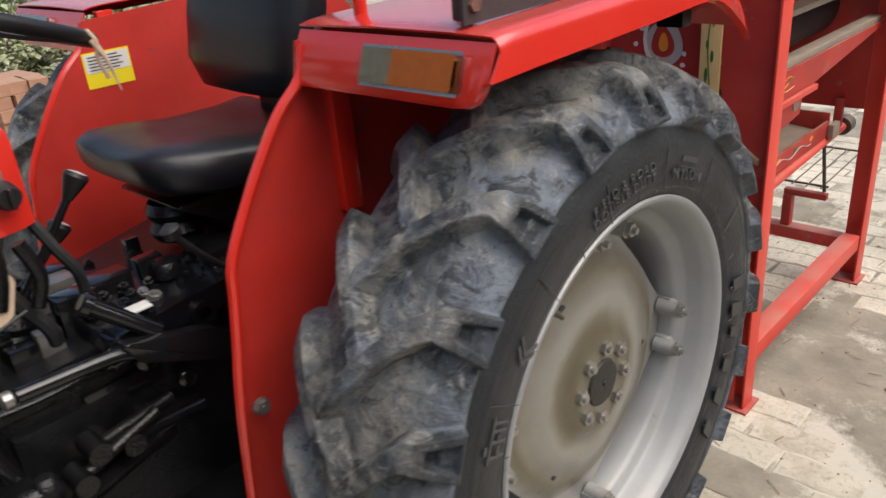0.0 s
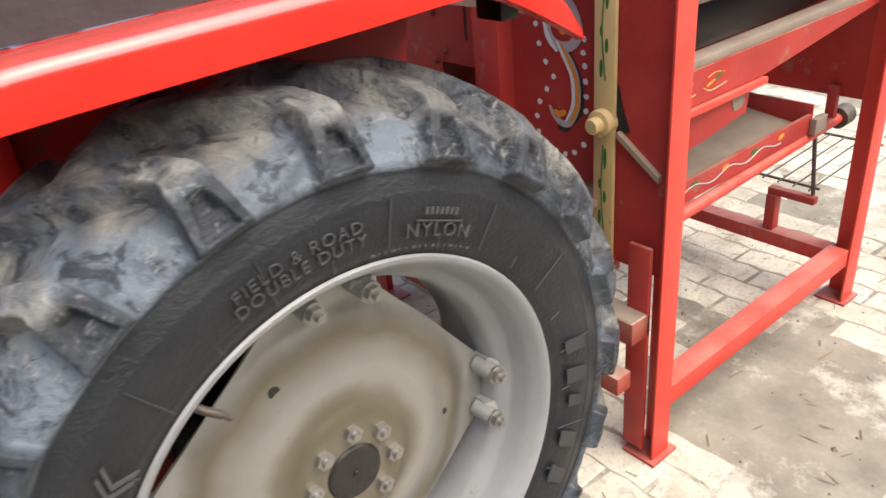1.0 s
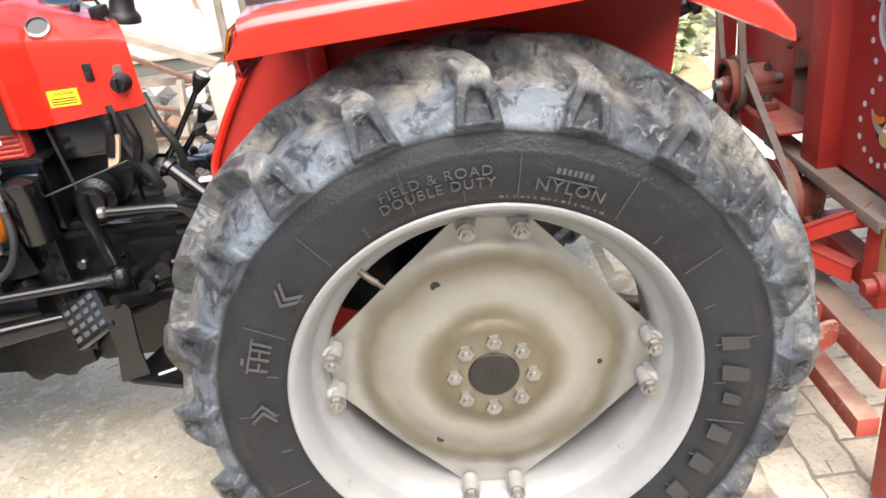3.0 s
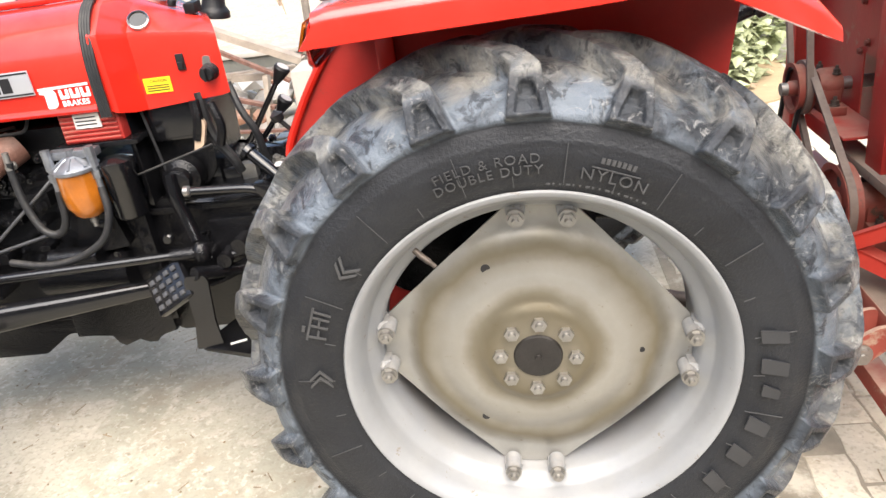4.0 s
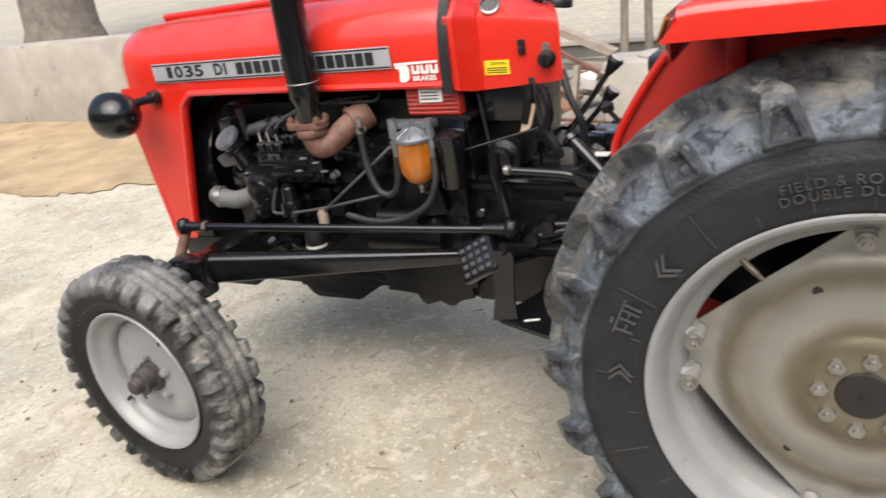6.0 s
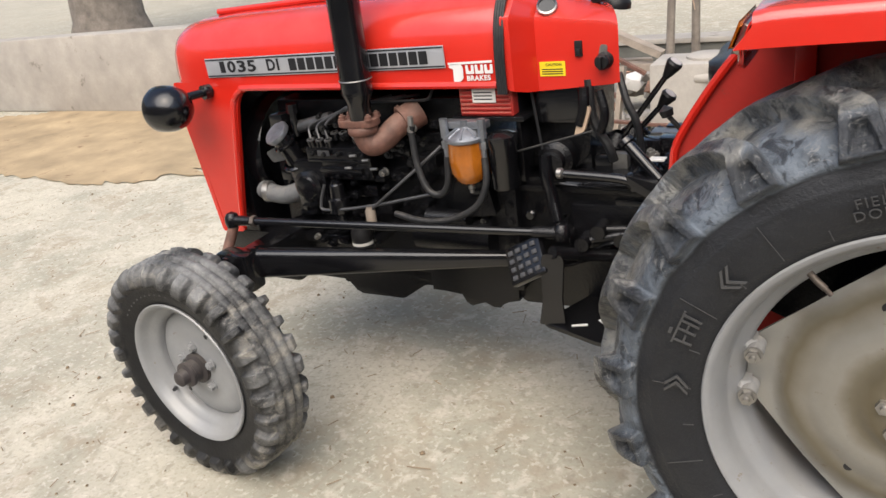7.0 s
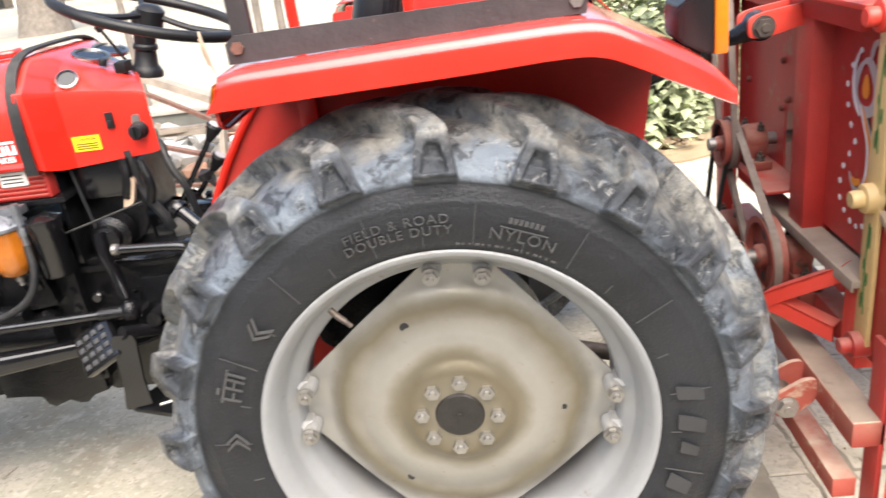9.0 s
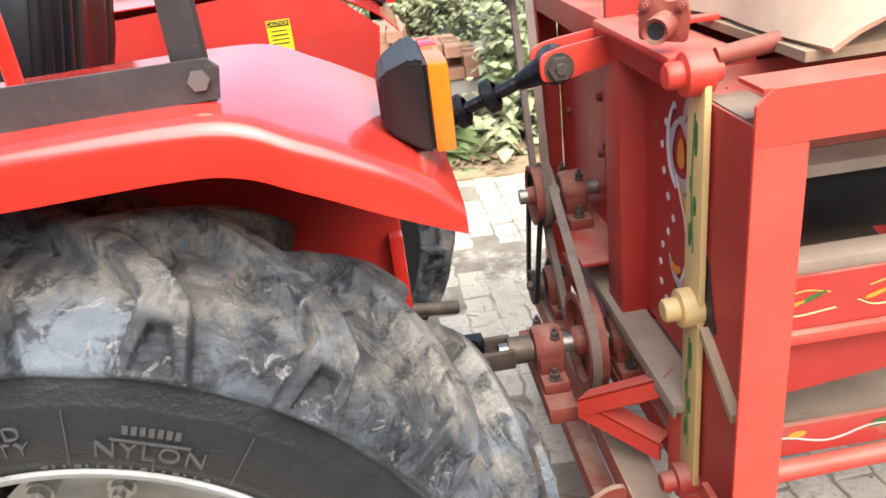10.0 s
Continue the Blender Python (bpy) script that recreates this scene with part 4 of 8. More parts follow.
# fenders
def fender(mirror):
    """A rear fender: inner wall, curved top with a rolled lip, front face; mirror: on the far side."""
    grp = new("fender")
    grp.empty_display_size = 0.1
    grp.parent = tractor
    grp.matrix_parent_inverse = world_of(tractor).inverted()
    grp.matrix_basis = Matrix.Translation((0, (2 * YC - 0.3) if mirror else 0.3, 1.0))
    grp["label"] = "glossy red sheet-metal rear fender"

    def fl(bm):
        if mirror:
            for v in bm.verts:
                v.co.y = 2 * YC - v.co.y
        return bm

    yi, yo = 0.475, 0.062
    # top and lip: sections along x
    line = [(-0.312, 1.322), (-0.28, 1.327), (-0.20, 1.330), (0.08, 1.337), (0.25, 1.340), (0.315, 1.333), (0.36, 1.312), (0.406, 1.289), (0.476, 1.247), (0.522, 1.200)]
    low = [(-0.338, 1.262), (-0.29, 1.264), (-0.20, 1.267), (0.08, 1.274), (0.24, 1.280), (0.305, 1.275), (0.360, 1.252), (0.436, 1.213), (0.490, 1.185), (0.521, 1.169)]
    lt, ll = spline([(x, 0, z) for x, z in line], 5), spline([(x, 0, z) for x, z in low], 5)
    rings = []
    for a, c in zip(lt, ll):
        k = max(0, (a.x - 0.36) / 0.18)
        yo2 = yo + 0.03 * k
        r = 0.022
        ring = [Vector((a.x, yi, a.z - 0.002)), Vector((a.x, 0.30, a.z + 0.002)), Vector((a.x, 0.15, a.z + 0.001)), Vector((a.x, yo2 + r + 0.01, a.z - 0.001))]
        for q in range(1, 5):
            t = q / 4 * math.pi / 2
            ring.append(Vector((a.x, yo2 + r - r * math.sin(t), a.z - r + r * math.cos(t))))
        ring.append(Vector((c.x, yo2 - 0.004, c.z + 0.004)))
        ring.append(Vector((c.x + 0.001, yo2 + 0.012, c.z)))
        rings.append(ring)
    b = loft(B(), rings)
    sheet(b, 0.003)
    part("fender_top", fl(b), RED, grp, "glossy red curved fender top")
    # front face
    b = B()
    rings = []
    for y, up in ((yi, 0.0), (0.40, 0.0), (0.25, 0.0), (0.13, 0.0), (0.105, 0.003), (0.088, 0.011), (0.075, 0.025), (0.068, 0.042)):
        rings.append([(-0.311, y, 1.313), (-0.318, y, 1.302), (-0.339 + up * 0.34, y, 1.240 + up), (-0.338 + up * 0.34, y, 1.228 + up), (-0.327, y, 1.224 + up)])
    loft(b, rings)
    sheet(b, 0.003)
    part("front_face", fl(b), RED, grp)
    # inner wall, with folded edge
    wall = [(-0.326, 1.296), (-0.338, 1.236), (-0.39, 1.186), (-0.46, 1.090), (-0.518, 0.987), (-0.529, 0.929), (-0.540, 0.85), (-0.561, 0.717), (-0.582, 0.52), (-0.52, 0.45), (-0.12, 0.46), (0.06, 0.80), (0.435, 0.86), (0.445, 1.00), (0.475, 1.215), (0.37, 1.305), (0.26, 1.334)]
    b = prism(B(), wall, yi, yi + 0.004)
    part("inner_wall", fl(b), RED_SHADED, grp, "dusty red inner fender wall, shade put into its colour")
    edge = [(-0.320, yi - 0.004, 1.290), (-0.336, yi - 0.004, 1.238), (-0.39, yi - 0.004, 1.188), (-0.46, yi - 0.004, 1.091), (-0.519, yi - 0.004, 0.987), (-0.530, yi - 0.004, 0.925), (-0.541, yi - 0.004, 0.85), (-0.562, yi - 0.004, 0.717), (-0.582, yi - 0.004, 0.50)]
    b = tube(B(), [(x, y - 0.004, z) for x, y, z in edge], 0.0095, 8, 4)
    part("folded_edge", fl(b), RED, grp)
    # Added black plate; stands in for the deep shade seen through the wheel
    b = prism(B(), round_poly([(-0.34, 0.62), (-0.06, 0.50), (-0.02, 0.93), (-0.20, 0.97), (-0.33, 0.86)], 0.03), yi - 0.045, yi - 0.030, bev=0.003)
    part("fender_bracket", fl(b), CAST, grp, "added black plate standing in for deep shade behind the wheel")
    b = B()
    box(b, (-0.285, yi - 0.022, 0.99), (-0.245, yi + 0.002, 1.312), 0.004)
    part("stiffener", fl(b), RED, grp)
    b = B()
    box(b, (0.430, yi - 0.025, 0.66), (0.452, yi + 0.002, 1.02), 0.003, Matrix.Identity(4))
    part("rear_edge", fl(b), RED, grp)
    b = B()
    nut(b, (-0.532, yi - 0.022, 0.716), (0, -1, 0), 0.013, 0.010, 0.004)
    part("fender_bolt", fl(b), STEEL, grp)
    # side lamp in the front face
    ny, nz = Vector((-0.92, 0, -0.39)), Vector((0.39, 0, -0.92))
    m = Matrix(((0, 0.35, -0.937, -0.327), (1, 0, 0, 0.206), (0, 0.937, 0.35, 1.270), (0, 0, 0, 1)))
    lamp = part("front_side_lamp", box(B(), (-0.092, -0.026, -0.004), (0.092, 0.026, 0.014), 0.004, m if not mirror else m), GLASSY, grp, "chrome-framed orange and clear side lamp")
    for nm, a, c, mt in (("orange_lens", -0.086, 0.030, LENS_O), ("clear_lens", 0.031, 0.086, LENS_W)):
        part(nm, box(B(), (a, -0.021, 0.006), (c, 0.021, 0.022), 0.004, m), mt, lamp)
    if mirror:
        for o in (lamp, *lamp.children):
            for v in o.data.vertices:
                v.co.y = 2 * YC - v.co.y
            o.data.flip_normals()
    # rear lamp on the fender's tail
    ly, lx = 0.232, 0.0
    b = B()
    rings = []
    for x, hy, z0, z1 in ((0.448, 0.045, 1.276, 1.318), (0.456, 0.055, 1.264, 1.332), (0.488, 0.076, 1.248, 1.348), (0.503, 0.080, 1.244, 1.344)):
        rings.append([(x, ly - hy, z0), (x, ly + hy, z0), (x, ly + hy, z1), (x, ly - hy, z1)])
    loft(b, rings, closed=True, caps=True)
    bmesh.ops.bevel(b, geom=b.edges[:], offset=0.004, segments=2, affect="EDGES")
    rl = part("rear_lamp", fl(b), PLASTIC, grp, "black plastic tail lamp with orange and red lens")
    b = box(B(), (0.503, ly - 0.080, 1.244), (0.526, ly + 0.026, 1.342), 0.005)
    part("orange_lens", fl(b), LENS_O, rl)
    b = box(B(), (0.503, ly + 0.027, 1.244), (0.526, ly + 0.080, 1.342), 0.005)
    part("red_lens", fl(b), LENS_R, rl)
    b = box(B(), (0.455, ly - 0.03, 1.20), (0.495, ly + 0.03, 1.262), 0.003)
    part("lamp_foot", fl(b), PLASTIC, rl)
    # canopy bar of flat iron, with its posts
    if not mirror:
        b = B()
        pts = [(-0.304, 1.330), (0.292, 1.341), (0.298, 1.372), (0.287, 1.382), (-0.288, 1.376), (-0.304, 1.364)]
        prism(b, pts, 0.128, 0.134)
        part("flat_bar", b, FLATBAR, grp, "weathered black flat iron bar bolted along the fender")
        b = rod(B(), (0.277, 0.122, 1.362), (0.277, 0.129, 1.362), 0.011, n=6)
        part("bar_bolt", b, STEEL, grp)
        b = rod(B(), (-0.284, 0.122, 1.356), (-0.284, 0.129, 1.356), 0.011, n=6)
        part("bar_bolt", b, RUST, grp)
        for x, lean in ((0.268, 0.004), (-0.276, 0.02)):
            b = box(B(), (x - 0.017, 0.136, 1.333), (x + 0.017, 0.160, 1.95), 0.004)
            part("canopy_post", b, FLATBAR, grp)
        b = tube(B(), [(-0.245, 0.40, 1.315), (-0.246, 0.40, 1.42), (-0.24, 0.40, 1.56), (-0.17, 0.40, 1.60), (-0.08, 0.40, 1.60), (-0.02, 0.40, 1.56), (-0.015, 0.40, 1.42), (-0.015, 0.40, 1.33)], 0.0115, 12)
        part("grab_rail", b, RED, grp, "red bent pipe grab rail")
    return grp


fender(False)
far = fender(True)
# stickers on the far fender's inner wall
ys = 2 * YC - 0.475 - 0.0045
b = box(B(), (-0.347, ys - 0.0008, 1.143), (-0.232, ys + 0.0005, 1.225))
tag_card = part("instruction_sticker", b, STICKER, tractor, "yellow and white instruction sticker")
part("sticker_field", box(B(), (-0.343, ys - 0.0016, 1.178), (-0.236, ys - 0.0010, 1.221)), LABEL, tag_card)
for k in range(5):
    part("print_line", box(B(), (-0.335, ys - 0.0024, 1.213 - 0.0075 * k), (-0.262 + 0.010 * (k % 2), ys - 0.0018, 1.2155 - 0.0075 * k)), INK, tag_card)
b = box(B(), (0.205, ys - 0.0008, 1.188), (0.262, ys + 0.0005, 1.262))
caution = part("caution_sticker", b, STICKER, tractor, "yellow caution sticker")
part("caution_head", box(B(), (0.2065, ys - 0.0016, 1.247), (0.2605, ys - 0.0010, 1.260)), INK, caution)
part("caution_word", to_side(letters("CAUTION", 0.0125, 0.0004), 0.2335, ys - 0.0024, 1.2535), STICKER, caution, smooth=0)
for k in range(4):
    part("print_line", box(B(), (0.213, ys - 0.0018, 1.236 - 0.010 * k), (0.254, ys - 0.0010, 1.2385 - 0.010 * k)), INK, caution)

# ---- hood ----
HY = 0.61


def hood_ring(x, half, z_side, z_top, shoulder):
    ring = []
    for k in range(25):
        a = math.pi * k / 24
        c, s = -math.cos(a), math.sin(a)
        e = 0.45
        ring.append(Vector((x, YC + half * math.copysign(abs(c) ** e, c), z_side + (z_top - z_side) * abs(s) ** 0.62)))
    return ring


b = B()
rings = []
for x, half, zs, zt in ((-2.262, 0.165, 1.190, 1.235), (-2.255, 0.205, 1.135, 1.262), (-2.235, 0.240, 1.117, 1.283), (-2.20, 0.260, 1.112, 1.298), (-2.14, 0.270, 1.108, 1.308), (-2.0, 0.272, 1.100, 1.316), (-1.7, 0.272, 1.094, 1.322), (-1.35, 0.271, 1.088, 1.328), (-1.0, 0.270, 1.080, 1.332)):
    rings.append(hood_ring(x, half, zs, zt, 0))
loft(b, rings)
b.faces.new([v for v in b.verts[:25]])
sheet(b, 0.004)
hood = part("hood", b, RED, tractor, "glossy red sheet-metal hood with silver side badge", 45)
part("hood_ridge", tube(B(), [(-2.12, YC - 0.10, 1.318), (-1.6, YC - 0.10, 1.333), (-1.12, YC - 0.10, 1.340), (-1.06, YC - 0.06, 1.342)], 0.010, 10), RED, hood)
cap = lathe(B(), [(0.0, 0.034), (0.020, 0.034), (0.034, 0.026), (0.036, 0.0)], (-1.28, YC + 0.02, 1.326), (0, 0, 1), 20)
part("fuel_cap", cap, BLACK, hood)

# front cowl with the bay's opening, both sides
def cowl(mirror):
    outline = [(-2.235, 1.118), (-2.248, 1.06), (-2.225, 0.95), (-2.178, 0.575), (-2.075, 0.580), (-2.055, 0.66)]
    inner = [(-1.968, 1.035), (-1.945, 1.075), (-1.90, 1.090), (-1.0, 1.084)]
    outer = [(-1.0, 1.108), (-1.5, 1.118)]
    b = prism(B(), round_poly(outline + inner + outer, [0.01, 0.03, 0.05, 0.012, 0.012, 0.02, 0.03, 0.03, 0.03, 0, 0, 0.0]), HY - 0.001, HY + 0.012, bev=0.0)
    rim = [(-2.070, HY - 0.004, 0.60), (-2.058, HY - 0.004, 0.68), (-1.985, HY - 0.004, 1.02), (-1.968, HY - 0.004, 1.062), (-1.935, HY - 0.004, 1.088), (-1.88, HY - 0.004, 1.096), (-1.4, HY - 0.002, 1.093), (-1.02, HY - 0.001, 1.09)]
    tube(b, rim, 0.010, 8, 5)
    if mirror:
        for v in b.verts:
            v.co.y = 2 * YC - v.co.y
    return part("cowl_side", b, RED, hood, "red side cowl framing the open engine bay")


cowl(False), cowl(True)
b = B()
rings = []
for z, x0, half in ((1.13, -2.262, 0.20), (1.02, -2.262, 0.215), (0.90, -2.245, 0.22), (0.58, -2.205, 0.225)):
    rings.append([(x0 + 0.045, YC - half - 0.05, z), (x0 + 0.012, YC - half - 0.025, z), (x0, YC - half, z), (x0, YC + half, z), (x0 + 0.012, YC + half + 0.025, z), (x0 + 0.045, YC + half + 0.05, z)])
loft(b, rings)
sheet(b, 0.01)
part("grille_front", b, RED, hood)
b = B()
for k in range(14):
    z = 0.62 + 0.034 * k
    x0 = -2.208 - 0.05 * k / 14
    box(b, (x0 - 0.012, YC - 0.2, z), (x0 + 0.01, YC + 0.2, z + 0.014))
part("grille_slats", b, BLACK, hood)

# silver side badge
bz = lambda x: 1.134 + (x + 2.07) * 0.009
slope = 0.52
badge = part("side_badge", box(B(), (-0.445, -0.0305, 0), (0.445, 0.0305, 0.003), 0.0012), ALU, hood, "silver badge strip with black lettering and borders")
bm_m = Matrix.Translation((-1.612, HY - 0.004, 1.167)) @ Matrix.Rotation(radians(-slope), 4, "Y") @ Matrix.Rotation(radians(90), 4, "X")
badge.data.transform(bm_m)
for lo, hi in (((-0.443, 0.0235, 0.0028), (0.443, 0.0275, 0.0042)), ((-0.443, -0.0275, 0.0028), (0.443, -0.0235, 0.0042))):
    o = part("badge_border", box(B(), lo, hi), INK, badge)
    o.data.transform(bm_m)
for text, x, wide in (("1", -0.3720, 0.020), ("0", -0.3330, 0.034), ("3", -0.2905, 0.034), ("5", -0.2480, 0.034), ("D", -0.1680, 0.033), ("I", -0.1400, 0.008)):
    bb = letters(text, 0.049, 0.0006, 1.0, weight=0.0012)
    span = max(v.co.x for v in bb.verts) - min(v.co.x for v in bb.verts)
    mid = (max(v.co.x for v in bb.verts) + min(v.co.x for v in bb.verts)) / 2
    for v in bb.verts:
        v.co.x = (v.co.x - mid) * wide / span
    bmesh.ops.translate(bb, vec=(x, 0.0, 0.0040), verts=bb.verts[:])
    o = part("model_character", bb, INK, badge, smooth=0)
    o.data.transform(bm_m)
for k in range(6):
    xx = -0.096 + 0.0342 * k
    o = part("badge_bar", box(B(), (xx, -0.018, 0.0030), (xx + 0.0270, 0.018, 0.0046)), INK, badge)
    o.data.transform(bm_m)
for k in range(8):
    xx = 0.138 + 0.0325 * k
    o = part("badge_bar", box(B(), (xx, -0.018, 0.0030), (xx + 0.0268, 0.018, 0.0046)), INK, badge)
    o.data.transform(bm_m)
# white brake emblem
em = Matrix.Translation((-1.093, HY - 0.0035, 1.128)) @ Matrix.Rotation(radians(-0.5), 4, "Y") @ Matrix.Rotation(radians(90), 4, "X")
emblem = part("brake_emblem", join(prism(B(), round_poly([(-0.062, 0.022), (-0.030, 0.022), (-0.022, 0.012), (-0.024, -0.018), (-0.034, -0.026), (-0.054, -0.026), (-0.052, 0.010), (-0.066, 0.012)], 0.005), 0.0, 0.0016, "xy"), prism(B(), [(-0.066, 0.020), (0.066, 0.022), (0.066, 0.028), (-0.066, 0.026)], 0.0, 0.0016, "xy")), WHITE, hood, "white brake emblem")
emblem.data.transform(em)
for k in range(3):
    x0 = -0.014 + 0.028 * k
    o = part("emblem_shape", prism(B(), round_poly([(x0, -0.006), (x0 + 0.024, -0.006), (x0 + 0.024, 0.018), (x0 + 0.017, 0.018), (x0 + 0.016, 0.002), (x0 + 0.008, 0.002), (x0 + 0.007, 0.018), (x0, 0.018)], 0.003), 0.0, 0.0016, "xy"), WHITE, emblem)
    o.data.transform(em)
bb = letters("BRAKES", 0.019, 0.0006, 1.12, weight=0.0006)
bmesh.ops.translate(bb, vec=(0.022, -0.018, 0.001), verts=bb.verts[:])
o = part("emblem_word", bb, WHITE, emblem, smooth=0)
o.data.transform(em)

# rubber strap over the hood's rear
b = B()
for off in (-0.0105, -0.0035, 0.0035, 0.0105):
    ring0 = hood_ring(-1.002 + off, 0.2815, 1.068, 1.349, 0)
    tube(b, ring0, 0.0046, 6, 1)
part("hood_strap", b, HOSE, hood, "ribbed black rubber hood strap")

# ---- dash ----
b = B()
DY = 0.690
rings = []
for x, half, zs, zt, up in ((-0.998, 0.270, 1.078, 1.332, 0), (-0.975, 0.265, 1.070, 1.328, 0), (-0.955, 0.225, 1.058, 1.318, 0), (-0.935, 0.192, 1.053, 1.308, 0), (-0.735, 0.188, 1.068, 1.252, 0), (-0.715, 0.184, 1.072, 1.246, 0)):
    ring = []
    k = (x + 0.998) / 0.26
    shoulder = 0.075 - 0.045 * min(1, max(0, k))
    zs2 = zt - shoulder
    for sgn in (-1, 1):
        seq = [(half, zs), (half, (zs + zs2) / 2), (half, zs2 - 0.012), (half - 0.004, zs2 + 0.004), (half - 0.022 - 0.05 * (1 - min(1, k)), zt - 0.012 + 0.002 * k), (half - 0.06 - 0.04 * (1 - min(1, k)), zt), (half * 0.4, zt + 0.004)]
        sweep = 0.46 * max(0.0, min(1.0, (x + 0.90) / 0.17))
        pts = [Vector((x - sweep * (sgn * h + half), YC + sgn * h, z)) for h, z in seq]
        ring += pts if sgn == -1 else pts[::-1]
    rings.append(ring)
loft(b, rings, caps=False)
b.verts.ensure_lookup_table()
n = len(rings[0])
b.faces.new([b.verts[(len(rings) - 1) * n + i] for i in range(n)])
sheet(b, 0.004)
dash = part("dash_panel", b, RED, tractor, "glossy red instrument cowl with switches and gauges", 30)
box_caution = part("caution_sticker", box(B(), (-0.928, DY - 0.0035, 1.093), (-0.857, DY + 0.004, 1.131)), STICKER, dash, "small yellow caution sticker")
part("caution_word", to_side(letters("CAUTION", 0.010, 0.0003), -0.888, DY - 0.0046, 1.123), INK, box_caution, smooth=0)
for k in range(3):
    part("print_line", box(B(), (-0.922, DY - 0.0042, 1.098 + 0.006 * k), (-0.863, DY - 0.0030, 1.1005 + 0.006 * k)), INK, box_caution)
sw = part("rocker_switch", box(B(), (-0.828, DY - 0.006, 1.142), (-0.808, DY + 0.006, 1.182), 0.002), PLASTIC, dash)
part("rocker", box(B(), (-0.825, DY - 0.012, 1.146), (-0.811, DY - 0.004, 1.163), 0.002), PLASTIC, sw)
kb = B()
lathe(kb, [(0, -0.034), (0.016, -0.034), (0.020, -0.026), (0.017, -0.012), (0.022, -0.004), (0.022, 0.004)], (-0.750, DY, 1.130), (0, 1, 0), 20)
box(kb, (-0.753, DY - 0.046, 1.114), (-0.747, DY - 0.030, 1.146), 0.002)
part("ignition_knob", kb, PLASTIC, dash)
part("knob_plate", prism(B(), round_poly([(-0.766, 1.142), (-0.744, 1.142), (-0.742, 1.168), (-0.760, 1.170)], 0.006), DY - 0.002, DY + 0.004), STEEL, dash)


def on_dash(x, y, r, bezel, face, drop=0.0, lean=-0.12):
    z = 1.308 - (x + 0.935) * 0.28 + 0.002 - drop
    nrm = Vector((0.30, lean, 0.95)).normalized()
    g = part("gauge", lathe(B(), [(r, 0), (r, 0.008), (r * 0.84, 0.010), (r * 0.80, 0.006)], (x, y, z), nrm, 28), bezel, dash)
    part("gauge_face", lathe(B(), [(r * 0.82, 0.0055), (0, 0.0055)], (x, y, z), nrm, 28), face, g)
    return g


on_dash(-0.905, 0.712, 0.027, GLASSY, BLACK, 0.034, -0.95)
on_dash(-0.905, 0.862, 0.048, GLASSY, BLACK)
on_dash(-0.900, 0.968, 0.048, GLASSY, BLACK)
part("dash_button", lathe(B(), [(0.011, 0), (0.011, 0.012), (0.009, 0.016), (0, 0.016)], (-0.845, 0.790, 1.285), (0.3, 0, 0.95), 14), PLASTIC, dash)
part("light_switch", box(B(), (-0.805, 0.760, 1.262), (-0.775, 0.81, 1.290), 0.005), PLASTIC, dash)
lev = rod(B(), (-0.80, 0.85, 1.265), (-0.845, 0.835, 1.365), 0.004)
lathe(lev, [(0, -0.012), (0.010, -0.008), (0.011, 0.006), (0, 0.014)], (-0.848, 0.834, 1.372), (-0.045, -0.015, 0.1), 12)
part("throttle_lever", lev, PLASTIC, dash)
# steering column and wheel
colm = B()
lathe(colm, [(0.043, -0.01), (0.042, 0.004), (0.036, 0.012), (0.031, 0.018), (0.027, 0.055), (0.032, 0.060), (0.032, 0.068), (0.028, 0.073), (0.029, 0.100), (0.032, 0.105), (0.032, 0.15), (0.024, 0.155), (0, 0.157)], (-0.775, YC, 1.245), (0.22, 0, 1.0), 24)
part("steering_column", colm, PLASTIC, dash)
sc, sn = Vector((-0.722, YC - 0.008, 1.388)), Vector((0.36, 0.0, 1.0)).normalized()
d, u, w_ = frame_of(sn)
ring = [sc + 0.232 * (math.cos(2 * math.pi * k / 40) * u + math.sin(2 * math.pi * k / 40) * w_) for k in range(41)]
wheelb = tube(B(), ring, 0.0135, 10, 2)
for k in range(3):
    a = 2 * math.pi * k / 3 + 0.5
    tube(wheelb, [sc, sc + 0.11 * (math.cos(a) * u + math.sin(a) * w_) - 0.012 * sn, sc + 0.228 * (math.cos(a) * u + math.sin(a) * w_)], 0.008, 8, 4)
lathe(wheelb, [(0.034, -0.03), (0.036, 0.01), (0.022, 0.022), (0, 0.024)], sc, sn, 20)
part("steering_wheel", wheelb, PLASTIC, tractor, "black three-spoke steering wheel")
rag = B()
tube(rag, [(-0.552, 0.712, 1.340), (-0.546, 0.700, 1.322), (-0.548, 0.704, 1.295), (-0.540, 0.700, 1.262)], 0.0035, 6)
tube(rag, [(-0.550, 0.706, 1.325), (-0.538, 0.694, 1.290), (-0.528, 0.692, 1.240)], (0.006, 0.001), 6)
part("tied_string", rag, TARP, tractor, "frayed string tied to the steering wheel")

# ---- engine, gearbox and under-parts ----
b = box(B(), (-1.93, 0.70, 0.46), (-1.16, 1.06, 0.93), 0.012)
engine = part("engine_block", b, CAST, tractor, "black-painted diesel engine block")
part("cylinder_head", box(B(), (-1.90, 0.72, 0.93), (-1.18, 1.04, 1.03), 0.012), CAST, engine)
part("rocker_cover", box(B(), (-1.86, 0.78, 1.03), (-1.22, 0.98, 1.075), 0.015), CAST, engine)
sump = [(-1.93, 0.50), (-1.91, 0.385), (-1.730, 0.384), (-1.690, 0.334), (-1.500, 0.336), (-1.405, 0.400), (-1.34, 0.402), (-1.34, 0.50)]
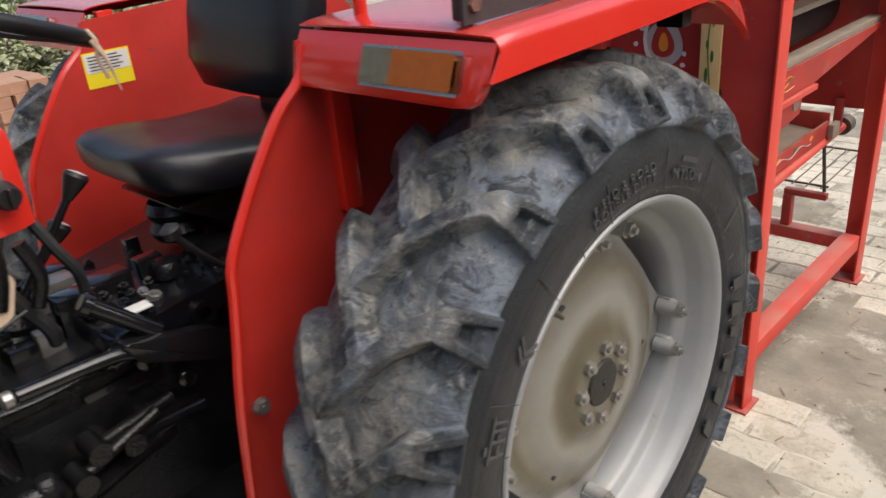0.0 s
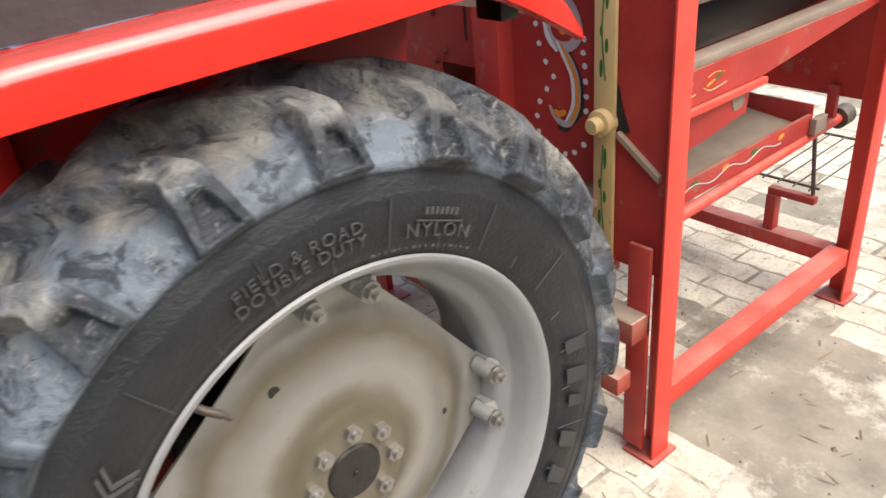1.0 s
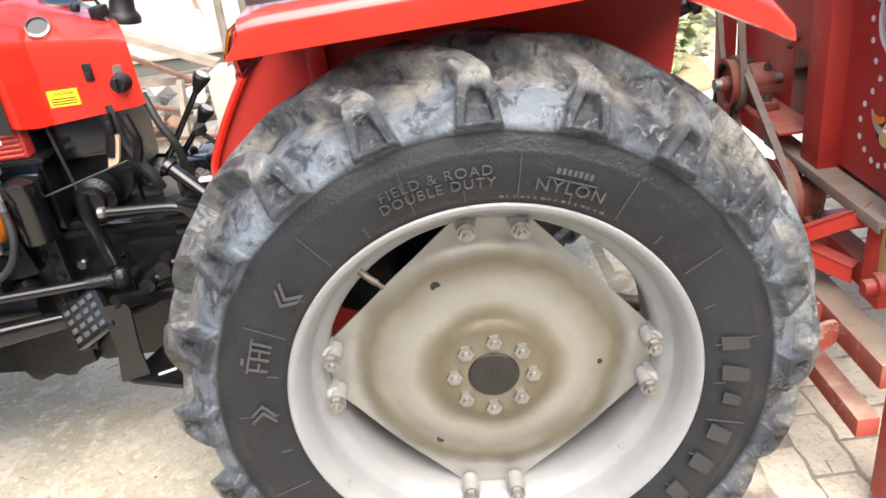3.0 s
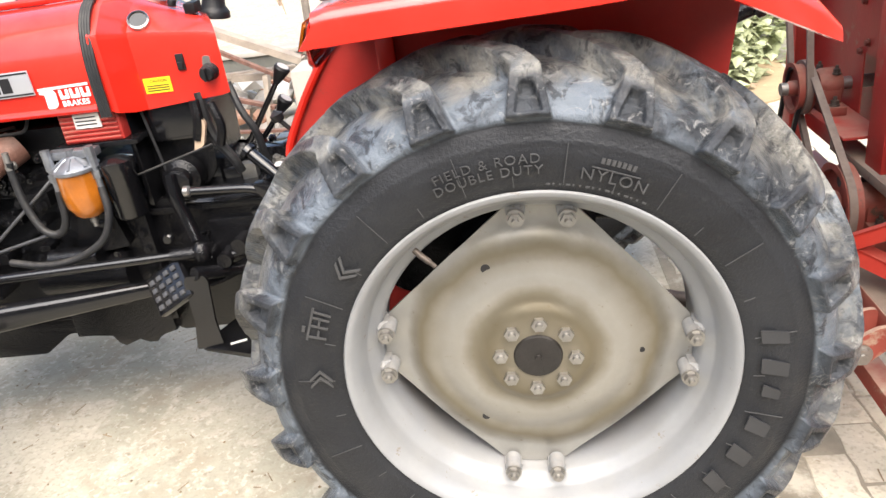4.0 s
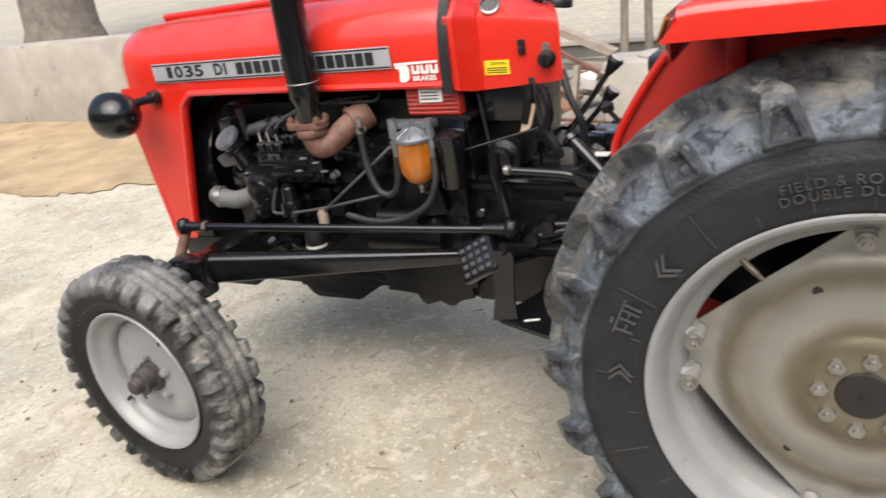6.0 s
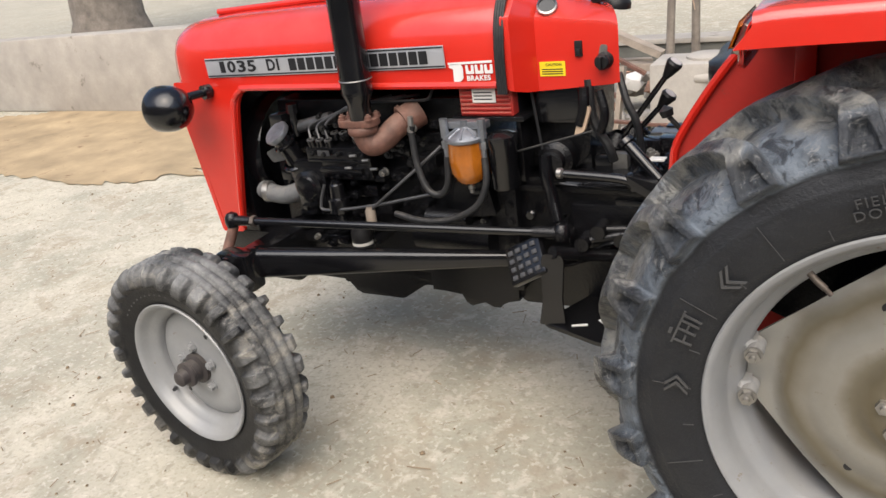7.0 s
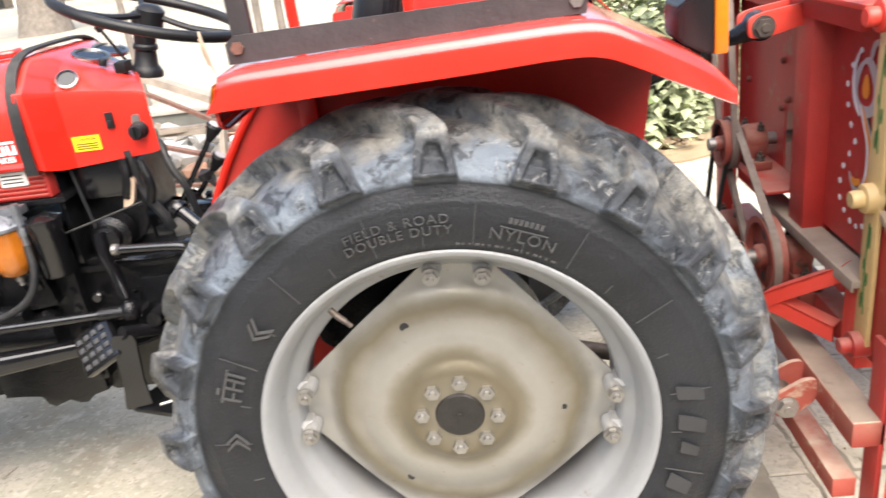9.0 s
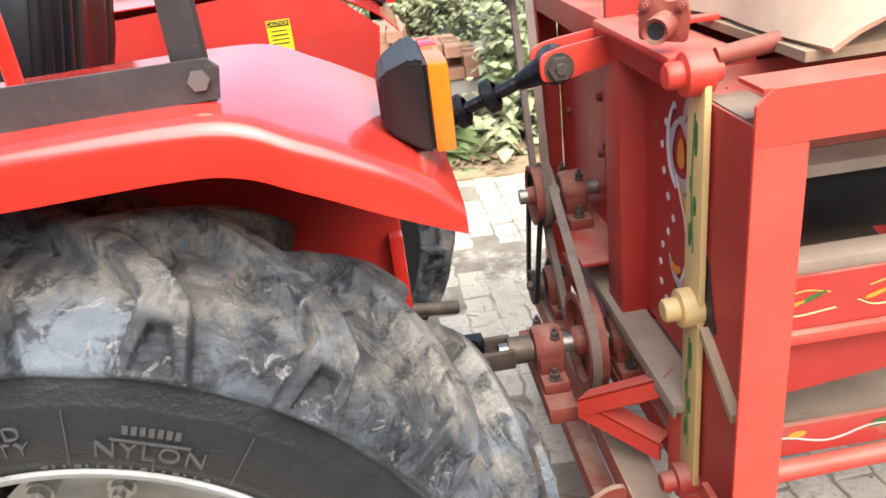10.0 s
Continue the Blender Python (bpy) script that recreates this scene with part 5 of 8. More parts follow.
part("oil_sump", prism(B(), round_poly(sump, 0.012), 0.705, 1.05, bev=0.008), CAST, engine)
for k in range(11):
    part("sump_bolt", nut(B(), (-1.88 + 0.052 * k, 0.700, 0.468), (0, -1, 0), 0.008, 0.008, 0.004), GLOSS, engine)
part("sump_flange", box(B(), (-1.93, 0.692, 0.455), (-1.36, 1.065, 0.466), 0.003), GLOSS, engine)
bell = [(-1.36, 0.90), (-1.36, 0.402), (-1.246, 0.405), (-1.240, 0.372), (-1.220, 0.360), (-1.195, 0.372), (-1.170, 0.388), (-1.145, 0.366), (-1.120, 0.366), (-1.092, 0.397), (-1.05, 0.40), (-1.05, 0.90)]
part("bell_housing", prism(B(), bell, 0.675, 1.085, bev=0.006), CAST, tractor)
gb_pts = [(-1.05, 0.80), (-1.05, 0.395), (-0.75, 0.40), (-0.30, 0.42), (0.17, 0.44), (0.19, 0.86), (-0.10, 0.90), (-0.35, 0.88), (-0.62, 0.83)]
gearbox = part("gearbox", prism(B(), round_poly(gb_pts, 0.02), 0.69, 1.07, bev=0.008), CAST, tractor, "black cast gearbox and rear axle housing")
part("gearbox_side_cover", box(B(), (-0.86, 0.672, 0.60), (-0.66, 0.695, 0.74), 0.008), CAST, gearbox)
part("gearbox_flange", box(B(), (-1.06, 0.655, 0.45), (-1.02, 1.105, 0.82), 0.006), CAST, gearbox)
part("gearbox_rib", box(B(), (-1.02, 0.678, 0.765), (-0.55, 0.695, 0.785), 0.004), CAST, gearbox)
for k in range(4):
    part("cast_bar", box(B(), (-0.90 + 0.034 * k, 0.684, 0.665), (-0.877 + 0.034 * k, 0.692, 0.70), 0.002), CAST, gearbox)
part("axle_tube", lathe(B(), [(0.14, 0.40), (0.13, 0.55), (0.17, 0.70), (0.17, 1.06), (0.13, 1.21), (0.14, 1.36)], (0, 0, 0.61), (0, 1, 0), 24), CAST, tractor)
for k in range(7):
    nb = nut(B(), (-1.04, 0.655, 0.47 + 0.052 * k), (0, -1, 0), 0.010, 0.009, 0.004)
    part("flange_bolt", nb, CAST, gearbox)
part("hydraulic_top_cover", box(B(), (-0.28, 0.72, 0.88), (0.17, 1.04, 0.96), 0.015), CAST, gearbox)

# radiator and fan side
rad = part("radiator", box(B(), (-2.14, 0.66, 0.56), (-2.05, 1.10, 1.06), 0.008), CAST, tractor)
part("fan_shroud", lathe(B(), [(0.21, 0.0), (0.20, 0.05), (0.195, 0.06)], (-2.05, YC, 0.82), (1, 0, 0), 28), BLACK, rad)
part("front_support", prism(B(), round_poly([(-2.20, 0.56), (-2.20, 0.46), (-2.06, 0.378), (-1.90, 0.378), (-1.88, 0.56)], 0.015), 0.66, 1.10, bev=0.006), CAST, tractor)

# cooling hose, oil filler, pump, pipes
part("radiator_hose", tube(B(), [(-1.985, 0.66, 0.728), (-1.92, 0.645, 0.720), (-1.86, 0.64, 0.722), (-1.79, 0.65, 0.748), (-1.72, 0.70, 0.80)], 0.031, 14), GREYHOSE, engine, "dusty grey radiator hose")
part("hose_clip", lathe(B(), [(0.034, -0.012), (0.037, -0.010), (0.037, 0.010), (0.034, 0.012)], (-1.955, 0.652, 0.724), (1, 0.2, 0), 16), STEEL, engine)
fil = B()
tube(fil, [(-1.795, 0.665, 0.775), (-1.785, 0.640, 0.830), (-1.792, 0.618, 0.890), (-1.808, 0.604, 0.938)], (0.038, 0.029), 16)
lathe(fil, [(0.036, 0.0), (0.040, 0.004), (0.040, 0.010), (0.034, 0.014)], (-1.797, 0.613, 0.905), (-0.30, -0.30, 0.8), 20)
lathe(fil, [(0.040, 0.0), (0.046, 0.004), (0.046, 0.010), (0.038, 0.014)], (-1.786, 0.636, 0.835), (-0.05, -0.35, 0.8), 20)
filler = part("oil_filler", fil, GLOSS, engine, "black oil filler neck with a grey cap")
part("filler_cap", lathe(B(), [(0.032, -0.008), (0.043, -0.006), (0.045, 0.004), (0.042, 0.010), (0.034, 0.008), (0.012, 0.010), (0, 0.010)], (-1.813, 0.600, 0.948), (-0.25, -0.62, 0.8), 28), ZINC, filler, "dusty grey filler cap")
part("filler_bracket", prism(B(), round_poly([(-1.872, 0.885), (-1.835, 0.902), (-1.785, 0.885), (-1.80, 0.862), (-1.85, 0.852)], 0.008), 0.592, 0.600, bev=0.002), PIPE, filler)
part("breather", join(tube(B(), [(-1.775, 0.65, 0.93), (-1.772, 0.645, 0.985), (-1.768, 0.645, 1.02)], (0.014, 0.011), 10), rod(B(), (-1.770, 0.645, 1.005), (-1.768, 0.645, 1.035), 0.019, n=8)), GLOSS, engine)
part("rocker_pipe", rod(B(), (-1.765, 0.66, 0.955), (-1.63, 0.66, 0.985), 0.020, n=14), PIPE, engine)
pump = B()
box(pump, (-1.715, 0.605, 0.800), (-1.470, 0.70, 0.905), 0.008)
box(pump, (-1.78, 0.60, 0.70), (-1.655, 0.70, 0.86), 0.014)
box(pump, (-1.705, 0.597, 0.858), (-1.485, 0.61, 0.866), 0.002)
box(pump, (-1.66, 0.590, 0.822), (-1.50, 0.61, 0.842), 0.004)
for k in range(5):
    nut(pump, (-1.695 + 0.05 * k, 0.604, 0.815 + 0.004 * (k % 2)), (0, -1, 0), 0.009, 0.010, 0.006)
    nut(pump, (-1.685 + 0.05 * k, 0.597, 0.885), (0, -1, 0), 0.007, 0.008, 0.005)
lathe(pump, [(0.052, 0.0), (0.053, -0.012), (0.040, -0.018), (0.036, -0.026), (0.014, -0.030), (0, -0.03)], (-1.722, 0.600, 0.775), (0, 1, 0), 22)
pump_ob = part("injection_pump", pump, GLOSS, engine, "black fuel injection pump with steel unions")
part("pump_plate", box(B(), (-1.660, 0.5935, 0.880), (-1.615, 0.597, 0.897)), PIPE, pump_ob)
for row, y, z in ((0, 0.618, 0.905), (1, 0.655, 0.918)):
    for k in range(3 + row):
        x = -1.692 + 0.034 * k
        u_b = rod(B(), (x, y, z), (x, y - 0.004, z + 0.020), 0.014, n=12)
        part("pump_union", u_b, GLOSS, pump_ob)
        part("union_nut", lathe(B(), [(0.007, 0.0), (0.0135, 0.001), (0.0135, 0.006), (0.007, 0.007)], (x, y - 0.004, z + 0.018), (0, -0.2, 1), 12), PIPE, pump_ob)
for x, z in ((-1.52, 0.885), (-1.475, 0.872), (-1.45, 0.845), (-1.545, 0.845)):
    part("pump_screw", rod(B(), (x - 0.012, 0.588, z), (x + 0.012, 0.588, z + 0.002), 0.0045, n=8), STEEL, pump_ob)
rng = random.Random(5)
for k in range(150):
    x, z = rng.uniform(-1.86, -1.12), rng.uniform(0.54, 1.0)
    bb = B()
    y0 = rng.uniform(0.625, 0.685)
    if k % 3:
        nut(bb, (x, y0, z), (0, -1, 0), rng.uniform(0.008, 0.013), rng.uniform(0.010, 0.02), 0.008)
    else:
        s = rng.uniform(0.015, 0.036)
        box(bb, (x - s, y0 - 0.01, z - s * 0.6), (x + s, 0.705, z + s * 0.6), 0.006)
    part("engine_fitting", bb, STEEL if k % 13 == 1 else (GLOSS, BLACK, GLOSS, CAST, GLOSS)[k % 5], engine)
for k in range(3):
    part("injector_pipe", tube(B(), [(-1.692 + 0.034 * k, 0.614, 0.93), (-1.70 + 0.03 * k, 0.63, 0.965), (-1.64 + 0.02 * k, 0.64, 0.990 + 0.004 * k), (-1.54 + 0.01 * k, 0.645, 1.018 + 0.006 * k), (-1.42 + 0.05 * k, 0.70, 1.045)], 0.0042, 6), PIPE, engine)
lift = B()
lathe(lift, [(0.0, 0.055), (0.016, 0.055), (0.018, 0.045), (0.024, 0.04), (0.026, 0.0), (0.036, -0.005), (0.036, -0.05), (0.02, -0.06), (0.02, -0.11)], (-1.615, 0.60, 0.745), (0, 0, 1), 18)
part("lift_pump", lift, GLOSS, engine)
part("fuel_pipe", tube(B(), [(-1.655, 0.59, 0.785), (-1.672, 0.58, 0.73), (-1.655, 0.575, 0.705), (-1.50, 0.575, 0.725), (-1.30, 0.58, 0.768), (-1.20, 0.59, 0.790)], 0.0048, 8), PIPE, engine, "thin steel fuel pipe")
part("fuel_pipe", tube(B(), [(-1.48, 0.575, 0.715), (-1.38, 0.575, 0.79), (-1.29, 0.60, 0.86), (-1.23, 0.63, 0.91)], 0.0048, 8), PIPE, engine)
part("oil_dipstick", tube(B(), [(-1.48, 0.65, 1.036), (-1.30, 0.65, 1.040), (-1.262, 0.65, 1.046), (-1.25, 0.66, 1.07)], 0.0045, 6), HOSE, engine)

# rusty exhaust elbow and black upright pipe
elbow = tube(B(), [(-1.442, 0.556, 0.996), (-1.440, 0.556, 0.962), (-1.424, 0.562, 0.932), (-1.396, 0.585, 0.940), (-1.366, 0.615, 0.968), (-1.338, 0.650, 0.988)], (0.033, 0.036), 18, 5)
ex = part("exhaust_elbow", elbow, RUST, tractor, "rusty cast exhaust elbow")
fl_b = prism(B(), round_poly([(-1.512, 0.522), (-1.390, 0.522), (-1.390, 0.592), (-1.512, 0.592)], 0.026), 0.992, 1.012, "xy", 0.003)
lathe(fl_b, [(0.041, 0.968), (0.045, 0.974), (0.045, 0.986), (0.041, 0.992)], (-1.441, 0.556, 0), (0, 0, 1), 20)
for dx, dy in ((-0.054, -0.018), (0.040, -0.022), (-0.054, 0.022), (0.040, 0.022)):
    nut(fl_b, (-1.441 + dx, 0.556 + dy, 1.012), (0, 0, 1), 0.010, 0.010, 0.008)
part("exhaust_flange", fl_b, RUST, ex)
col_b = rod(B(), (-1.352, 0.634, 0.980), (-1.318, 0.680, 1.000), 0.044, n=18)
for k in range(4):
    a = 2 * math.pi * k / 4 + 0.5
    nut(col_b, (-1.345 + 0.040 * math.cos(a), 0.646, 0.984 + 0.040 * math.sin(a)), (-0.55, -0.75, -0.3), 0.009, 0.010, 0.006)
part("collector", col_b, RUST, ex)
part("pipe_collar", lathe(B(), [(0.034, 0.0), (0.035, 0.05), (0.046, 0.075), (0.048, 0.08)], (-1.440, 0.556, 1.012), (0.01, 0, 1), 20), BLACK, ex)
pipe = rod(B(), (-1.438, 0.556, 1.086), (-1.425, 0.560, 2.05), 0.046, 0.046, 28, cap=False)
ep = part("exhaust_pipe", pipe, BLACK, ex, "glossy black upright exhaust pipe")
part("pipe_wire", lathe(B(), [(0.047, 0), (0.049, 0.002), (0.047, 0.004)], (-1.4375, 0.556, 1.125), (0.01, 0, 1), 24), STEEL, ep)

# red ribbed battery side box with label
bx_ = box(B(), (-1.150, 0.630, 1.000), (-0.990, 0.70, 1.085), 0.004)
rb = part("ribbed_red_box", bx_, RED_OLD, tractor, "small ribbed red box with a paper label")
for k in range(6):
    part("box_rib", box(B(), (-1.146, 0.624, 1.006 + 0.012 * k), (-0.996, 0.632, 1.012 + 0.012 * k), 0.002), RED_OLD, rb)
part("paper_label", box(B(), (-1.105, 0.6210, 1.040), (-1.035, 0.6235, 1.076)), LABEL, rb)
for k in range(3):
    part("print_line", box(B(), (-1.100, 0.6200, 1.048 + 0.009 * k), (-1.045, 0.6206, 1.051 + 0.009 * k)), INK, rb)
part("box_tray", box(B(), (-1.18, 0.625, 0.985), (-0.96, 0.72, 0.999), 0.003), CAST, rb)

# fuel sediment bowl and filters
fx, fy = -1.120, 0.585
head = B()
box(head, (fx - 0.066, fy - 0.006, 0.976), (fx + 0.066, fy + 0.03, 0.998), 0.006)
for k in range(8):
    a = 2 * math.pi * k / 8 + 0.2
    rod(head, (fx + 0.018 * math.cos(a), fy + 0.018 * math.sin(a), 0.980), (fx + 0.054 * math.cos(a), fy + 0.054 * math.sin(a), 0.960), 0.004, n=6)
lathe(head, [(0.050, 0.943), (0.060, 0.948), (0.060, 0.956), (0.052, 0.962), (0.034, 0.974), (0.018, 0.980), (0.012, 0.984), (0.010, 1.002), (0, 1.002)], (fx, fy, 0), (0, 0, 1), 24)
for sx in (-1, 1):
    rod(head, (fx + sx * 0.058, fy - 0.012, 0.955), (fx + sx * 0.058, fy - 0.012, 1.008), 0.012, n=8)
    rod(head, (fx + sx * 0.058, fy - 0.014, 0.880), (fx + sx * 0.058, fy - 0.014, 0.955), 0.008, n=8)
    rod(head, (fx + sx * 0.058, fy - 0.014, 0.925), (fx + sx * 0.058, fy - 0.014, 0.945), 0.012, n=6)
filt = part("fuel_filter_head", head, ZINC, tractor, "fuel filter with metal head and amber bowl")
part("fuel_bowl", lathe(B(), [(0.053, 0.945), (0.055, 0.895), (0.052, 0.858), (0.038, 0.830), (0.016, 0.816), (0, 0.816)], (fx, fy, 0), (0, 0, 1), 28), AMBER, filt, "amber bowl full of diesel fuel")
part("drain_plug", lathe(B(), [(0.010, 0.815), (0.011, 0.804), (0.007, 0.800), (0.007, 0.790), (0, 0.790)], (fx, fy, 0), (0, 0, 1), 10), STEEL, filt)
can = lathe(B(), [(0, 0.800), (0.036, 0.802), (0.042, 0.810), (0.042, 0.925), (0.046, 0.932), (0.046, 0.955), (0.02, 0.965), (0, 0.966)], (-1.022, 0.605, 0), (0, 0, 1), 24)
part("filter_canister", can, BLACK, tractor, "black spin-on filter canister")
part("fuel_hose", tube(B(), [(fx - 0.058, fy - 0.014, 0.90), (fx - 0.065, fy - 0.02, 0.82), (fx - 0.095, fy - 0.02, 0.785), (fx - 0.135, fy - 0.02, 0.80), (fx - 0.165, fy - 0.01, 0.87), (fx - 0.175, fy, 0.955), (fx - 0.170, fy, 0.985)], 0.0100, 10), HOSE, filt, "black rubber fuel hose")
part("fuel_hose", tube(B(), [(fx + 0.058, fy - 0.014, 0.90), (fx + 0.062, fy - 0.03, 0.83), (fx + 0.03, fy - 0.04, 0.765), (fx - 0.06, fy - 0.04, 0.718), (fx - 0.16, fy - 0.035, 0.705), (fx - 0.26, fy - 0.02, 0.715)], 0.0098, 10), HOSE, filt)
part("hose_union", rod(B(), (fx - 0.175, fy, 0.965), (fx - 0.172, fy, 1.01), 0.010, 0.008, 10), STEEL, filt)
part("glass_jar", lathe(B(), [(0, 0.672), (0.016, 0.674), (0.016, 0.715), (0.012, 0.72), (0.012, 0.73)], (-1.482, 0.575, 0), (0, 0, 1), 14), SHEET, engine)
oil = lathe(B(), [(0, 0.545), (0.030, 0.55), (0.036, 0.56), (0.036, 0.62), (0.030, 0.63), (0.026, 0.66)], (-1.565, 0.62, 0), (0, 0, 1), 18)
oilf = part("oil_filter", oil, PLASTIC, engine)
part("oil_filter_label", lathe(B(), [(0.0365, 0.578), (0.0367, 0.588)], (-1.565, 0.62, 0), (0, 0, 1), 18), LABEL, oilf)
part("bay_bracket", prism(B(), round_poly([(-1.24, 0.68), (-1.20, 0.80), (-1.10, 0.80), (-1.08, 0.70)], 0.01), 0.64, 0.70), CAST, engine)
part("starter_motor", rod(B(), (-1.36, 0.66, 0.62), (-1.10, 0.66, 0.62), 0.055, n=20), CAST, engine)
part("starter_solenoid", rod(B(), (-1.30, 0.62, 0.69), (-1.16, 0.62, 0.69), 0.028, n=16), CAST, engine)

# Added black panel: hides bright gaps where the bay should look black
part("firewall", box(B(), (-1.002, 0.665, 0.80), (-0.988, 1.10, 1.078), 0.003), CAST, tractor, "black panel added to close the rear of the bay")
rngG = random.Random(17)
for k in range(46):
    x, y = rngG.uniform(-0.98, -0.36), rngG.uniform(0.70, 0.98)
    z = 0.80 + 0.05 * min(1.0, (x + 0.98) / 0.4) + 0.03
    bb = B()
    if k % 3 == 0:
        s = rngG.uniform(0.015, 0.04)
        box(bb, (x - s, y - s * 0.7, z - 0.06), (x + s, y + s * 0.7, z + rngG.uniform(0.0, 0.03)), 0.004)
    else:
        nut(bb, (x, y, z - 0.012), (rngG.uniform(-0.2, 0.2), -0.2, 1), rngG.uniform(0.008, 0.013), 0.012, 0.008)
    part("gearbox_fitting", bb, BLACK if k % 7 else STEEL, gearbox)
part("side_pad", box(B(), (-0.735, 0.676, 0.715), (-0.585, 0.694, 0.755), 0.004), BLACK, gearbox)
for k, (x0, x1) in enumerate(((-0.93, -0.905), (-0.895, -0.87), (-0.755, -0.73))):
    part("cast_bar", box(B(), (x0, 0.684, 0.690), (x1, 0.693, 0.702), 0.002), BLACK, gearbox)
for k in range(4):
    part("oil_line", tube(B(), [(-0.92 + 0.05 * k, 0.672, 0.80), (-0.80 + 0.04 * k, 0.664, 0.795 + 0.006 * k), (-0.68 + 0.03 * k, 0.662, 0.806), (-0.60, 0.672, 0.815 - 0.008 * k)], 0.0045, 6), GLOSS, gearbox, "thin black oil line")
for x, y, z, r in ((-0.62, 0.668, 0.775, 0.020), (-0.98, 0.668, 0.70, 0.016), (-0.555, 0.672, 0.70, 0.018)):
    part("core_plug", lathe(B(), [(r, 0.0), (r, -0.012), (r * 0.7, -0.016), (0, -0.016)], (x, y, z), (0, 1, 0), 18), BLACK, gearbox)
# lift cover in front of the seat: lever shaft, pivot ring, plate and bolts
part("lift_cover", prism(B(), round_poly([(-0.70, 0.79), (-0.68, 0.848), (-0.56, 0.862), (-0.43, 0.872), (-0.38, 0.83)], 0.02), 0.645, 0.82, bev=0.012), GLOSS, gearbox, "black cast lift cover with bolts")
rngL = random.Random(23)
for k in range(22):
    x, y = rngL.uniform(-0.67, -0.42), rngL.uniform(0.655, 0.80)
    part("cover_bolt", nut(B(), (x, y, 0.842 + 0.09 * (x + 0.67) + 0.006 * rngL.random()), (rngL.uniform(-0.3, 0.1), -0.25, 1), rngL.uniform(0.008, 0.014), 0.012, 0.008), (GLOSS, BLACK, GLOSS, STEEL)[k % 4], gearbox)
part("cover_plate", box(B(), (-0.632, 0.640, 0.880), (-0.592, 0.670, 0.884), 0.001), LABEL, gearbox, "small pale metal plate")
part("lever_shaft", join(rod(B(), (-0.700, 0.66, 0.93), (-0.600, 0.625, 0.838), 0.016, n=16), lathe(B(), [(0.018, 0), (0.024, 0.003), (0.024, 0.016), (0.018, 0.019)], (-0.700, 0.66, 0.93), (0.70, -0.25, -0.66), 16)), BLACK, gearbox)
part("pivot_ring", lathe(B(), [(0.014, -0.006), (0.026, -0.006), (0.026, 0.010), (0.014, 0.010)], (-0.505, 0.640, 0.825), (0, 1, 0), 20), GLOSS, gearbox)
# steering box and bits under the dash
part("steering_box", prism(B(), round_poly([(-0.98, 1.05), (-1.00, 0.82), (-0.88, 0.80), (-0.82, 0.86), (-0.81, 1.05)], 0.03), 0.74, 0.96, bev=0.01), CAST, tractor)
part("steering_shaft_boss", lathe(B(), [(0.055, 0.0), (0.052, -0.04), (0.034, -0.05), (0.034, -0.075), (0.018, -0.08), (0, -0.08)], (-0.905, 0.73, 0.86), (0, 1, 0), 22), CAST, tractor)
part("drop_arm", tube(B(), [(-0.918, 0.655, 0.885), (-0.916, 0.645, 0.83), (-0.902, 0.64, 0.77), (-0.882, 0.622, 0.705)], (0.020, 0.016), 12), GLOSS, tractor, "black cast steering drop arm")
part("dash_loom", tube(B(), [(-0.80, 0.70, 1.08), (-0.79, 0.69, 0.98), (-0.75, 0.69, 0.90), (-0.74, 0.70, 0.86)], 0.013, 8), HOSE, tractor)
part("dash_loom", tube(B(), [(-0.725, 0.72, 1.09), (-0.70, 0.70, 1.02), (-0.675, 0.70, 0.96), (-0.67, 0.72, 0.87)], 0.010, 8), HOSE, tractor)
part("wiring_sleeve", tube(B(), [(-0.80, 0.66, 1.07), (-0.80, 0.655, 1.02), (-0.815, 0.655, 0.97)], 0.014, 8), CAST, tractor)
part("wiring_sleeve", tube(B(), [(-0.76, 0.66, 1.06), (-0.745, 0.655, 1.0), (-0.76, 0.66, 0.95)], 0.012, 8), CAST, tractor)
part("cloth_wrap", prism(B(), round_poly([(-0.812, 1.00), (-0.795, 1.035), (-0.782, 1.01), (-0.80, 0.955), (-0.83, 0.94)], 0.008), 0.648, 0.662), TARP, tractor, "scrap of pale cloth tied to wiring")
part("control_rod", rod(B(), (-1.00, 0.62, 0.90), (-0.78, 0.65, 0.955), 0.0028), HOSE, tractor)
part("thin_rod", rod(B(), (-0.93, 0.69, 0.80), (-0.96, 0.69, 1.05), 0.004), HOSE, tractor)
part("instrument_case", box(B(), (-0.97, 0.70, 0.96), (-0.83, 0.98, 1.075), 0.012), BLACK, tractor)

# brake lever arm over the gearbox
arm = tube(B(), [(-0.845, 0.60, 0.852), (-0.80, 0.60, 0.850), (-0.70, 0.60, 0.845), (-0.66, 0.60, 0.835)], 0.0125, 12, 4)
ar = part("pedal_shaft", arm, BLACK, tractor, "black brake pedal arm")
part("pedal_link", prism(B(), round_poly([(-0.68, 0.862), (-0.66, 0.82), (-0.50, 0.745), (-0.46, 0.72), (-0.46, 0.775), (-0.52, 0.82)], 0.012), 0.585, 0.615, bev=0.004), BLACK, ar)
part("shaft_end", lathe(B(), [(0.008, 0), (0.0145, 0.004), (0.0145, 0.016), (0.009, 0.020)], (-0.868, 0.60, 0.853), (1, 0, 0), 14), STEEL, ar)

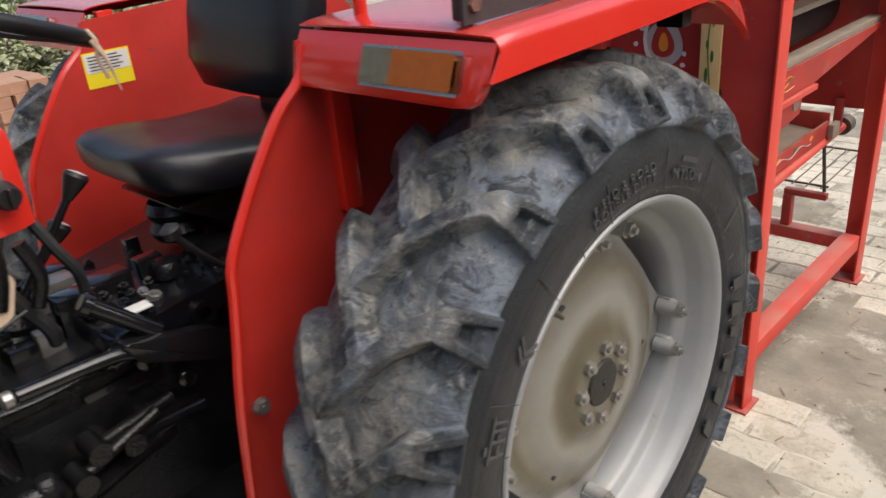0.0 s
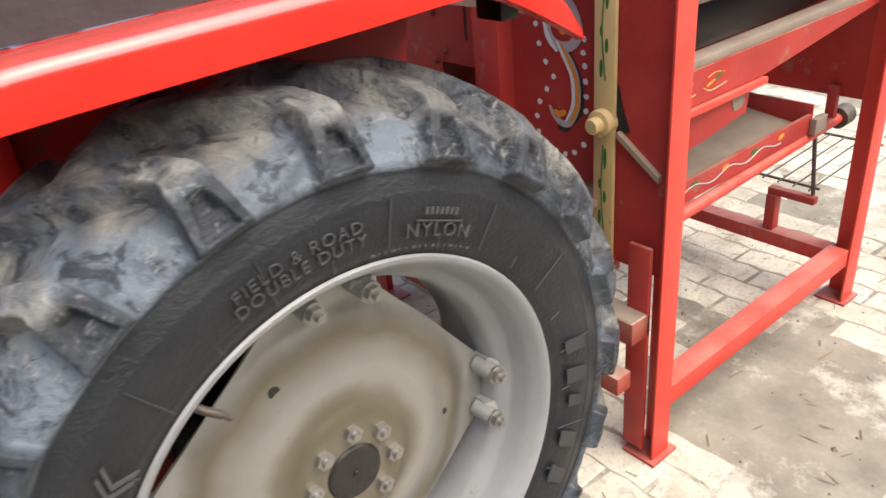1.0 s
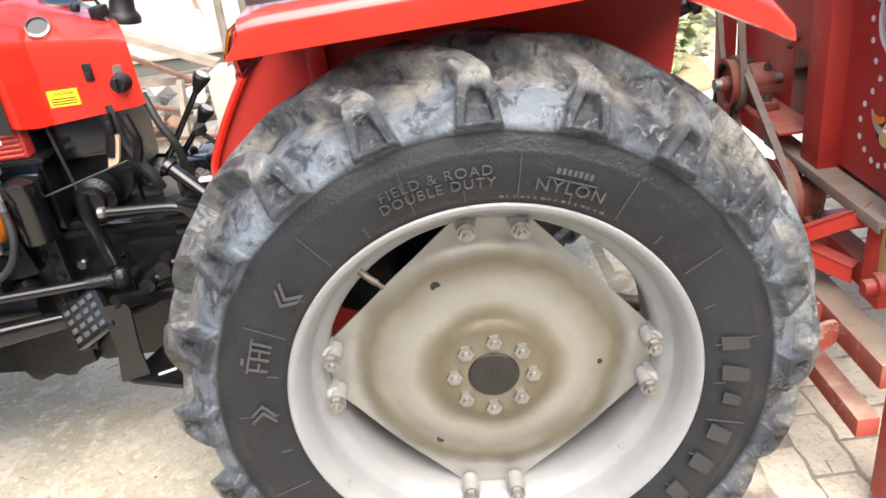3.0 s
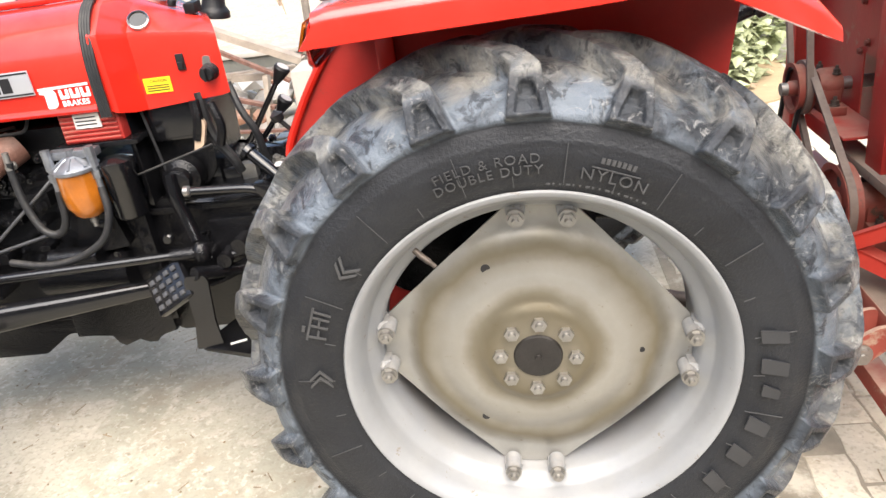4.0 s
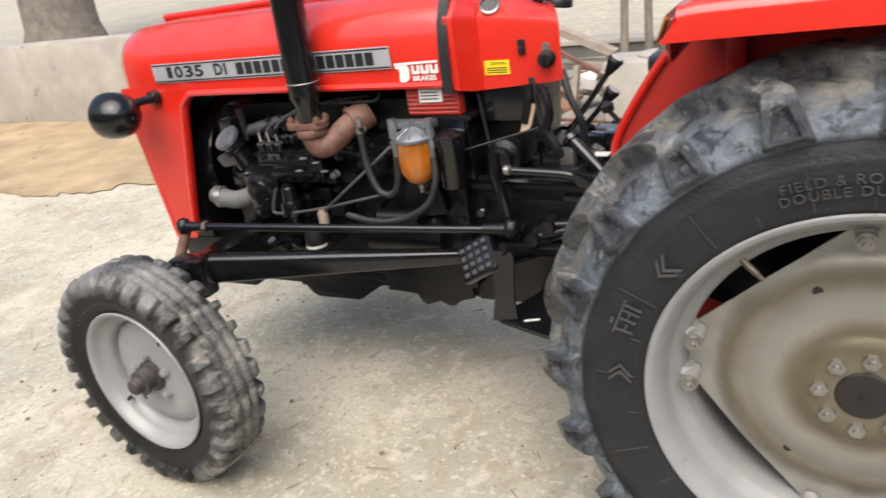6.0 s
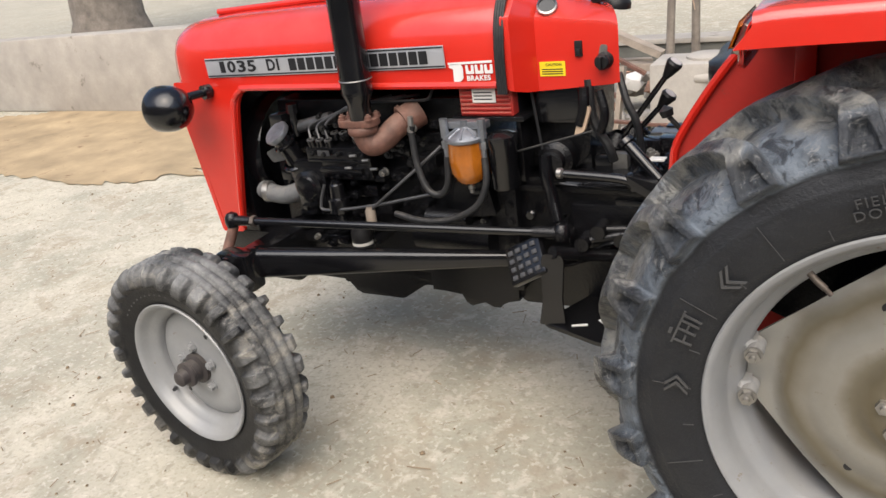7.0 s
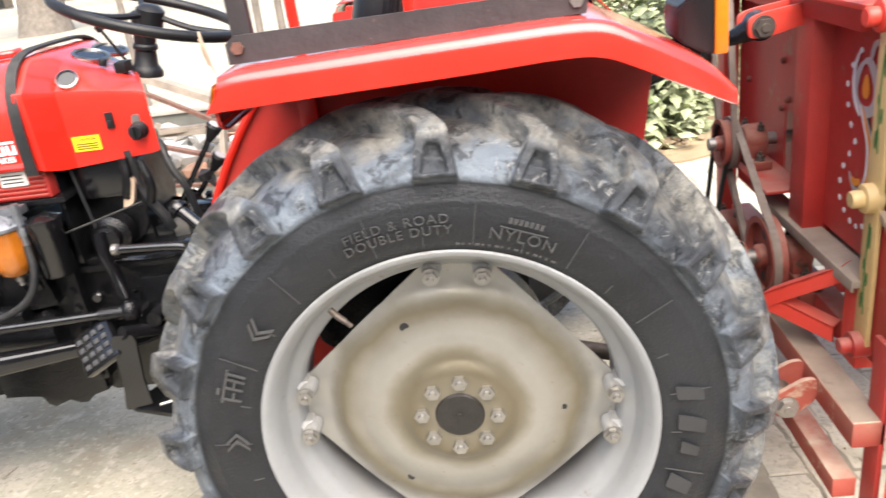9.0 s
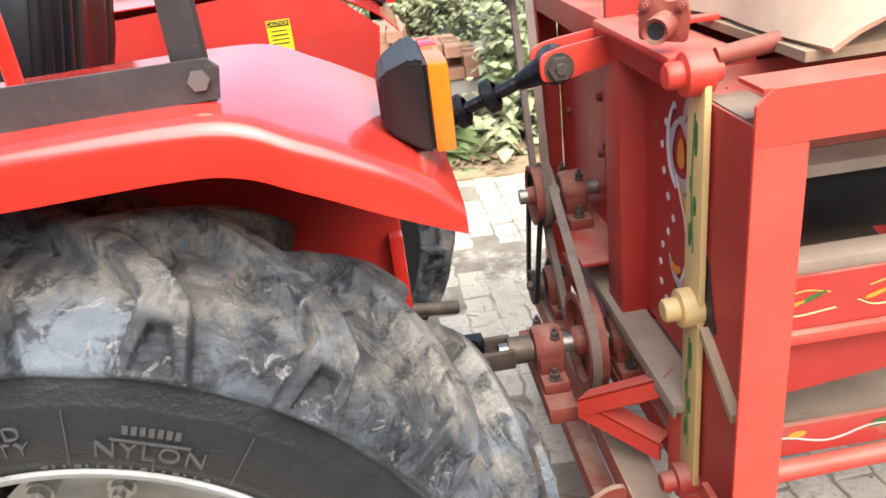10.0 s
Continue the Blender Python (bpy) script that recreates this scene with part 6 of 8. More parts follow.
# gear levers
for (x0, y0), (x1, y1, z1), col in (((-0.790, 0.82), (-0.620, 0.80, 1.066), 0), ((-0.765, 0.875), (-0.652, 0.865, 0.968), 1)):
    boot = B()
    prof = [(0.045, 0.0), (0.046, 0.02), (0.038, 0.03), (0.043, 0.045), (0.034, 0.06), (0.038, 0.075), (0.028, 0.095), (0.014, 0.11)]
    lathe(boot, prof, (x0, y0, 0.80), (0.28, -0.05, 1), 18)
    gl = part("gear_lever", rod(B(), (x0 + 0.02, y0, 0.865), (x1, y1, z1), 0.0085, 0.0075, 12), BLACK, tractor, "black gear lever with round knob")
    part("lever_boot", boot, CAST, gl, "ribbed rubber lever boot")
    ax = Vector((x1 - x0, y1 - y0, z1 - 0.82)).normalized()
    part("lever_knob", lathe(B(), [(0.009, -0.010), (0.012, 0.0), (0.019, 0.022), (0.022, 0.034), (0.019, 0.040), (0, 0.042)], (x1, y1, z1), ax, 20), PLASTIC, gl)
    part("knob_top", lathe(B(), [(0.016, 0.0412), (0, 0.044)], (x1, y1, z1), ax, 16), PINKISH, gl)
part("breather_cap", lathe(B(), [(0.03, 0), (0.03, 0.02), (0.024, 0.03), (0, 0.034)], (-0.50, 0.76, 0.87), (0, 0, 1), 18), CAST, tractor)

# drag link and its ends
jA, jB = Vector((-1.945, 0.445, 0.700)), Vector((-0.855, 0.575, 0.690))
dl = part("drag_link", rod(B(), jA, jB, 0.0125, 0.0125, 14), BLACK, tractor, "long black steering drag link")
lk = (jB - jA).normalized()
for p, q, r0, r1 in ((jA, jA + lk * 0.075, 0.018, 0.016), (jB, jB - lk * 0.08, 0.020, 0.017)):
    bj = part("ball_joint", lathe(B(), [(0, -0.026), (0.018, -0.022), (0.024, -0.006), (0.024, 0.010), (0.016, 0.024), (0, 0.030)], p, (0, 0.2, 1), 16), CAST, dl)
    part("joint_neck", rod(B(), p, q, r0, r1, 12), CAST, bj)
part("lock_nut", nut(B(), jA + lk * 0.075, lk, 0.019, 0.014, 0.0, False), IRON, dl)
part("steering_arm", tube(B(), [(-1.945, 0.445, 0.68), (-1.955, 0.42, 0.63), (-1.965, 0.38, 0.575), (-1.96, 0.31, 0.555), (-1.93, 0.26, 0.57)], (0.017, 0.020), 10), RUST, dl, "rusty forged steering arm")

# tapered radius rod from the front axle back to the gearbox
p0, p1 = Vector((-1.845, 0.405, 0.578)), Vector((-0.98, 0.60, 0.592))
b = B()
dirn = (p1 - p0).normalized()
side = Vector((dirn.y, -dirn.x, 0))
rings = []
for t, h, wd in ((0.0, 0.052, 0.030), (0.03, 0.050, 0.032), (0.5, 0.036, 0.026), (0.97, 0.021, 0.020), (1.0, 0.018, 0.018)):
    c = p0 + (p1 - p0) * t
    ring = []
    for k in range(16):
        a = 2 * math.pi * k / 16
        ca, sa = math.cos(a), math.sin(a)
        ring.append(c + side * wd * math.copysign(abs(ca) ** 0.6, ca) + Vector((0, 0, h * math.copysign(abs(sa) ** 0.6, sa))))
    rings.append(ring)
loft(b, rings, closed=True, caps=True)
rr_ = part("radius_rod", b, BLACK, tractor, "black tapered radius rod of the front axle")
part("rod_seam", lathe(B(), [(0.050, -0.004), (0.056, 0.0), (0.050, 0.004)], p0 + dirn * 0.02, dirn, 18), BLACK, rr_)
part("rod_joint", lathe(B(), [(0, -0.03), (0.030, -0.022), (0.036, 0), (0.030, 0.022), (0, 0.03)], p1 + Vector((0.02, 0.0, 0)), (0, 1, 0), 18), CAST, rr_)
part("rod_bracket", prism(B(), round_poly([(-1.02, 0.56), (-0.92, 0.54), (-0.84, 0.60), (-0.85, 0.67), (-0.94, 0.66)], 0.015), 0.61, 0.70, bev=0.006), CAST, rr_)
# front axle beam and knuckle
axle = B()
box(axle, (-1.93, 0.36, 0.515), (-1.83, 1.40, 0.605), 0.012)
fa = part("front_axle", axle, BLACK, tractor, "black front axle beam")
kn = B()
box(kn, (-1.945, 0.335, 0.500), (-1.815, 0.405, 0.630), 0.014)
for dz in (-0.04, 0.045):
    nut(kn, (-1.88, 0.335, 0.565 + dz), (0, -1, 0), 0.020, 0.018, 0.008)
part("axle_bracket", kn, BLACK, fa)
kp = B()
rod(kp, (-1.905, 0.265, 0.30), (-1.905, 0.265, 0.60), 0.034, 0.032, 18)
rod(kp, (-1.905, 0.265, 0.60), (-1.905, 0.265, 0.625), 0.042, 0.038, 18)
box(kp, (-1.94, 0.27, 0.505), (-1.86, 0.36, 0.585), 0.012)
part("king_pin_housing", kp, BLACK, fa)
kp2 = B()
rod(kp2, (-1.905, 2 * YC - 0.265, 0.30), (-1.905, 2 * YC - 0.265, 0.61), 0.034, 0.032, 18)
box(kp2, (-1.94, 2 * YC - 0.37, 0.505), (-1.86, 2 * YC - 0.27, 0.585), 0.012)
part("king_pin_housing", kp2, BLACK, fa)
# pedal pad and foot plate
pm = Matrix.Translation((-0.948, 0.54, 0.612)) @ Matrix.Scale(0.98, 4) @ Matrix.Rotation(radians(-30), 4, "Y") @ Matrix.Rotation(radians(-36), 4, "X")
pad = part("pedal_pad", box(B(), (-0.062, -0.014, -0.058), (0.062, 0.012, 0.058), 0.006, pm), BLACK, tractor, "black studded pedal pad")
for i in range(4):
    for j in range(4):
        part("pad_stud", box(B(), (-0.050 + 0.027 * i, -0.019, -0.046 + 0.025 * j), (-0.034 + 0.027 * i, -0.012, -0.032 + 0.025 * j), 0.002, pm), PIPE, pad)
part("pedal_arm", tube(B(), [(-0.915, 0.53, 0.615), (-0.86, 0.58, 0.60), (-0.78, 0.64, 0.61), (-0.72, 0.69, 0.63)], 0.017, 10), BLACK, pad)
hang = prism(B(), round_poly([(-0.893, 0.640), (-0.885, 0.655), (-0.835, 0.655), (-0.828, 0.640), (-0.840, 0.52), (-0.835, 0.438), (-0.912, 0.436), (-0.896, 0.52)], 0.008), 0.505, 0.514)
step = part("foot_step", hang, BLACK, tractor, "black hanging foot step with chipped paint")
part("step_plate", prism(B(), round_poly([(-0.908, 0.512), (-0.82, 0.72), (-0.44, 0.80), (-0.46, 0.43), (-0.726, 0.447)], 0.02), 0.428, 0.440, "xy", 0.003), BLACK, step)
for x, y, a in ((-0.80, 0.52, 0.4), (-0.74, 0.55, -0.7), (-0.70, 0.53, 0.3)):
    part("paint_chip", box(B(), (-0.022, -0.005, 0.4395), (0.022, 0.005, 0.4412), 0, Matrix.Translation((x, y, 0)) @ Matrix.Rotation(a, 4, "Z")), LABEL, step)
part("step_bracket", tube(B(), [(-0.86, 0.51, 0.66), (-0.80, 0.60, 0.62), (-0.70, 0.66, 0.60), (-0.60, 0.69, 0.60)], 0.018, 10), CAST, step)
for k, (x, y, z) in enumerate(((-0.80, 0.60, 0.66), (-0.76, 0.62, 0.69), (-0.70, 0.63, 0.665))):
    part("linkage_clevis", join(rod(B(), (x, y - 0.03, z), (x, y + 0.03, z), 0.020, n=14), rod(B(), (x, y, z), (x + 0.16, y + 0.03, z + 0.03 - 0.03 * k), 0.012, n=12)), CAST, tractor)

# head lamp
hl = lathe(B(), [(0, 0.074), (0.022, 0.071), (0.046, 0.058), (0.064, 0.036), (0.073, 0.008), (0.075, -0.022), (0.074, -0.044), (0.068, -0.056), (0.060, -0.062), (0, -0.066)], (-2.125, 0.475, 1.064), (1, 0, 0.02), 32)
hlo = part("head_lamp", hl, GLOSS, tractor, "glossy black round head lamp")
part("lamp_stalk", join(rod(B(), (-2.12, 0.50, 1.085), (-2.075, 0.61, 1.088), 0.014, n=12), rod(B(), (-2.082, 0.585, 1.088), (-2.075, 0.611, 1.088), 0.024, n=14)), BLACK, hlo)


# front wheels
def front_tyre_mesh():
    nt, ns = 720, 80
    half = [(0.222, 0.030), (0.235, 0.018), (0.255, 0.010), (0.28, 0.003), (0.307, 0.001), (0.332, 0.009), (0.345, 0.034), (0.350, 0.080)]
    prof = [(p[0], p[1]) for p in spline([(r, y, 0) for r, y in half], 4)]
    prof += [(r, 0.16 - y) for r, y in prof[-2::-1]]
    s = arc_len(prof)
    mid = s[-1] / 2
    u = np.linspace(0, s[-1], ns)
    pr, py = np.interp(u, s, [p[0] for p in prof]), np.interp(u, s, [p[1] for p in prof])
    dr, dy = np.gradient(pr, u), np.gradient(py, u)
    ln = np.hypot(dr, dy)
    nr, ny = dy / ln, -dr / ln
    th = np.linspace(0, 2 * np.pi, nt, endpoint=False)
    T, U = np.meshgrid(th, u, indexing="ij")
    S = np.abs(U - mid)
    R = np.broadcast_to(pr, T.shape)
    H = 0.014 * smooth01((0.0125 - S) / 0.004 + 0.5)
    H = np.maximum(H, 0.015 * smooth01((0.012 - np.abs(S - 0.035)) / 0.004 + 0.5))
    off = np.where(U < mid, 0.0, 0.5)
    rel = T / (2 * np.pi / 30) - off
    d = (rel - np.round(rel)) * (2 * np.pi / 30) * R
    blk = smooth01((0.017 + 0.006 * np.sin(7 * T) - np.abs(d)) / 0.007 + 0.5) * smooth01((S - 0.045) / 0.006) * smooth01((0.112 - S) / 0.008)
    H = np.maximum(H, blk * (0.021 - 0.003 * smooth01((S - 0.075) / 0.025)))
    H = H + smooth01((R - 0.31) / 0.02) * (0.0005 * np.sin(41 * T + 70 * U + 2 * np.sin(9 * T)) + 0.0004 * np.sin(87 * T - 50 * U))
    rr, yy = R + H * nr, np.broadcast_to(py, T.shape) + H * ny
    X, Z = rr * np.cos(T), rr * np.sin(T)
    Z = np.maximum(Z, -0.359)
    co = np.stack([X, yy - 0.08, Z], -1).reshape(-1, 3)
    i, j = np.meshgrid(np.arange(nt), np.arange(ns - 1), indexing="ij")
    i2 = (i + 1) % nt
    f = np.stack([i * ns + j, i2 * ns + j, i2 * ns + j + 1, i * ns + j + 1], -1).reshape(-1, 4)
    me = bpy.data.meshes.new("tyre")
    me.vertices.add(len(co))
    me.vertices.foreach_set("co", co.ravel())
    me.loops.add(f.size)
    me.loops.foreach_set("vertex_index", f.ravel().astype(np.int32))
    me.polygons.add(len(f))
    me.polygons.foreach_set("loop_start", np.arange(0, f.size, 4, dtype=np.int32))
    me.update(calc_edges=True)
    me.shade_smooth()
    me.materials.append(RUBBER_F)
    return me


FTYRE = front_tyre_mesh()


def front_wheel(centre, steer, mirror):
    m = Matrix.Translation(centre) @ Matrix.Rotation(radians(steer), 4, "Z") @ (Matrix.Diagonal((1, -1, 1, 1)) if mirror else Matrix.Identity(4))
    w = new("front_wheel")
    w.empty_display_size = 0.1
    w.parent = tractor
    w.matrix_parent_inverse = world_of(tractor).inverted()
    w.matrix_basis = Matrix.Translation(centre)
    child("tyre", FTYRE, w, m, "dusty ribbed front tyre with worn blocks")

    def put(name, bm, material, label="", smooth=38.0):
        bmesh.ops.transform(bm, matrix=m, verts=bm.verts[:])
        return part(name, bm, material, w, label, smooth)

    rim = [(0.228, -0.052), (0.232, -0.062), (0.236, -0.068), (0.233, -0.072), (0.226, -0.070), (0.218, -0.060), (0.212, -0.045), (0.204, -0.036), (0.188, -0.028), (0.182, -0.012), (0.182, 0.04), (0.212, 0.06), (0.234, 0.072)]
    put("rim", lathe(B(), rim, n=64), SILVER, "grey-silver front rim", 50)
    disc = [(0.186, 0.006), (0.172, -0.006), (0.150, -0.016), (0.120, -0.020), (0.095, -0.016), (0.080, -0.022), (0.040, -0.022), (0.038, -0.004)]
    put("wheel_disc", lathe(B(), disc, n=48), SILVER, "silver dished wheel disc", 50)
    for k in range(5):
        a = radians(72 * k + 20)
        put("wheel_nut", nut(B(), (0.070 * math.cos(a), -0.022, 0.070 * math.sin(a)), (0, -1, 0), 0.013, 0.013, 0.006), SILVER)
    hub = [(0.050, -0.020), (0.050, -0.034), (0.036, -0.040), (0.034, -0.060), (0.040, -0.064), (0.040, -0.074), (0.026, -0.078), (0.024, -0.100), (0.016, -0.106), (0, -0.106)]
    put("hub", lathe(B(), hub, n=24), FLATBAR, "greasy iron hub and grease cap")
    put("spindle", rod(B(), (0, 0.0, 0), (0, 0.13, 0), 0.030), CAST)
    put("valve", rod(B(), (-0.150, -0.03, -0.110), (-0.120, -0.055, -0.095), 0.006), INK)
    # Flat black discs in place of open vents, dark by colour alone
    for k in range(2):
        a = radians(60 + 170 * k)
        put("vent_hole", lathe(B(), [(0.008, -0.0195), (0, -0.0195)], (0.135 * math.cos(a), 0, 0.135 * math.sin(a)), (0, 1, 0), 12), INK)
    b = B()
    for k in range(11):
        bx = B()
        box(bx, (-0.012 + 0.002 * (k % 3), -0.008, -0.001), (-0.002, 0.008, 0.0015))
        for v in bx.verts:
            a, rr = radians(140 - 5.5 * k) - v.co.x / 0.275, 0.275 + v.co.y
            v.co = Vector((rr * math.cos(a), -0.0735 - v.co.z, rr * math.sin(a)))
        join(b, bx)
    put("raised_marks", b, MARK, smooth=0)
    return w


front_wheel(Vector((-1.872, 0.128, 0.360)), -5, False)
front_wheel(Vector((-1.905, 2 * YC - 0.128, 0.360)), -5, True)

# ---- seat ----
sb = B()
rings = []
for x, half, z0, z1 in ((-0.515, 0.09, 1.085, 1.105), (-0.505, 0.145, 1.045, 1.118), (-0.465, 0.190, 1.015, 1.128), (-0.385, 0.208, 0.998, 1.120), (-0.28, 0.212, 0.99, 1.105), (-0.16, 0.207, 0.99, 1.105), (-0.10, 0.195, 0.995, 1.115), (-0.07, 0.155, 1.02, 1.09)):
    ring = []
    for k in range(24):
        a = 2 * math.pi * k / 24
        ca, sa = math.cos(a), math.sin(a)
        dip = 0.018 * (1 - abs(ca)) if sa > 0 else 0
        ring.append((x, YC + half * math.copysign(abs(ca) ** 0.6, ca), (z0 + z1) / 2 + (z1 - z0) / 2 * math.copysign(abs(sa) ** 0.6, sa) - dip))
    rings.append(ring)
loft(sb, rings, closed=True, caps=True)
seat = part("seat_cushion", sb, VINYL, tractor, "black vinyl tractor seat", 60)
bk = B()
rings = []
for z, half, x0, th in ((1.135, 0.11, -0.155, 0.02), (1.15, 0.170, -0.165, 0.04), (1.21, 0.205, -0.16, 0.055), (1.30, 0.214, -0.135, 0.06), (1.42, 0.205, -0.105, 0.058), (1.49, 0.18, -0.09, 0.05), (1.53, 0.13, -0.08, 0.035), (1.54, 0.07, -0.078, 0.02)):
    ring = []
    for k in range(128):
        a = 2 * math.pi * k / 128
        ca, sa = math.cos(a), math.sin(a)
        pleat = 0.013 * abs(math.sin(13 * a)) * (1 if ca > 0 else 0) * min(1, half / 0.2)
        ring.append((x0 + (th + pleat) * math.copysign(abs(ca) ** 0.7, ca), YC + half * math.copysign(abs(sa) ** 0.55, sa), z))
    rings.append(ring)
loft(bk, rings, closed=True, caps=True)
part("backrest", bk, VINYL, seat, "black gathered vinyl backrest cover", 60)
part("backrest_post", box(B(), (-0.12, YC - 0.05, 0.98), (-0.08, YC + 0.05, 1.20), 0.006), CAST, seat)
part("seat_bracket", prism(B(), round_poly([(-0.46, 0.99), (-0.30, 0.90), (-0.05, 0.90), (-0.02, 1.0)], 0.02), YC - 0.12, YC + 0.12, bev=0.008), CAST, seat)
part("seat_spring", lathe(B(), [(0.05, 0), (0.06, 0.02), (0.05, 0.04), (0.06, 0.06), (0.05, 0.08)], (-0.40, YC, 0.89), (0, 0, 1), 18), CAST, seat)
for k in range(3):
    part("hydraulic_lever", join(tube(B(), [(-0.42 + 0.03 * k, 0.585, 0.88), (-0.50 + 0.02 * k, 0.57, 0.95), (-0.56 + 0.02 * k, 0.56, 1.02)], 0.006, 8), lathe(B(), [(0, -0.014), (0.014, -0.010), (0.017, 0.006), (0, 0.018)], (-0.565 + 0.02 * k, 0.56, 1.03), (-0.3, 0, 1), 14)), PLASTIC, tractor) if k < 1 else None
tool = box(B(), (0.02, 0.66, 0.985), (0.22, 0.90, 1.05), 0.01)
part("tool_tray", tool, BLACK, tractor)
part("tray_stand", box(B(), (0.05, 0.72, 0.94), (0.18, 0.86, 0.99), 0.004), CAST, tractor)
for k in range(5):
    x, y = 0.04 + 0.035 * k, 0.70 + 0.03 * (k % 3)
    part("tool_piece", rod(B(), (x, y, 1.05), (x + 0.03, y + 0.03, 1.12 + 0.02 * (k % 2)), 0.010, n=8), (IRON, RUST, STEEL)[k % 3], tractor)

# lower links and top link
for y in (0.50, 1.26):
    part("lower_link", rod(B(), (0.12, y + (0.08 if y < YC else -0.08), 0.50), (0.74 if y < YC else 0.58, y - (0.06 if y < YC else -0.03), 0.40), 0.020, n=12), IRON, tractor)
tl = tube(B(), [(0.30, 0.86, 1.00), (0.45, 0.83, 1.05), (0.60, 0.795, 1.11)], 0.023, 14, 3)
tlo = part("top_link", tl, CAST, tractor, "black threaded top link with locking collars")
part("link_screw", rod(B(), (0.58, 0.80, 1.10), (0.72, 0.76, 1.163), 0.013, n=14), CAST, tlo)
dl_ = Vector((0.14, -0.04, 0.063)).normalized()
for t in (0.60, 0.665):
    p = Vector((0.60, 0.795, 1.11)) + dl_ * (t - 0.60)
    part("lock_collar", lathe(B(), [(0.028, -0.012), (0.034, -0.008), (0.034, 0.008), (0.024, 0.014)], p, dl_, 18), CAST, tlo)
eye = B()
rod(eye, (0.71, 0.762, 1.158), (0.765, 0.745, 1.183), 0.016, 0.030, 14)
rod(eye, (0.776, 0.720, 1.188), (0.776, 0.765, 1.188), 0.034, n=20)
part("link_eye", eye, CAST, tlo)

# ---- machine behind the tractor ----
mach = thing("threshing_machine", "red painted mounted farm machine with belts, pulleys and folk-art flowers", "farm machine", (1.4, 0.75, 0))
Y0, Y1, X0, X1, ZT = 0.150, 1.36, 0.864, 1.955, 1.262


def angle_post(x, y, sx, sy, z0, z1, w=0.068, t=0.006):
    """An angle-iron post; sx, sy: the ways its two flanges point."""
    b = B()
    box(b, *(sorted_box((x, y, z0), (x + sx * w, y + sy * t, z1))), 0.0015)
    box(b, *(sorted_box((x, y + sy * t, z0), (x + sx * t, y + sy * w, z1))), 0.0015)
    return b


def sorted_box(a, c):
    return tuple(min(p, q) for p, q in zip(a, c)), tuple(max(p, q) for p, q in zip(a, c))


# Near-side posts take the brighter red, far-side posts the darker one
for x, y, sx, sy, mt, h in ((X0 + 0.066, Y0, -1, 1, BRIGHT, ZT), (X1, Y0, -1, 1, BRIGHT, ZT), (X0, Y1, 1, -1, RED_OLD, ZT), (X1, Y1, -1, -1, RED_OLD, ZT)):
    part("frame_post", angle_post(x, y, sx, sy, 0.006, h - 0.068, 0.066 if x < 1 else 0.075), mt, mach, "red angle-iron post")
for x, y in ((X0 + 0.035, Y0 + 0.035), (X1 - 0.035, Y0 + 0.035), (X0 + 0.035, Y1 - 0.035), (X1 - 0.035, Y1 - 0.035)):
    part("foot_plate", box(B(), (x - 0.05, y - 0.05, 0.0), (x + 0.05, y + 0.05, 0.008), 0.002), RED_OLD, mach)
# top rails with a clipped corner
rail = prism(B(), [(X0, ZT - 0.068), (X0, ZT - 0.018), (X0 + 0.020, ZT), (X1, ZT), (X1, ZT - 0.066), (X0 + 0.070, ZT - 0.066)], Y0, Y0 + 0.006)
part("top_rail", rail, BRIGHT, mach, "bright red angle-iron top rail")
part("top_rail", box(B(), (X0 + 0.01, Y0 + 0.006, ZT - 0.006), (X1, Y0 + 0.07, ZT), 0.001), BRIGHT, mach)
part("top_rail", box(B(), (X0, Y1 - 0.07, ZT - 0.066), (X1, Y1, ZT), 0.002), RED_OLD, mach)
for x in (X0, X1 - 0.065):
    part("cross_rail", box(B(), (x, 0.42 if x == X0 else Y0 + 0.072, ZT - 0.060), (x + 0.065, Y1 - 0.072, ZT - 0.006), 0.002), RED_OLD, mach)
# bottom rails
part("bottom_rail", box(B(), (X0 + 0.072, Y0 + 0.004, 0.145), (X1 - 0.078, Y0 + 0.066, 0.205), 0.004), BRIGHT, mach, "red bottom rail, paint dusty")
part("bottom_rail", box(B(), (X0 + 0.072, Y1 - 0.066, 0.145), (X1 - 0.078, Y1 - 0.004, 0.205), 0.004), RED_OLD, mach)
part("rear_cross_bar", box(B(), (X1 - 0.066, Y0 + 0.072, 0.125), (X1 - 0.004, Y1 - 0.072, 0.175), 0.003), RED_OLD, mach)
part("post_stub", box(B(), (X0 - 0.008, Y0 + 0.03, 0.03), (X0 + 0.004, Y0 + 0.09, 0.62), 0.003), RED_OLD, mach)
# rack standing on the rear cross bar
part("rack_stub", box(B(), (X1 - 0.055, 0.425, 0.175), (X1 - 0.015, 0.46, 0.305), 0.003), RED_OLD, mach)
part("rack_arm", box(B(), (X1 - 0.05, 0.30, 0.305), (X1 - 0.02, 0.46, 0.330), 0.003), RED_OLD, mach)
for k in range(6):
    rack = B()
    rod(rack, (X1 - 0.03 + 0.002 * k, 0.33 + 0.055 * k, 0.345), (X1 + 0.45, 0.33 + 0.055 * k, 0.36), 0.003, n=6)
    part("rack_wire", rack, IRON, mach)
part("rack_rail", rod(B(), (X1, 0.31, 0.345), (X1, 0.62, 0.345), 0.005, n=8), IRON, mach)
part("rack_rail", rod(B(), (X1 + 0.45, 0.31, 0.36), (X1 + 0.45, 0.62, 0.36), 0.005, n=8), IRON, mach)
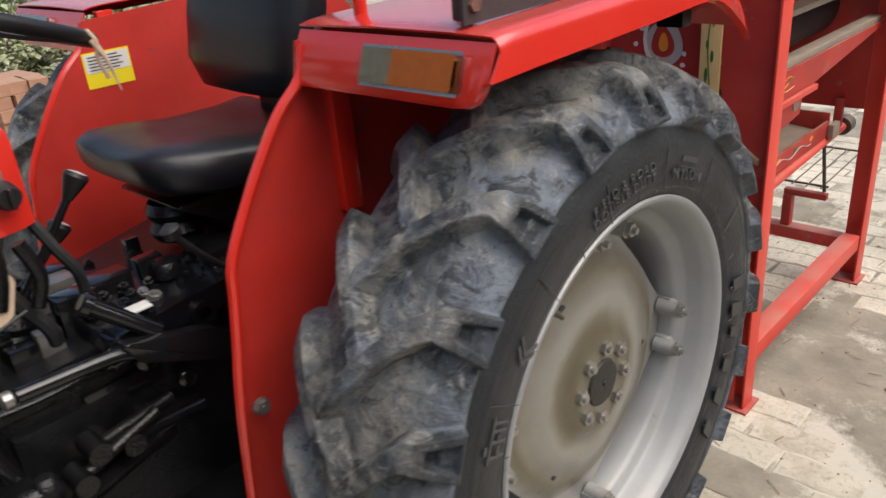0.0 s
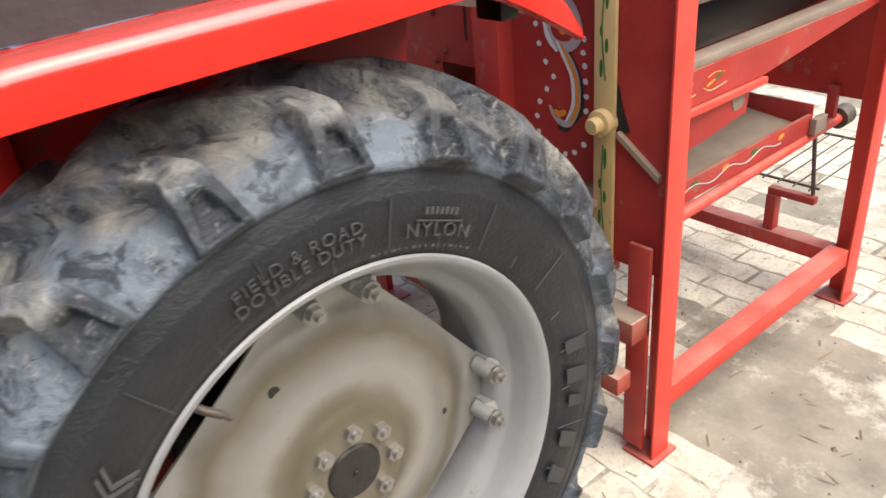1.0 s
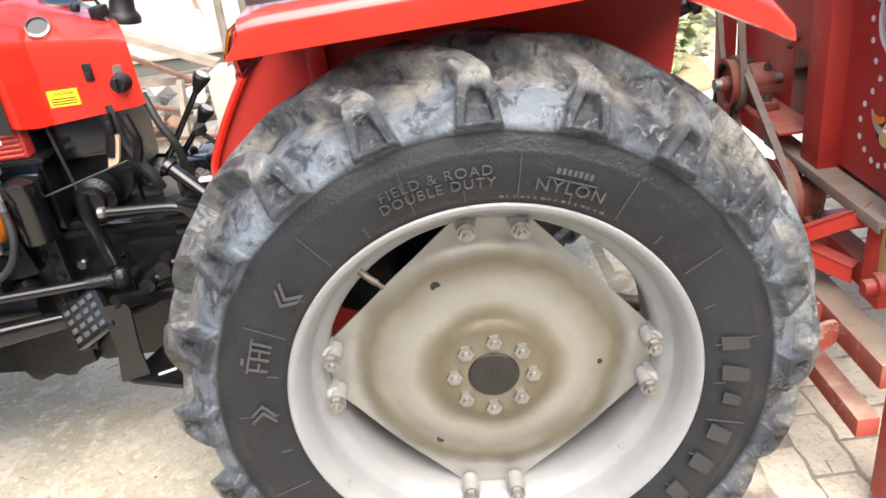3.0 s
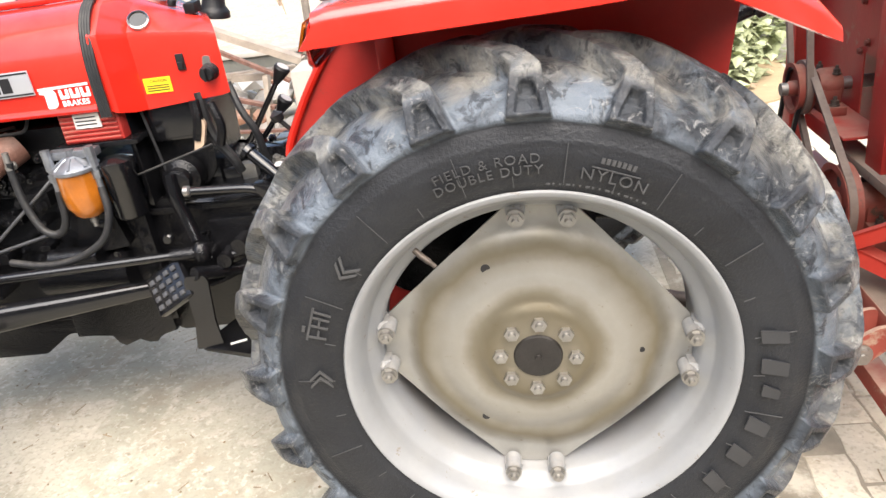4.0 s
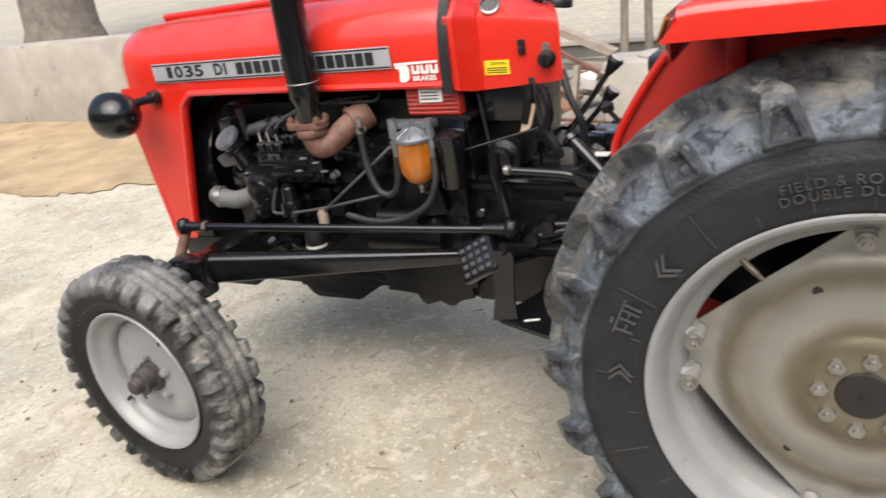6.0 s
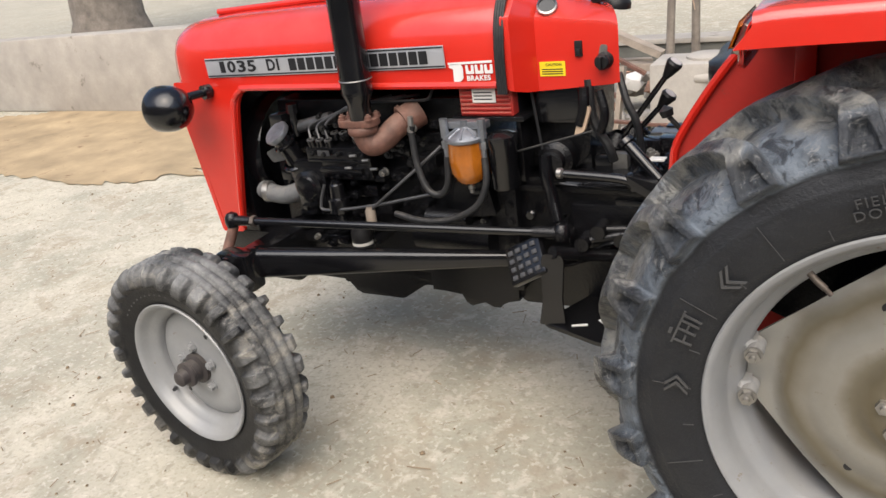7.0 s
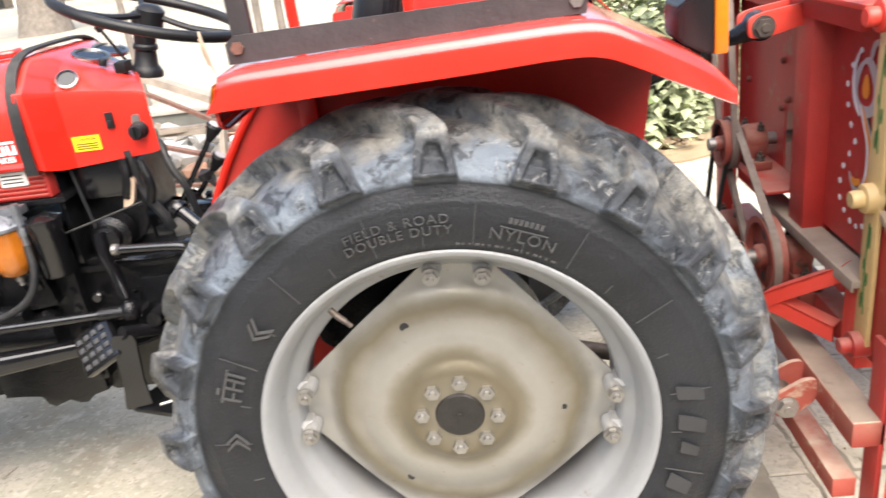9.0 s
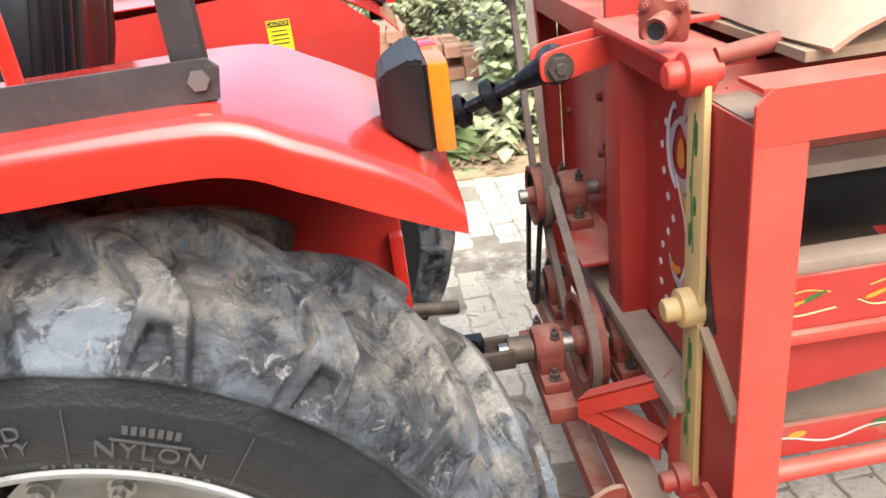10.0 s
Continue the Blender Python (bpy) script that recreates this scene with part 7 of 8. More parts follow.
part("rack_strut", rod(B(), (X1 - 0.03, 0.315, 0.335), (X1 - 0.02, 0.345, 0.56), 0.007, n=8), IRON, mach)

# sieve boards, ledges and trays inside the open side
part("hopper_back", box(B(), (X0 + 0.01, 0.74, 0.99), (X1 - 0.02, 0.755, ZT + 0.03)), RED_OLD, mach)
part("hopper_lip", box(B(), (X0 + 0.03, 0.24, 1.108), (X1 - 0.03, 0.30, 1.126), 0.003), SHEET, mach, "dusty metal ledge")
# Drum in flat black, which stands for the shade inside the machine
part("dark_drum", rod(B(), (X0 + 0.12, 0.46, 1.04), (X1 - 0.05, 0.46, 1.04), 0.12, n=28), INK, mach, "black drum standing in for the shade inside the machine")
part("upper_hood", prism(B(), [(0.30, 1.126), (0.36, 1.24), (0.37, 1.24), (0.31, 1.126)], X0 + 0.03, X1 - 0.03, "yz"), RED_OLD, mach)
part("sieve_ledge", box(B(), (X0 + 0.03, 0.205, 0.985), (X1 - 0.03, 0.25, 1.005), 0.003), SHEET, mach)
board = part("sieve_board", prism(B(), [(X0 + 0.03, 0.905), (1.30, 0.905), (X1 - 0.02, 0.972), (X1 - 0.02, 0.985), (X0 + 0.03, 0.985)], 0.200, 0.216), RED_OLD, mach, "red side board with orange and green flourishes")


def leaf_shape(bm, cx, cz, ln, wd, ang, y):
    pts = []
    for k in range(12):
        a = 2 * math.pi * k / 12
        u, v = ln / 2 * math.cos(a), wd / 2 * math.sin(a) * (1 - 0.25 * math.cos(a))
        pts.append((cx + u * math.cos(ang) - v * math.sin(ang), cz + u * math.sin(ang) + v * math.cos(ang)))
    return prism(bm, pts, y - 0.0012, y)


for k in range(2):
    x = X0 + 0.11 + 0.12 * k
    part("painted_leaf", leaf_shape(B(), x + 0.012, 0.953, 0.040, 0.007, 0.40, 0.1998), GREEN, board)
    part("painted_leaf", leaf_shape(B(), x - 0.018, 0.944, 0.036, 0.006, 0.30, 0.1992), ORANGE, board)
    part("painted_stem", tube(B(), [(x - 0.045, 0.1998, 0.938), (x - 0.015, 0.1998, 0.926), (x + 0.045, 0.1998, 0.931)], 0.0014, 5), YELLOW, board)
    part("painted_stem", tube(B(), [(x - 0.030, 0.1998, 0.958), (x, 0.1998, 0.964), (x + 0.035, 0.1998, 0.957)], 0.0012, 5), ORANGE, board)
part("slide_bar", box(B(), (X0 + 0.03, 0.190, 0.885), (1.31, 0.225, 0.902), 0.003), BRIGHT, mach)
part("chute_end", prism(B(), [(X0 + 0.05, 0.900), (1.30, 0.900), (1.285, 0.812), (X0 + 0.05, 0.770)], 0.225, 0.30, bev=0.004), RED_OLD, mach, "worn red chute end with chipped paint")
part("bare_patch", prism(B(), round_poly([(1.20, 0.895), (1.27, 0.897), (1.265, 0.835), (1.225, 0.83)], 0.012), 0.2228, 0.2245), SHEET, mach)
part("inner_chute", prism(B(), [(0.30, 0.78), (0.72, 0.90), (0.72, 0.91), (0.30, 0.79)], X0 + 0.075, 1.30, "yz"), SHEET, mach)
# lower tray and long shaft
part("lower_tray", prism(B(), [(0.295, 0.612), (0.70, 0.660), (0.70, 0.668), (0.295, 0.620)], X0 + 0.04, X1 - 0.19, "yz"), SHEET, mach, "dusty grey receiving tray")
lt = part("tray_front", box(B(), (X0 + 0.04, 0.283, 0.602), (X1 - 0.19, 0.294, 0.662), 0.002), RED_OLD, mach, "red tray edge with a painted wavy line")
wav = [(X0 + 0.10 + 0.03 * k, 0.2815, 0.632 + 0.009 * math.sin(k * 1.15)) for k in range(22)]
part("painted_wave", tube(B(), wav, 0.0018, 6, 3), PINKISH, lt)
for k in range(5):
    part("painted_leaf", leaf_shape(B(), X0 + 0.17 + 0.14 * k, 0.643, 0.032, 0.014, 0.2, 0.2825), (ORANGE, GREEN)[k % 2], lt)
part("tray_end", box(B(), (X1 - 0.19, 0.283, 0.602), (X1 - 0.182, 0.70, 0.690), 0.002), RED_OLD, mach)
part("tray_lug", box(B(), (X1 - 0.20, 0.262, 0.600), (X1 - 0.13, 0.282, 0.650), 0.003), SHEET, mach)
part("long_shaft", rod(B(), (X0 + 0.05, 0.275, 0.575), (X1 + 0.06, 0.300, 0.585), 0.017, n=14), BRIGHT, mach, "red painted long shaft")
part("shaft_roller", rod(B(), (X1 + 0.02, 0.300, 0.585), (X1 + 0.08, 0.301, 0.585), 0.034, n=20), IRON, mach)
part("shaft_hanger", box(B(), (X1 - 0.03, 0.290, 0.59), (X1 - 0.008, 0.32, 0.70), 0.003), RED_OLD, mach)
part("rear_panel", box(B(), (X1 - 0.004, Y0 + 0.076, 0.665), (X1 + 0.004, Y1 - 0.08, 1.195), 0.001), RED_OLD, mach, "red rear sheet panel")

# front face towards the tractor
XF = 0.918
part("front_panel", box(B(), (XF, 0.345, 0.70), (XF + 0.004, 0.655, 1.215)), RED_OLD, mach, "red sheet panel with white and orange folk-art flowers")
part("front_panel", box(B(), (XF + 0.01, 0.745, 0.92), (XF + 0.014, 0.95, 1.20)), RED_OLD, mach)
part("front_panel", box(B(), (XF + 0.01, 0.95, 0.60), (XF + 0.014, Y1 - 0.02, 1.22)), RED_OLD, mach)
part("front_column", box(B(), (XF - 0.05, 0.655, 0.66), (XF + 0.02, 0.745, 1.215), 0.003), RED_OLD, mach)
part("side_cheek", box(B(), (0.884, Y0 + 0.008, 0.54), (0.888, 0.345, 1.205)), RED_OLD, mach, "dark red side sheet")
part("grease_mark", prism(B(), round_poly([(0.262, 0.865), (0.300, 0.872), (0.340, 0.872), (0.344, 0.96), (0.325, 1.005), (0.300, 0.975), (0.285, 0.915)], 0.02), 0.8815, 0.8838, "yz"), INK, mach, "dark grease smear")
part("cheek_flange", prism(B(), [(Y0 + 0.030, 0.778), (0.292, 0.856), (0.292, 0.870), (Y0 + 0.030, 0.792)], 0.869, 0.8838, "yz"), EARTHY, mach, "dusty sloped steel ledge")
part("dusty_ledge", box(B(), (XF - 0.06, 0.345, 0.672), (XF, 0.93, 0.690), 0.003), SHEET, mach, "dusty steel ledge")
part("ledge_lip", box(B(), (XF - 0.066, 0.345, 0.664), (XF - 0.06, 0.93, 0.691), 0.001), SHEET, mach)
part("bearing_shelf", box(B(), (XF - 0.10, 0.765, 0.745), (XF + 0.01, 1.10, 0.754), 0.003), RED_OLD, mach)
part("mid_beam", box(B(), (XF - 0.02, 0.36, 0.46), (XF + 0.04, 1.30, 0.52), 0.003), RED_OLD, mach)
part("leg_channel", box(B(), (XF - 0.045, 0.345, 0.47), (XF - 0.005, 0.42, 0.672), 0.003), BRIGHT, mach)
part("floor_beam", box(B(), (XF - 0.14, 0.20, 0.24), (XF - 0.09, 1.30, 0.29), 0.003), DUSTY_RED, mach)
for y, z in ((0.97, 1.19), (0.97, 1.05), (0.97, 0.92), (1.10, 1.19), (1.24, 1.19), (1.24, 0.95), (0.77, 1.17), (0.93, 1.17), (0.77, 0.95), (0.93, 0.95)):
    part("panel_bolt", nut(B(), (XF + 0.0095, y, z), (-1, 0, 0), 0.008, 0.007, 0.004), GRIMY, mach)
# No cut-out: a thin black strip gives the slot its dark
part("panel_slot", box(B(), (XF + 0.0085, 0.835, 0.99), (XF + 0.0098, 0.843, 1.10)), INK, mach)
# Added backing sheet, put in to darken bright slits between the panels
part("inner_wall", box(B(), (XF + 0.12, 0.66, 0.62), (XF + 0.126, 1.34, 1.20)), RED_OLD, mach)
# painted flowers: dots, a grey scroll with a teardrop, orange fillings and dark green shadows
def stroke(pts, w0, w1, x, material, label=""):
    """A flat brush stroke on the panel along (y, z) points, its width going from w0 to w1."""
    line = spline([(y, z, 0) for y, z in pts], 6)
    b = B()
    n = len(line)
    left, right = [], []
    for k, p in enumerate(line):
        t = (line[min(k + 1, n - 1)] - line[max(k - 1, 0)]).normalized()
        w = (w0 + (w1 - w0) * k / (n - 1)) / 2 * (0.35 + 0.65 * min(1, 6 * min(k + 0.4, n - 0.6 - k) / n))
        left.append((x, p.x - t.y * w, p.y + t.x * w))
        right.append((x, p.x + t.y * w, p.y - t.x * w))
    loft(b, [left, right])
    sheet(b, 0.0006)
    return part("painted_stroke", b, material, mach, label, smooth=0)


XP = XF - 0.0012
tail = [(0.495, 1.030), (0.472, 0.994), (0.452, 0.959), (0.445, 0.921), (0.448, 0.880), (0.469, 0.842), (0.495, 0.837), (0.520, 0.854), (0.533, 0.874)]
stroke([(y - 0.007, z) for y, z in tail[:6]], 0.018, 0.030, XP, DEEP_GREEN)
stroke(tail, 0.026, 0.014, XP - 0.0008, PINKISH, "grey painted scroll on the red panel")
stroke([(y + 0.011, z + 0.002) for y, z in tail[:6]], 0.010, 0.009, XP - 0.0016, WHITE)
stroke([(y - 0.002, z) for y, z in tail[:6]], 0.009, 0.011, XP - 0.0024, ORANGE)
stroke([(0.488 + 0.046 * math.cos(a) * (1 - 0.25 * math.sin(a)), 1.075 + 0.054 * math.sin(a)) for a in (2 * math.pi * k / 16 + 1.2 for k in range(17))], 0.026, 0.022, XP - 0.0012, PINKISH)
part("painted_teardrop", prism(B(), [(0.486 + 0.014 * math.cos(a) * (1 - 0.3 * math.sin(a)), 1.075 + 0.026 * math.sin(a)) for a in (2 * math.pi * k / 20 for k in range(20))], XP - 0.0028, XP - 0.0016, "yz"), ORANGE, mach)
stroke([(0.520, 1.150), (0.538, 1.115), (0.543, 1.075), (0.530, 1.035), (0.505, 1.008)], 0.010, 0.012, XP - 0.0020, WHITE)
stroke([(0.476, 1.130), (0.462, 1.165), (0.440, 1.170), (0.424, 1.140)], 0.016, 0.010, XP - 0.0020, PINKISH)
stroke([(0.518, 0.862), (0.500, 0.858), (0.478, 0.868)], 0.018, 0.014, XP - 0.0024, ORANGE)
stroke([(0.505, 0.826), (0.486, 0.822), (0.470, 0.828)], 0.012, 0.012, XP - 0.0006, DEEP_GREEN)
dots = [(0.521, 1.146), (0.554, 1.109), (0.572, 1.065), (0.563, 1.020), (0.543, 0.979), (0.519, 0.946), (0.541, 0.912), (0.565, 0.877), (0.576, 0.838), (0.571, 0.798), (0.546, 0.775), (0.513, 0.760), (0.484, 0.758), (0.454, 0.769), (0.425, 0.795), (0.425, 1.046), (0.427, 1.015), (0.422, 0.985), (0.420, 0.950), (0.418, 0.915), (0.418, 0.880)]
rngD = random.Random(31)
for y, z in dots:
    a0 = rngD.uniform(0, 6)
    blob = [(y + 0.0078 * rngD.uniform(0.8, 1.15) * math.cos(a0 + k * 0.785), z + 0.0074 * rngD.uniform(0.8, 1.15) * math.sin(a0 + k * 0.785)) for k in range(8)]
    part("painted_dot", prism(B(), blob, XP - 0.0008, XP, "yz"), WHITE, mach)
# cream yellow link plate with hinge pins
PX, PY = 0.866, 0.329
plate = part("link_plate", box(B(), (PX + 0.004, PY - 0.028, 0.545), (PX + 0.014, PY + 0.028, 1.245), 0.002), YELLOW, mach, "cream yellow flat link with painted green leaves")
for k, z in enumerate((1.155, 1.085, 1.055, 1.005, 0.80, 0.735, 0.705, 0.65)):
    y = PY + (0.008 if k % 2 else -0.006)
    bb = B()
    pts = [(y + 0.0042 * math.cos(2 * math.pi * q / 10), z + (0.026, 0.012, 0.016, 0.020)[k % 4] * math.sin(2 * math.pi * q / 10)) for q in range(10)]
    part("painted_leaf", prism(bb, pts, PX + 0.0025, PX + 0.004, "yz"), GREEN, plate)
part("painted_stem", tube(B(), [(PX + 0.0035, PY, 1.19), (PX + 0.0035, PY + 0.006, 1.08), (PX + 0.0035, PY - 0.004, 0.98)], 0.0018, 5), GREEN, plate)
part("painted_stem", tube(B(), [(PX + 0.0035, PY, 0.83), (PX + 0.0035, PY + 0.004, 0.72), (PX + 0.0035, PY - 0.004, 0.62)], 0.0018, 5), GREEN, plate)
for z, mt, r in ((1.245, BRIGHT, 0.031), (0.886, YELLOW, 0.031), (0.545, RED_OLD, 0.029)):
    bb = lathe(B(), [(0, -0.040), (r * 0.5, -0.040), (r * 0.6, -0.036), (r * 0.6, -0.018), (r * 0.95, -0.016), (r, -0.012), (r, 0.020), (r * 0.6, 0.022), (r * 0.5, 0.036)], (PX, PY, z), (1, 0, 0), 24)
    part("hinge_pin", bb, mt, mach, "painted hinge boss and pin")
part("cheek_top", box(B(), (0.889, Y0 + 0.075, 1.200), (XF + 0.03, PY + 0.02, 1.207)), SHEET, mach)
part("tie_rod", rod(B(), (PX + 0.03, PY, 1.262), (1.10, PY - 0.015, 1.292), 0.013, n=14), GRIMY, mach)
part("tie_rod", rod(B(), (PX + 0.05, PY - 0.03, 0.55), (1.6, PY - 0.02, 0.56), 0.010, n=10), BRIGHT, mach)
part("pin_bracket", box(B(), (PX + 0.03, PY - 0.02, 0.50), (XF, PY + 0.06, 0.56), 0.003), RED_OLD, mach)

# top frame, clevis for the top link, and the open square socket
for y in (0.715, 0.795):
    part("clevis_plate", prism(B(), round_poly([(0.742, 1.163), (0.742, 1.212), (0.78, 1.222), (0.93, 1.240), (0.93, 1.198), (0.79, 1.164)], 0.016), y - 0.006, y + 0.006, bev=0.002), BRIGHT, mach, "bright red clevis plate")
part("clevis_bolt", nut(rod(B(), (0.776, 0.70, 1.188), (0.776, 0.80, 1.188), 0.014), (0.776, 0.709, 1.188), (0, -1, 0), 0.022, 0.014, 0.008), IRON, mach)
part("head_beam", box(B(), (XF - 0.03, 0.36, 1.215), (XF + 0.05, 1.34, 1.250), 0.004), RED_OLD, mach)
part("head_beam", box(B(), (XF - 0.075, 0.36, 1.250), (XF + 0.02, 0.72, 1.262), 0.003), BRIGHT, mach)
SK = Vector((0.822, 0.355, 1.300))
sock = lathe(B(), [(0.012, 0.004), (0.0175, 0.0), (0.0185, 0.005), (0.0185, 0.045), (0.024, 0.048), (0.024, 0.062), (0, 0.064)], SK, (0.62, 0.78, 0.05), 22)
part("socket_tube", sock, GRIMY, mach, "dusty worn steel socket tube")
# Black disc inside the tube mouth, painted for the dark of the bore
part("socket_bore", lathe(B(), [(0.0122, 0.0), (0.0, 0.002)], SK + Vector((0.0026, 0.0032, 0.0002)), (0.62, 0.78, 0.05), 18), INK, mach)
sp = B()
sm = Matrix.Translation(SK + Vector((0.028, 0.036, 0.003))) @ Matrix.Rotation(radians(-38), 4, "Z")
prism(sp, round_poly([(-0.036, -0.022), (0.030, -0.026), (0.034, 0.010), (0.028, 0.036), (0.010, 0.026), (-0.020, 0.040), (-0.036, 0.028)], 0.006), -0.004, 0.004, bev=0.001)
bmesh.ops.transform(sp, matrix=sm, verts=sp.verts[:])
for dx in (-0.026, 0.024):
    nut(sp, sm @ Vector((dx, -0.004, 0.024)), (-0.62, -0.78, 0), 0.006, 0.007, 0.005)
part("socket_plate", sp, GRIMY, mach)
# hopper with a pale sack over it
for y in (0.50, 0.60):
    part("top_rib", box(B(), (XF - 0.03, y, 1.275), (1.30, y + 0.022, 1.284), 0.002), BRIGHT, mach)
part("hopper_floor", prism(B(), [(XF + 0.05, 1.262), (X1, 1.262), (X1, 1.275), (XF + 0.05, 1.275)], 0.24, 1.34), EARTHY, mach, "dusty sheet-metal machine top")
cloth = B()
rings = []
for i in range(25):
    u = i / 24
    ring = []
    for j in range(21):
        v = j / 20
        rise = min(1.0, u * 4.0) ** 0.7 * min(1.0, 0.25 + v * 3.0)
        z = 1.281 + 0.27 * rise + 0.035 * noise.noise((u * 4, v * 5, 1)) * rise + 0.012 * math.sin(9 * v + 6 * u) * rise
        ring.append((0.985 + 0.80 * u - 0.05 * v + 0.03 * noise.noise((v * 4, 2.0, u)), 0.215 + 0.75 * v, z))
    rings.append(ring)
loft(cloth, rings)
sheet(cloth, 0.008)
part("canvas_cover", cloth, TARP, mach, "pale canvas sheet folded over the hopper", 60)

# pulleys, belts, bearings and drive shaft
def pulley(c, r, w, n_spoke, mt):
    x, y, z = c
    prof = [(r, -w / 2), (r * 0.90, -w * 0.05), (r * 0.90, w * 0.05), (r, w / 2), (r * 0.84, w / 2), (r * 0.82, w * 0.2), (r * 0.82, -w * 0.2), (r * 0.84, -w / 2), (r, -w / 2)]
    pl = part("pulley", lathe(B(), prof, c, (1, 0, 0), 36), mt, mach, "red belt pulley, worn")
    part("pulley_web", lathe(B(), [(r * 0.83, 0.004), (r * 0.3, 0.006), (r * 0.3, -0.006), (r * 0.83, -0.004)], c, (1, 0, 0), 32), mt, pl)
    part("pulley_hub", lathe(B(), [(0, -w * 0.8), (r * 0.22, -w * 0.8), (r * 0.30, -w * 0.6), (r * 0.32, w * 0.6), (0, w * 0.6)], c, (1, 0, 0), 20), mt, pl)
    # Black spots on the web stand in for shaded openings
    for k in range(n_spoke):
        a = 2 * math.pi * k / n_spoke
        q = Vector((x - 0.006, y + r * 0.56 * math.cos(a), z + r * 0.56 * math.sin(a)))
        part("pulley_hole", lathe(B(), [(r * 0.14, 0), (0, 0.001)], q, (1, 0, 0), 12), INK, pl)
    return pl


CB, CS, CU, CD = Vector((0.812, 0.735, 0.588)), Vector((0.790, 1.02, 0.822)), Vector((0.79, 1.16, 1.36)), Vector((0.785, 1.13, 0.52))
pulley(CB, 0.108, 0.040, 4, GRIMY)
pulley(CS, 0.072, 0.044, 3, GRIMY)
pulley(CD, 0.045, 0.030, 0, IRON)
pulley(CU, 0.10, 0.040, 4, GRIMY)


def belt(a, ra, c, rc, x, w=0.016, t=0.012):
    """An endless belt round two pulleys in a plane x."""
    d = Vector((0, c.y - a.y, c.z - a.z))
    L = d.length
    base = math.atan2(d.z, d.y)
    off = math.acos((ra - rc) / L)
    pts = []
    for k in range(15):
        an = base + off + (2 * math.pi - 2 * off) * k / 14
        pts.append((a.y + ra * math.cos(an), a.z + ra * math.sin(an), an))
    for k in range(15):
        an = base - off + 2 * off * k / 14
        pts.append((c.y + rc * math.cos(an), c.z + rc * math.sin(an), an))
    rings = []
    for y, z, an in pts + pts[:1]:
        o = Vector((0, math.cos(an), math.sin(an)))
        p = Vector((x, y, z))
        rings.append([p - o * t / 2 - Vector((w * 0.4, 0, 0)), p - o * t / 2 + Vector((w * 0.4, 0, 0)), p + o * t / 2 + Vector((w / 2, 0, 0)), p + o * t / 2 - Vector((w / 2, 0, 0))])
    return loft(B(), rings, closed=True)


part("drive_belt", belt(CB, 0.106, CS, 0.070, 0.805, 0.020), BELT, mach, "slack dusty rubber drive belt")
part("drive_belt", belt(CS, 0.070, CU, 0.098, 0.795, 0.018), BELT, mach)
part("drive_belt", belt(CS, 0.060, CD, 0.045, 0.776, 0.012), HOSE, mach, "black rubber belt")
part("drive_shaft", rod(B(), (0.62, CB.y, CB.z), (1.30, CB.y, CB.z), 0.020, n=16), STEEL, mach)
part("upper_shaft", rod(B(), (0.74, CS.y, CS.z), (1.30, CS.y, CS.z), 0.018, n=16), STEEL, mach)
part("upper_shaft", rod(B(), (0.76, CU.y, CU.z), (1.1, CU.y, CU.z), 0.018, n=16), STEEL, mach)
part("upper_bearing_post", box(B(), (0.95, CU.y - 0.04, 1.262), (1.02, CU.y + 0.04, 1.40), 0.006), RED_OLD, mach)


def pillow(c, mt):
    x, y, z = c
    b = lathe(B(), [(0.020, -0.032), (0.042, -0.030), (0.048, -0.018), (0.048, 0.018), (0.042, 0.030), (0.020, 0.032)], c, (1, 0, 0), 24)
    box(b, (x - 0.028, y - 0.085, z - 0.068), (x + 0.028, y + 0.085, z - 0.042), 0.005)
    box(b, (x - 0.026, y - 0.048, z - 0.045), (x + 0.026, y + 0.048, z), 0.006)
    p = part("bearing_block", b, GRIMY, mach, "red cast bearing block, dusty")
    for s in (-0.066, 0.066):
        part("block_bolt", nut(B(), (x, y + s, z - 0.042), (0, 0, 1), 0.011, 0.012, 0.014), IRON, p)
    for sx, sy in ((0.012, -0.03), (-0.012, 0.03)):
        part("cap_bolt", nut(B(), (x + sx, y + sy, z + 0.036), (0, 0, 1), 0.009, 0.012, 0.012), IRON, p)
    return p


pillow((0.725, CB.y, CB.z), RED_OLD)
pillow((0.890, CB.y, CB.z), RED_OLD)
pillow((0.865, CS.y - 0.0, CS.z), RED_OLD)
pillow((0.84, CD.y, CD.z), RED_OLD)
for x in (0.725, 0.84):
    part("bearing_rail", box(B(), (x - 0.03, 0.60 if x < 0.8 else 1.0, CB.z - 0.105 if x < 0.8 else CD.z - 0.10), (x + 0.03, 0.92 if x < 0.8 else 1.26, CB.z - 0.068 if x < 0.8 else CD.z - 0.068), 0.003), GRIMY, mach)
part("bearing_rail", box(B(), (0.86, 0.62, CB.z - 0.105), (0.92, 0.85, CB.z - 0.068), 0.003), GRIMY, mach)
yoke = B()
rod(yoke, (0.64, CB.y, CB.z), (0.69, CB.y, CB.z), 0.030, n=18)
for s in (-1, 1):
    box(yoke, (0.565, CB.y + s * 0.030 - 0.007, CB.z - 0.022), (0.65, CB.y + s * 0.030 + 0.007, CB.z + 0.022), 0.005)
part("shaft_yoke", yoke, IRON, mach, "dark universal joint yoke")
cross = rod(B(), (0.578, CB.y - 0.044, CB.z), (0.578, CB.y + 0.044, CB.z), 0.012, n=12)
rod(cross, (0.578, CB.y, CB.z - 0.044), (0.578, CB.y, CB.z + 0.044), 0.012, n=12)
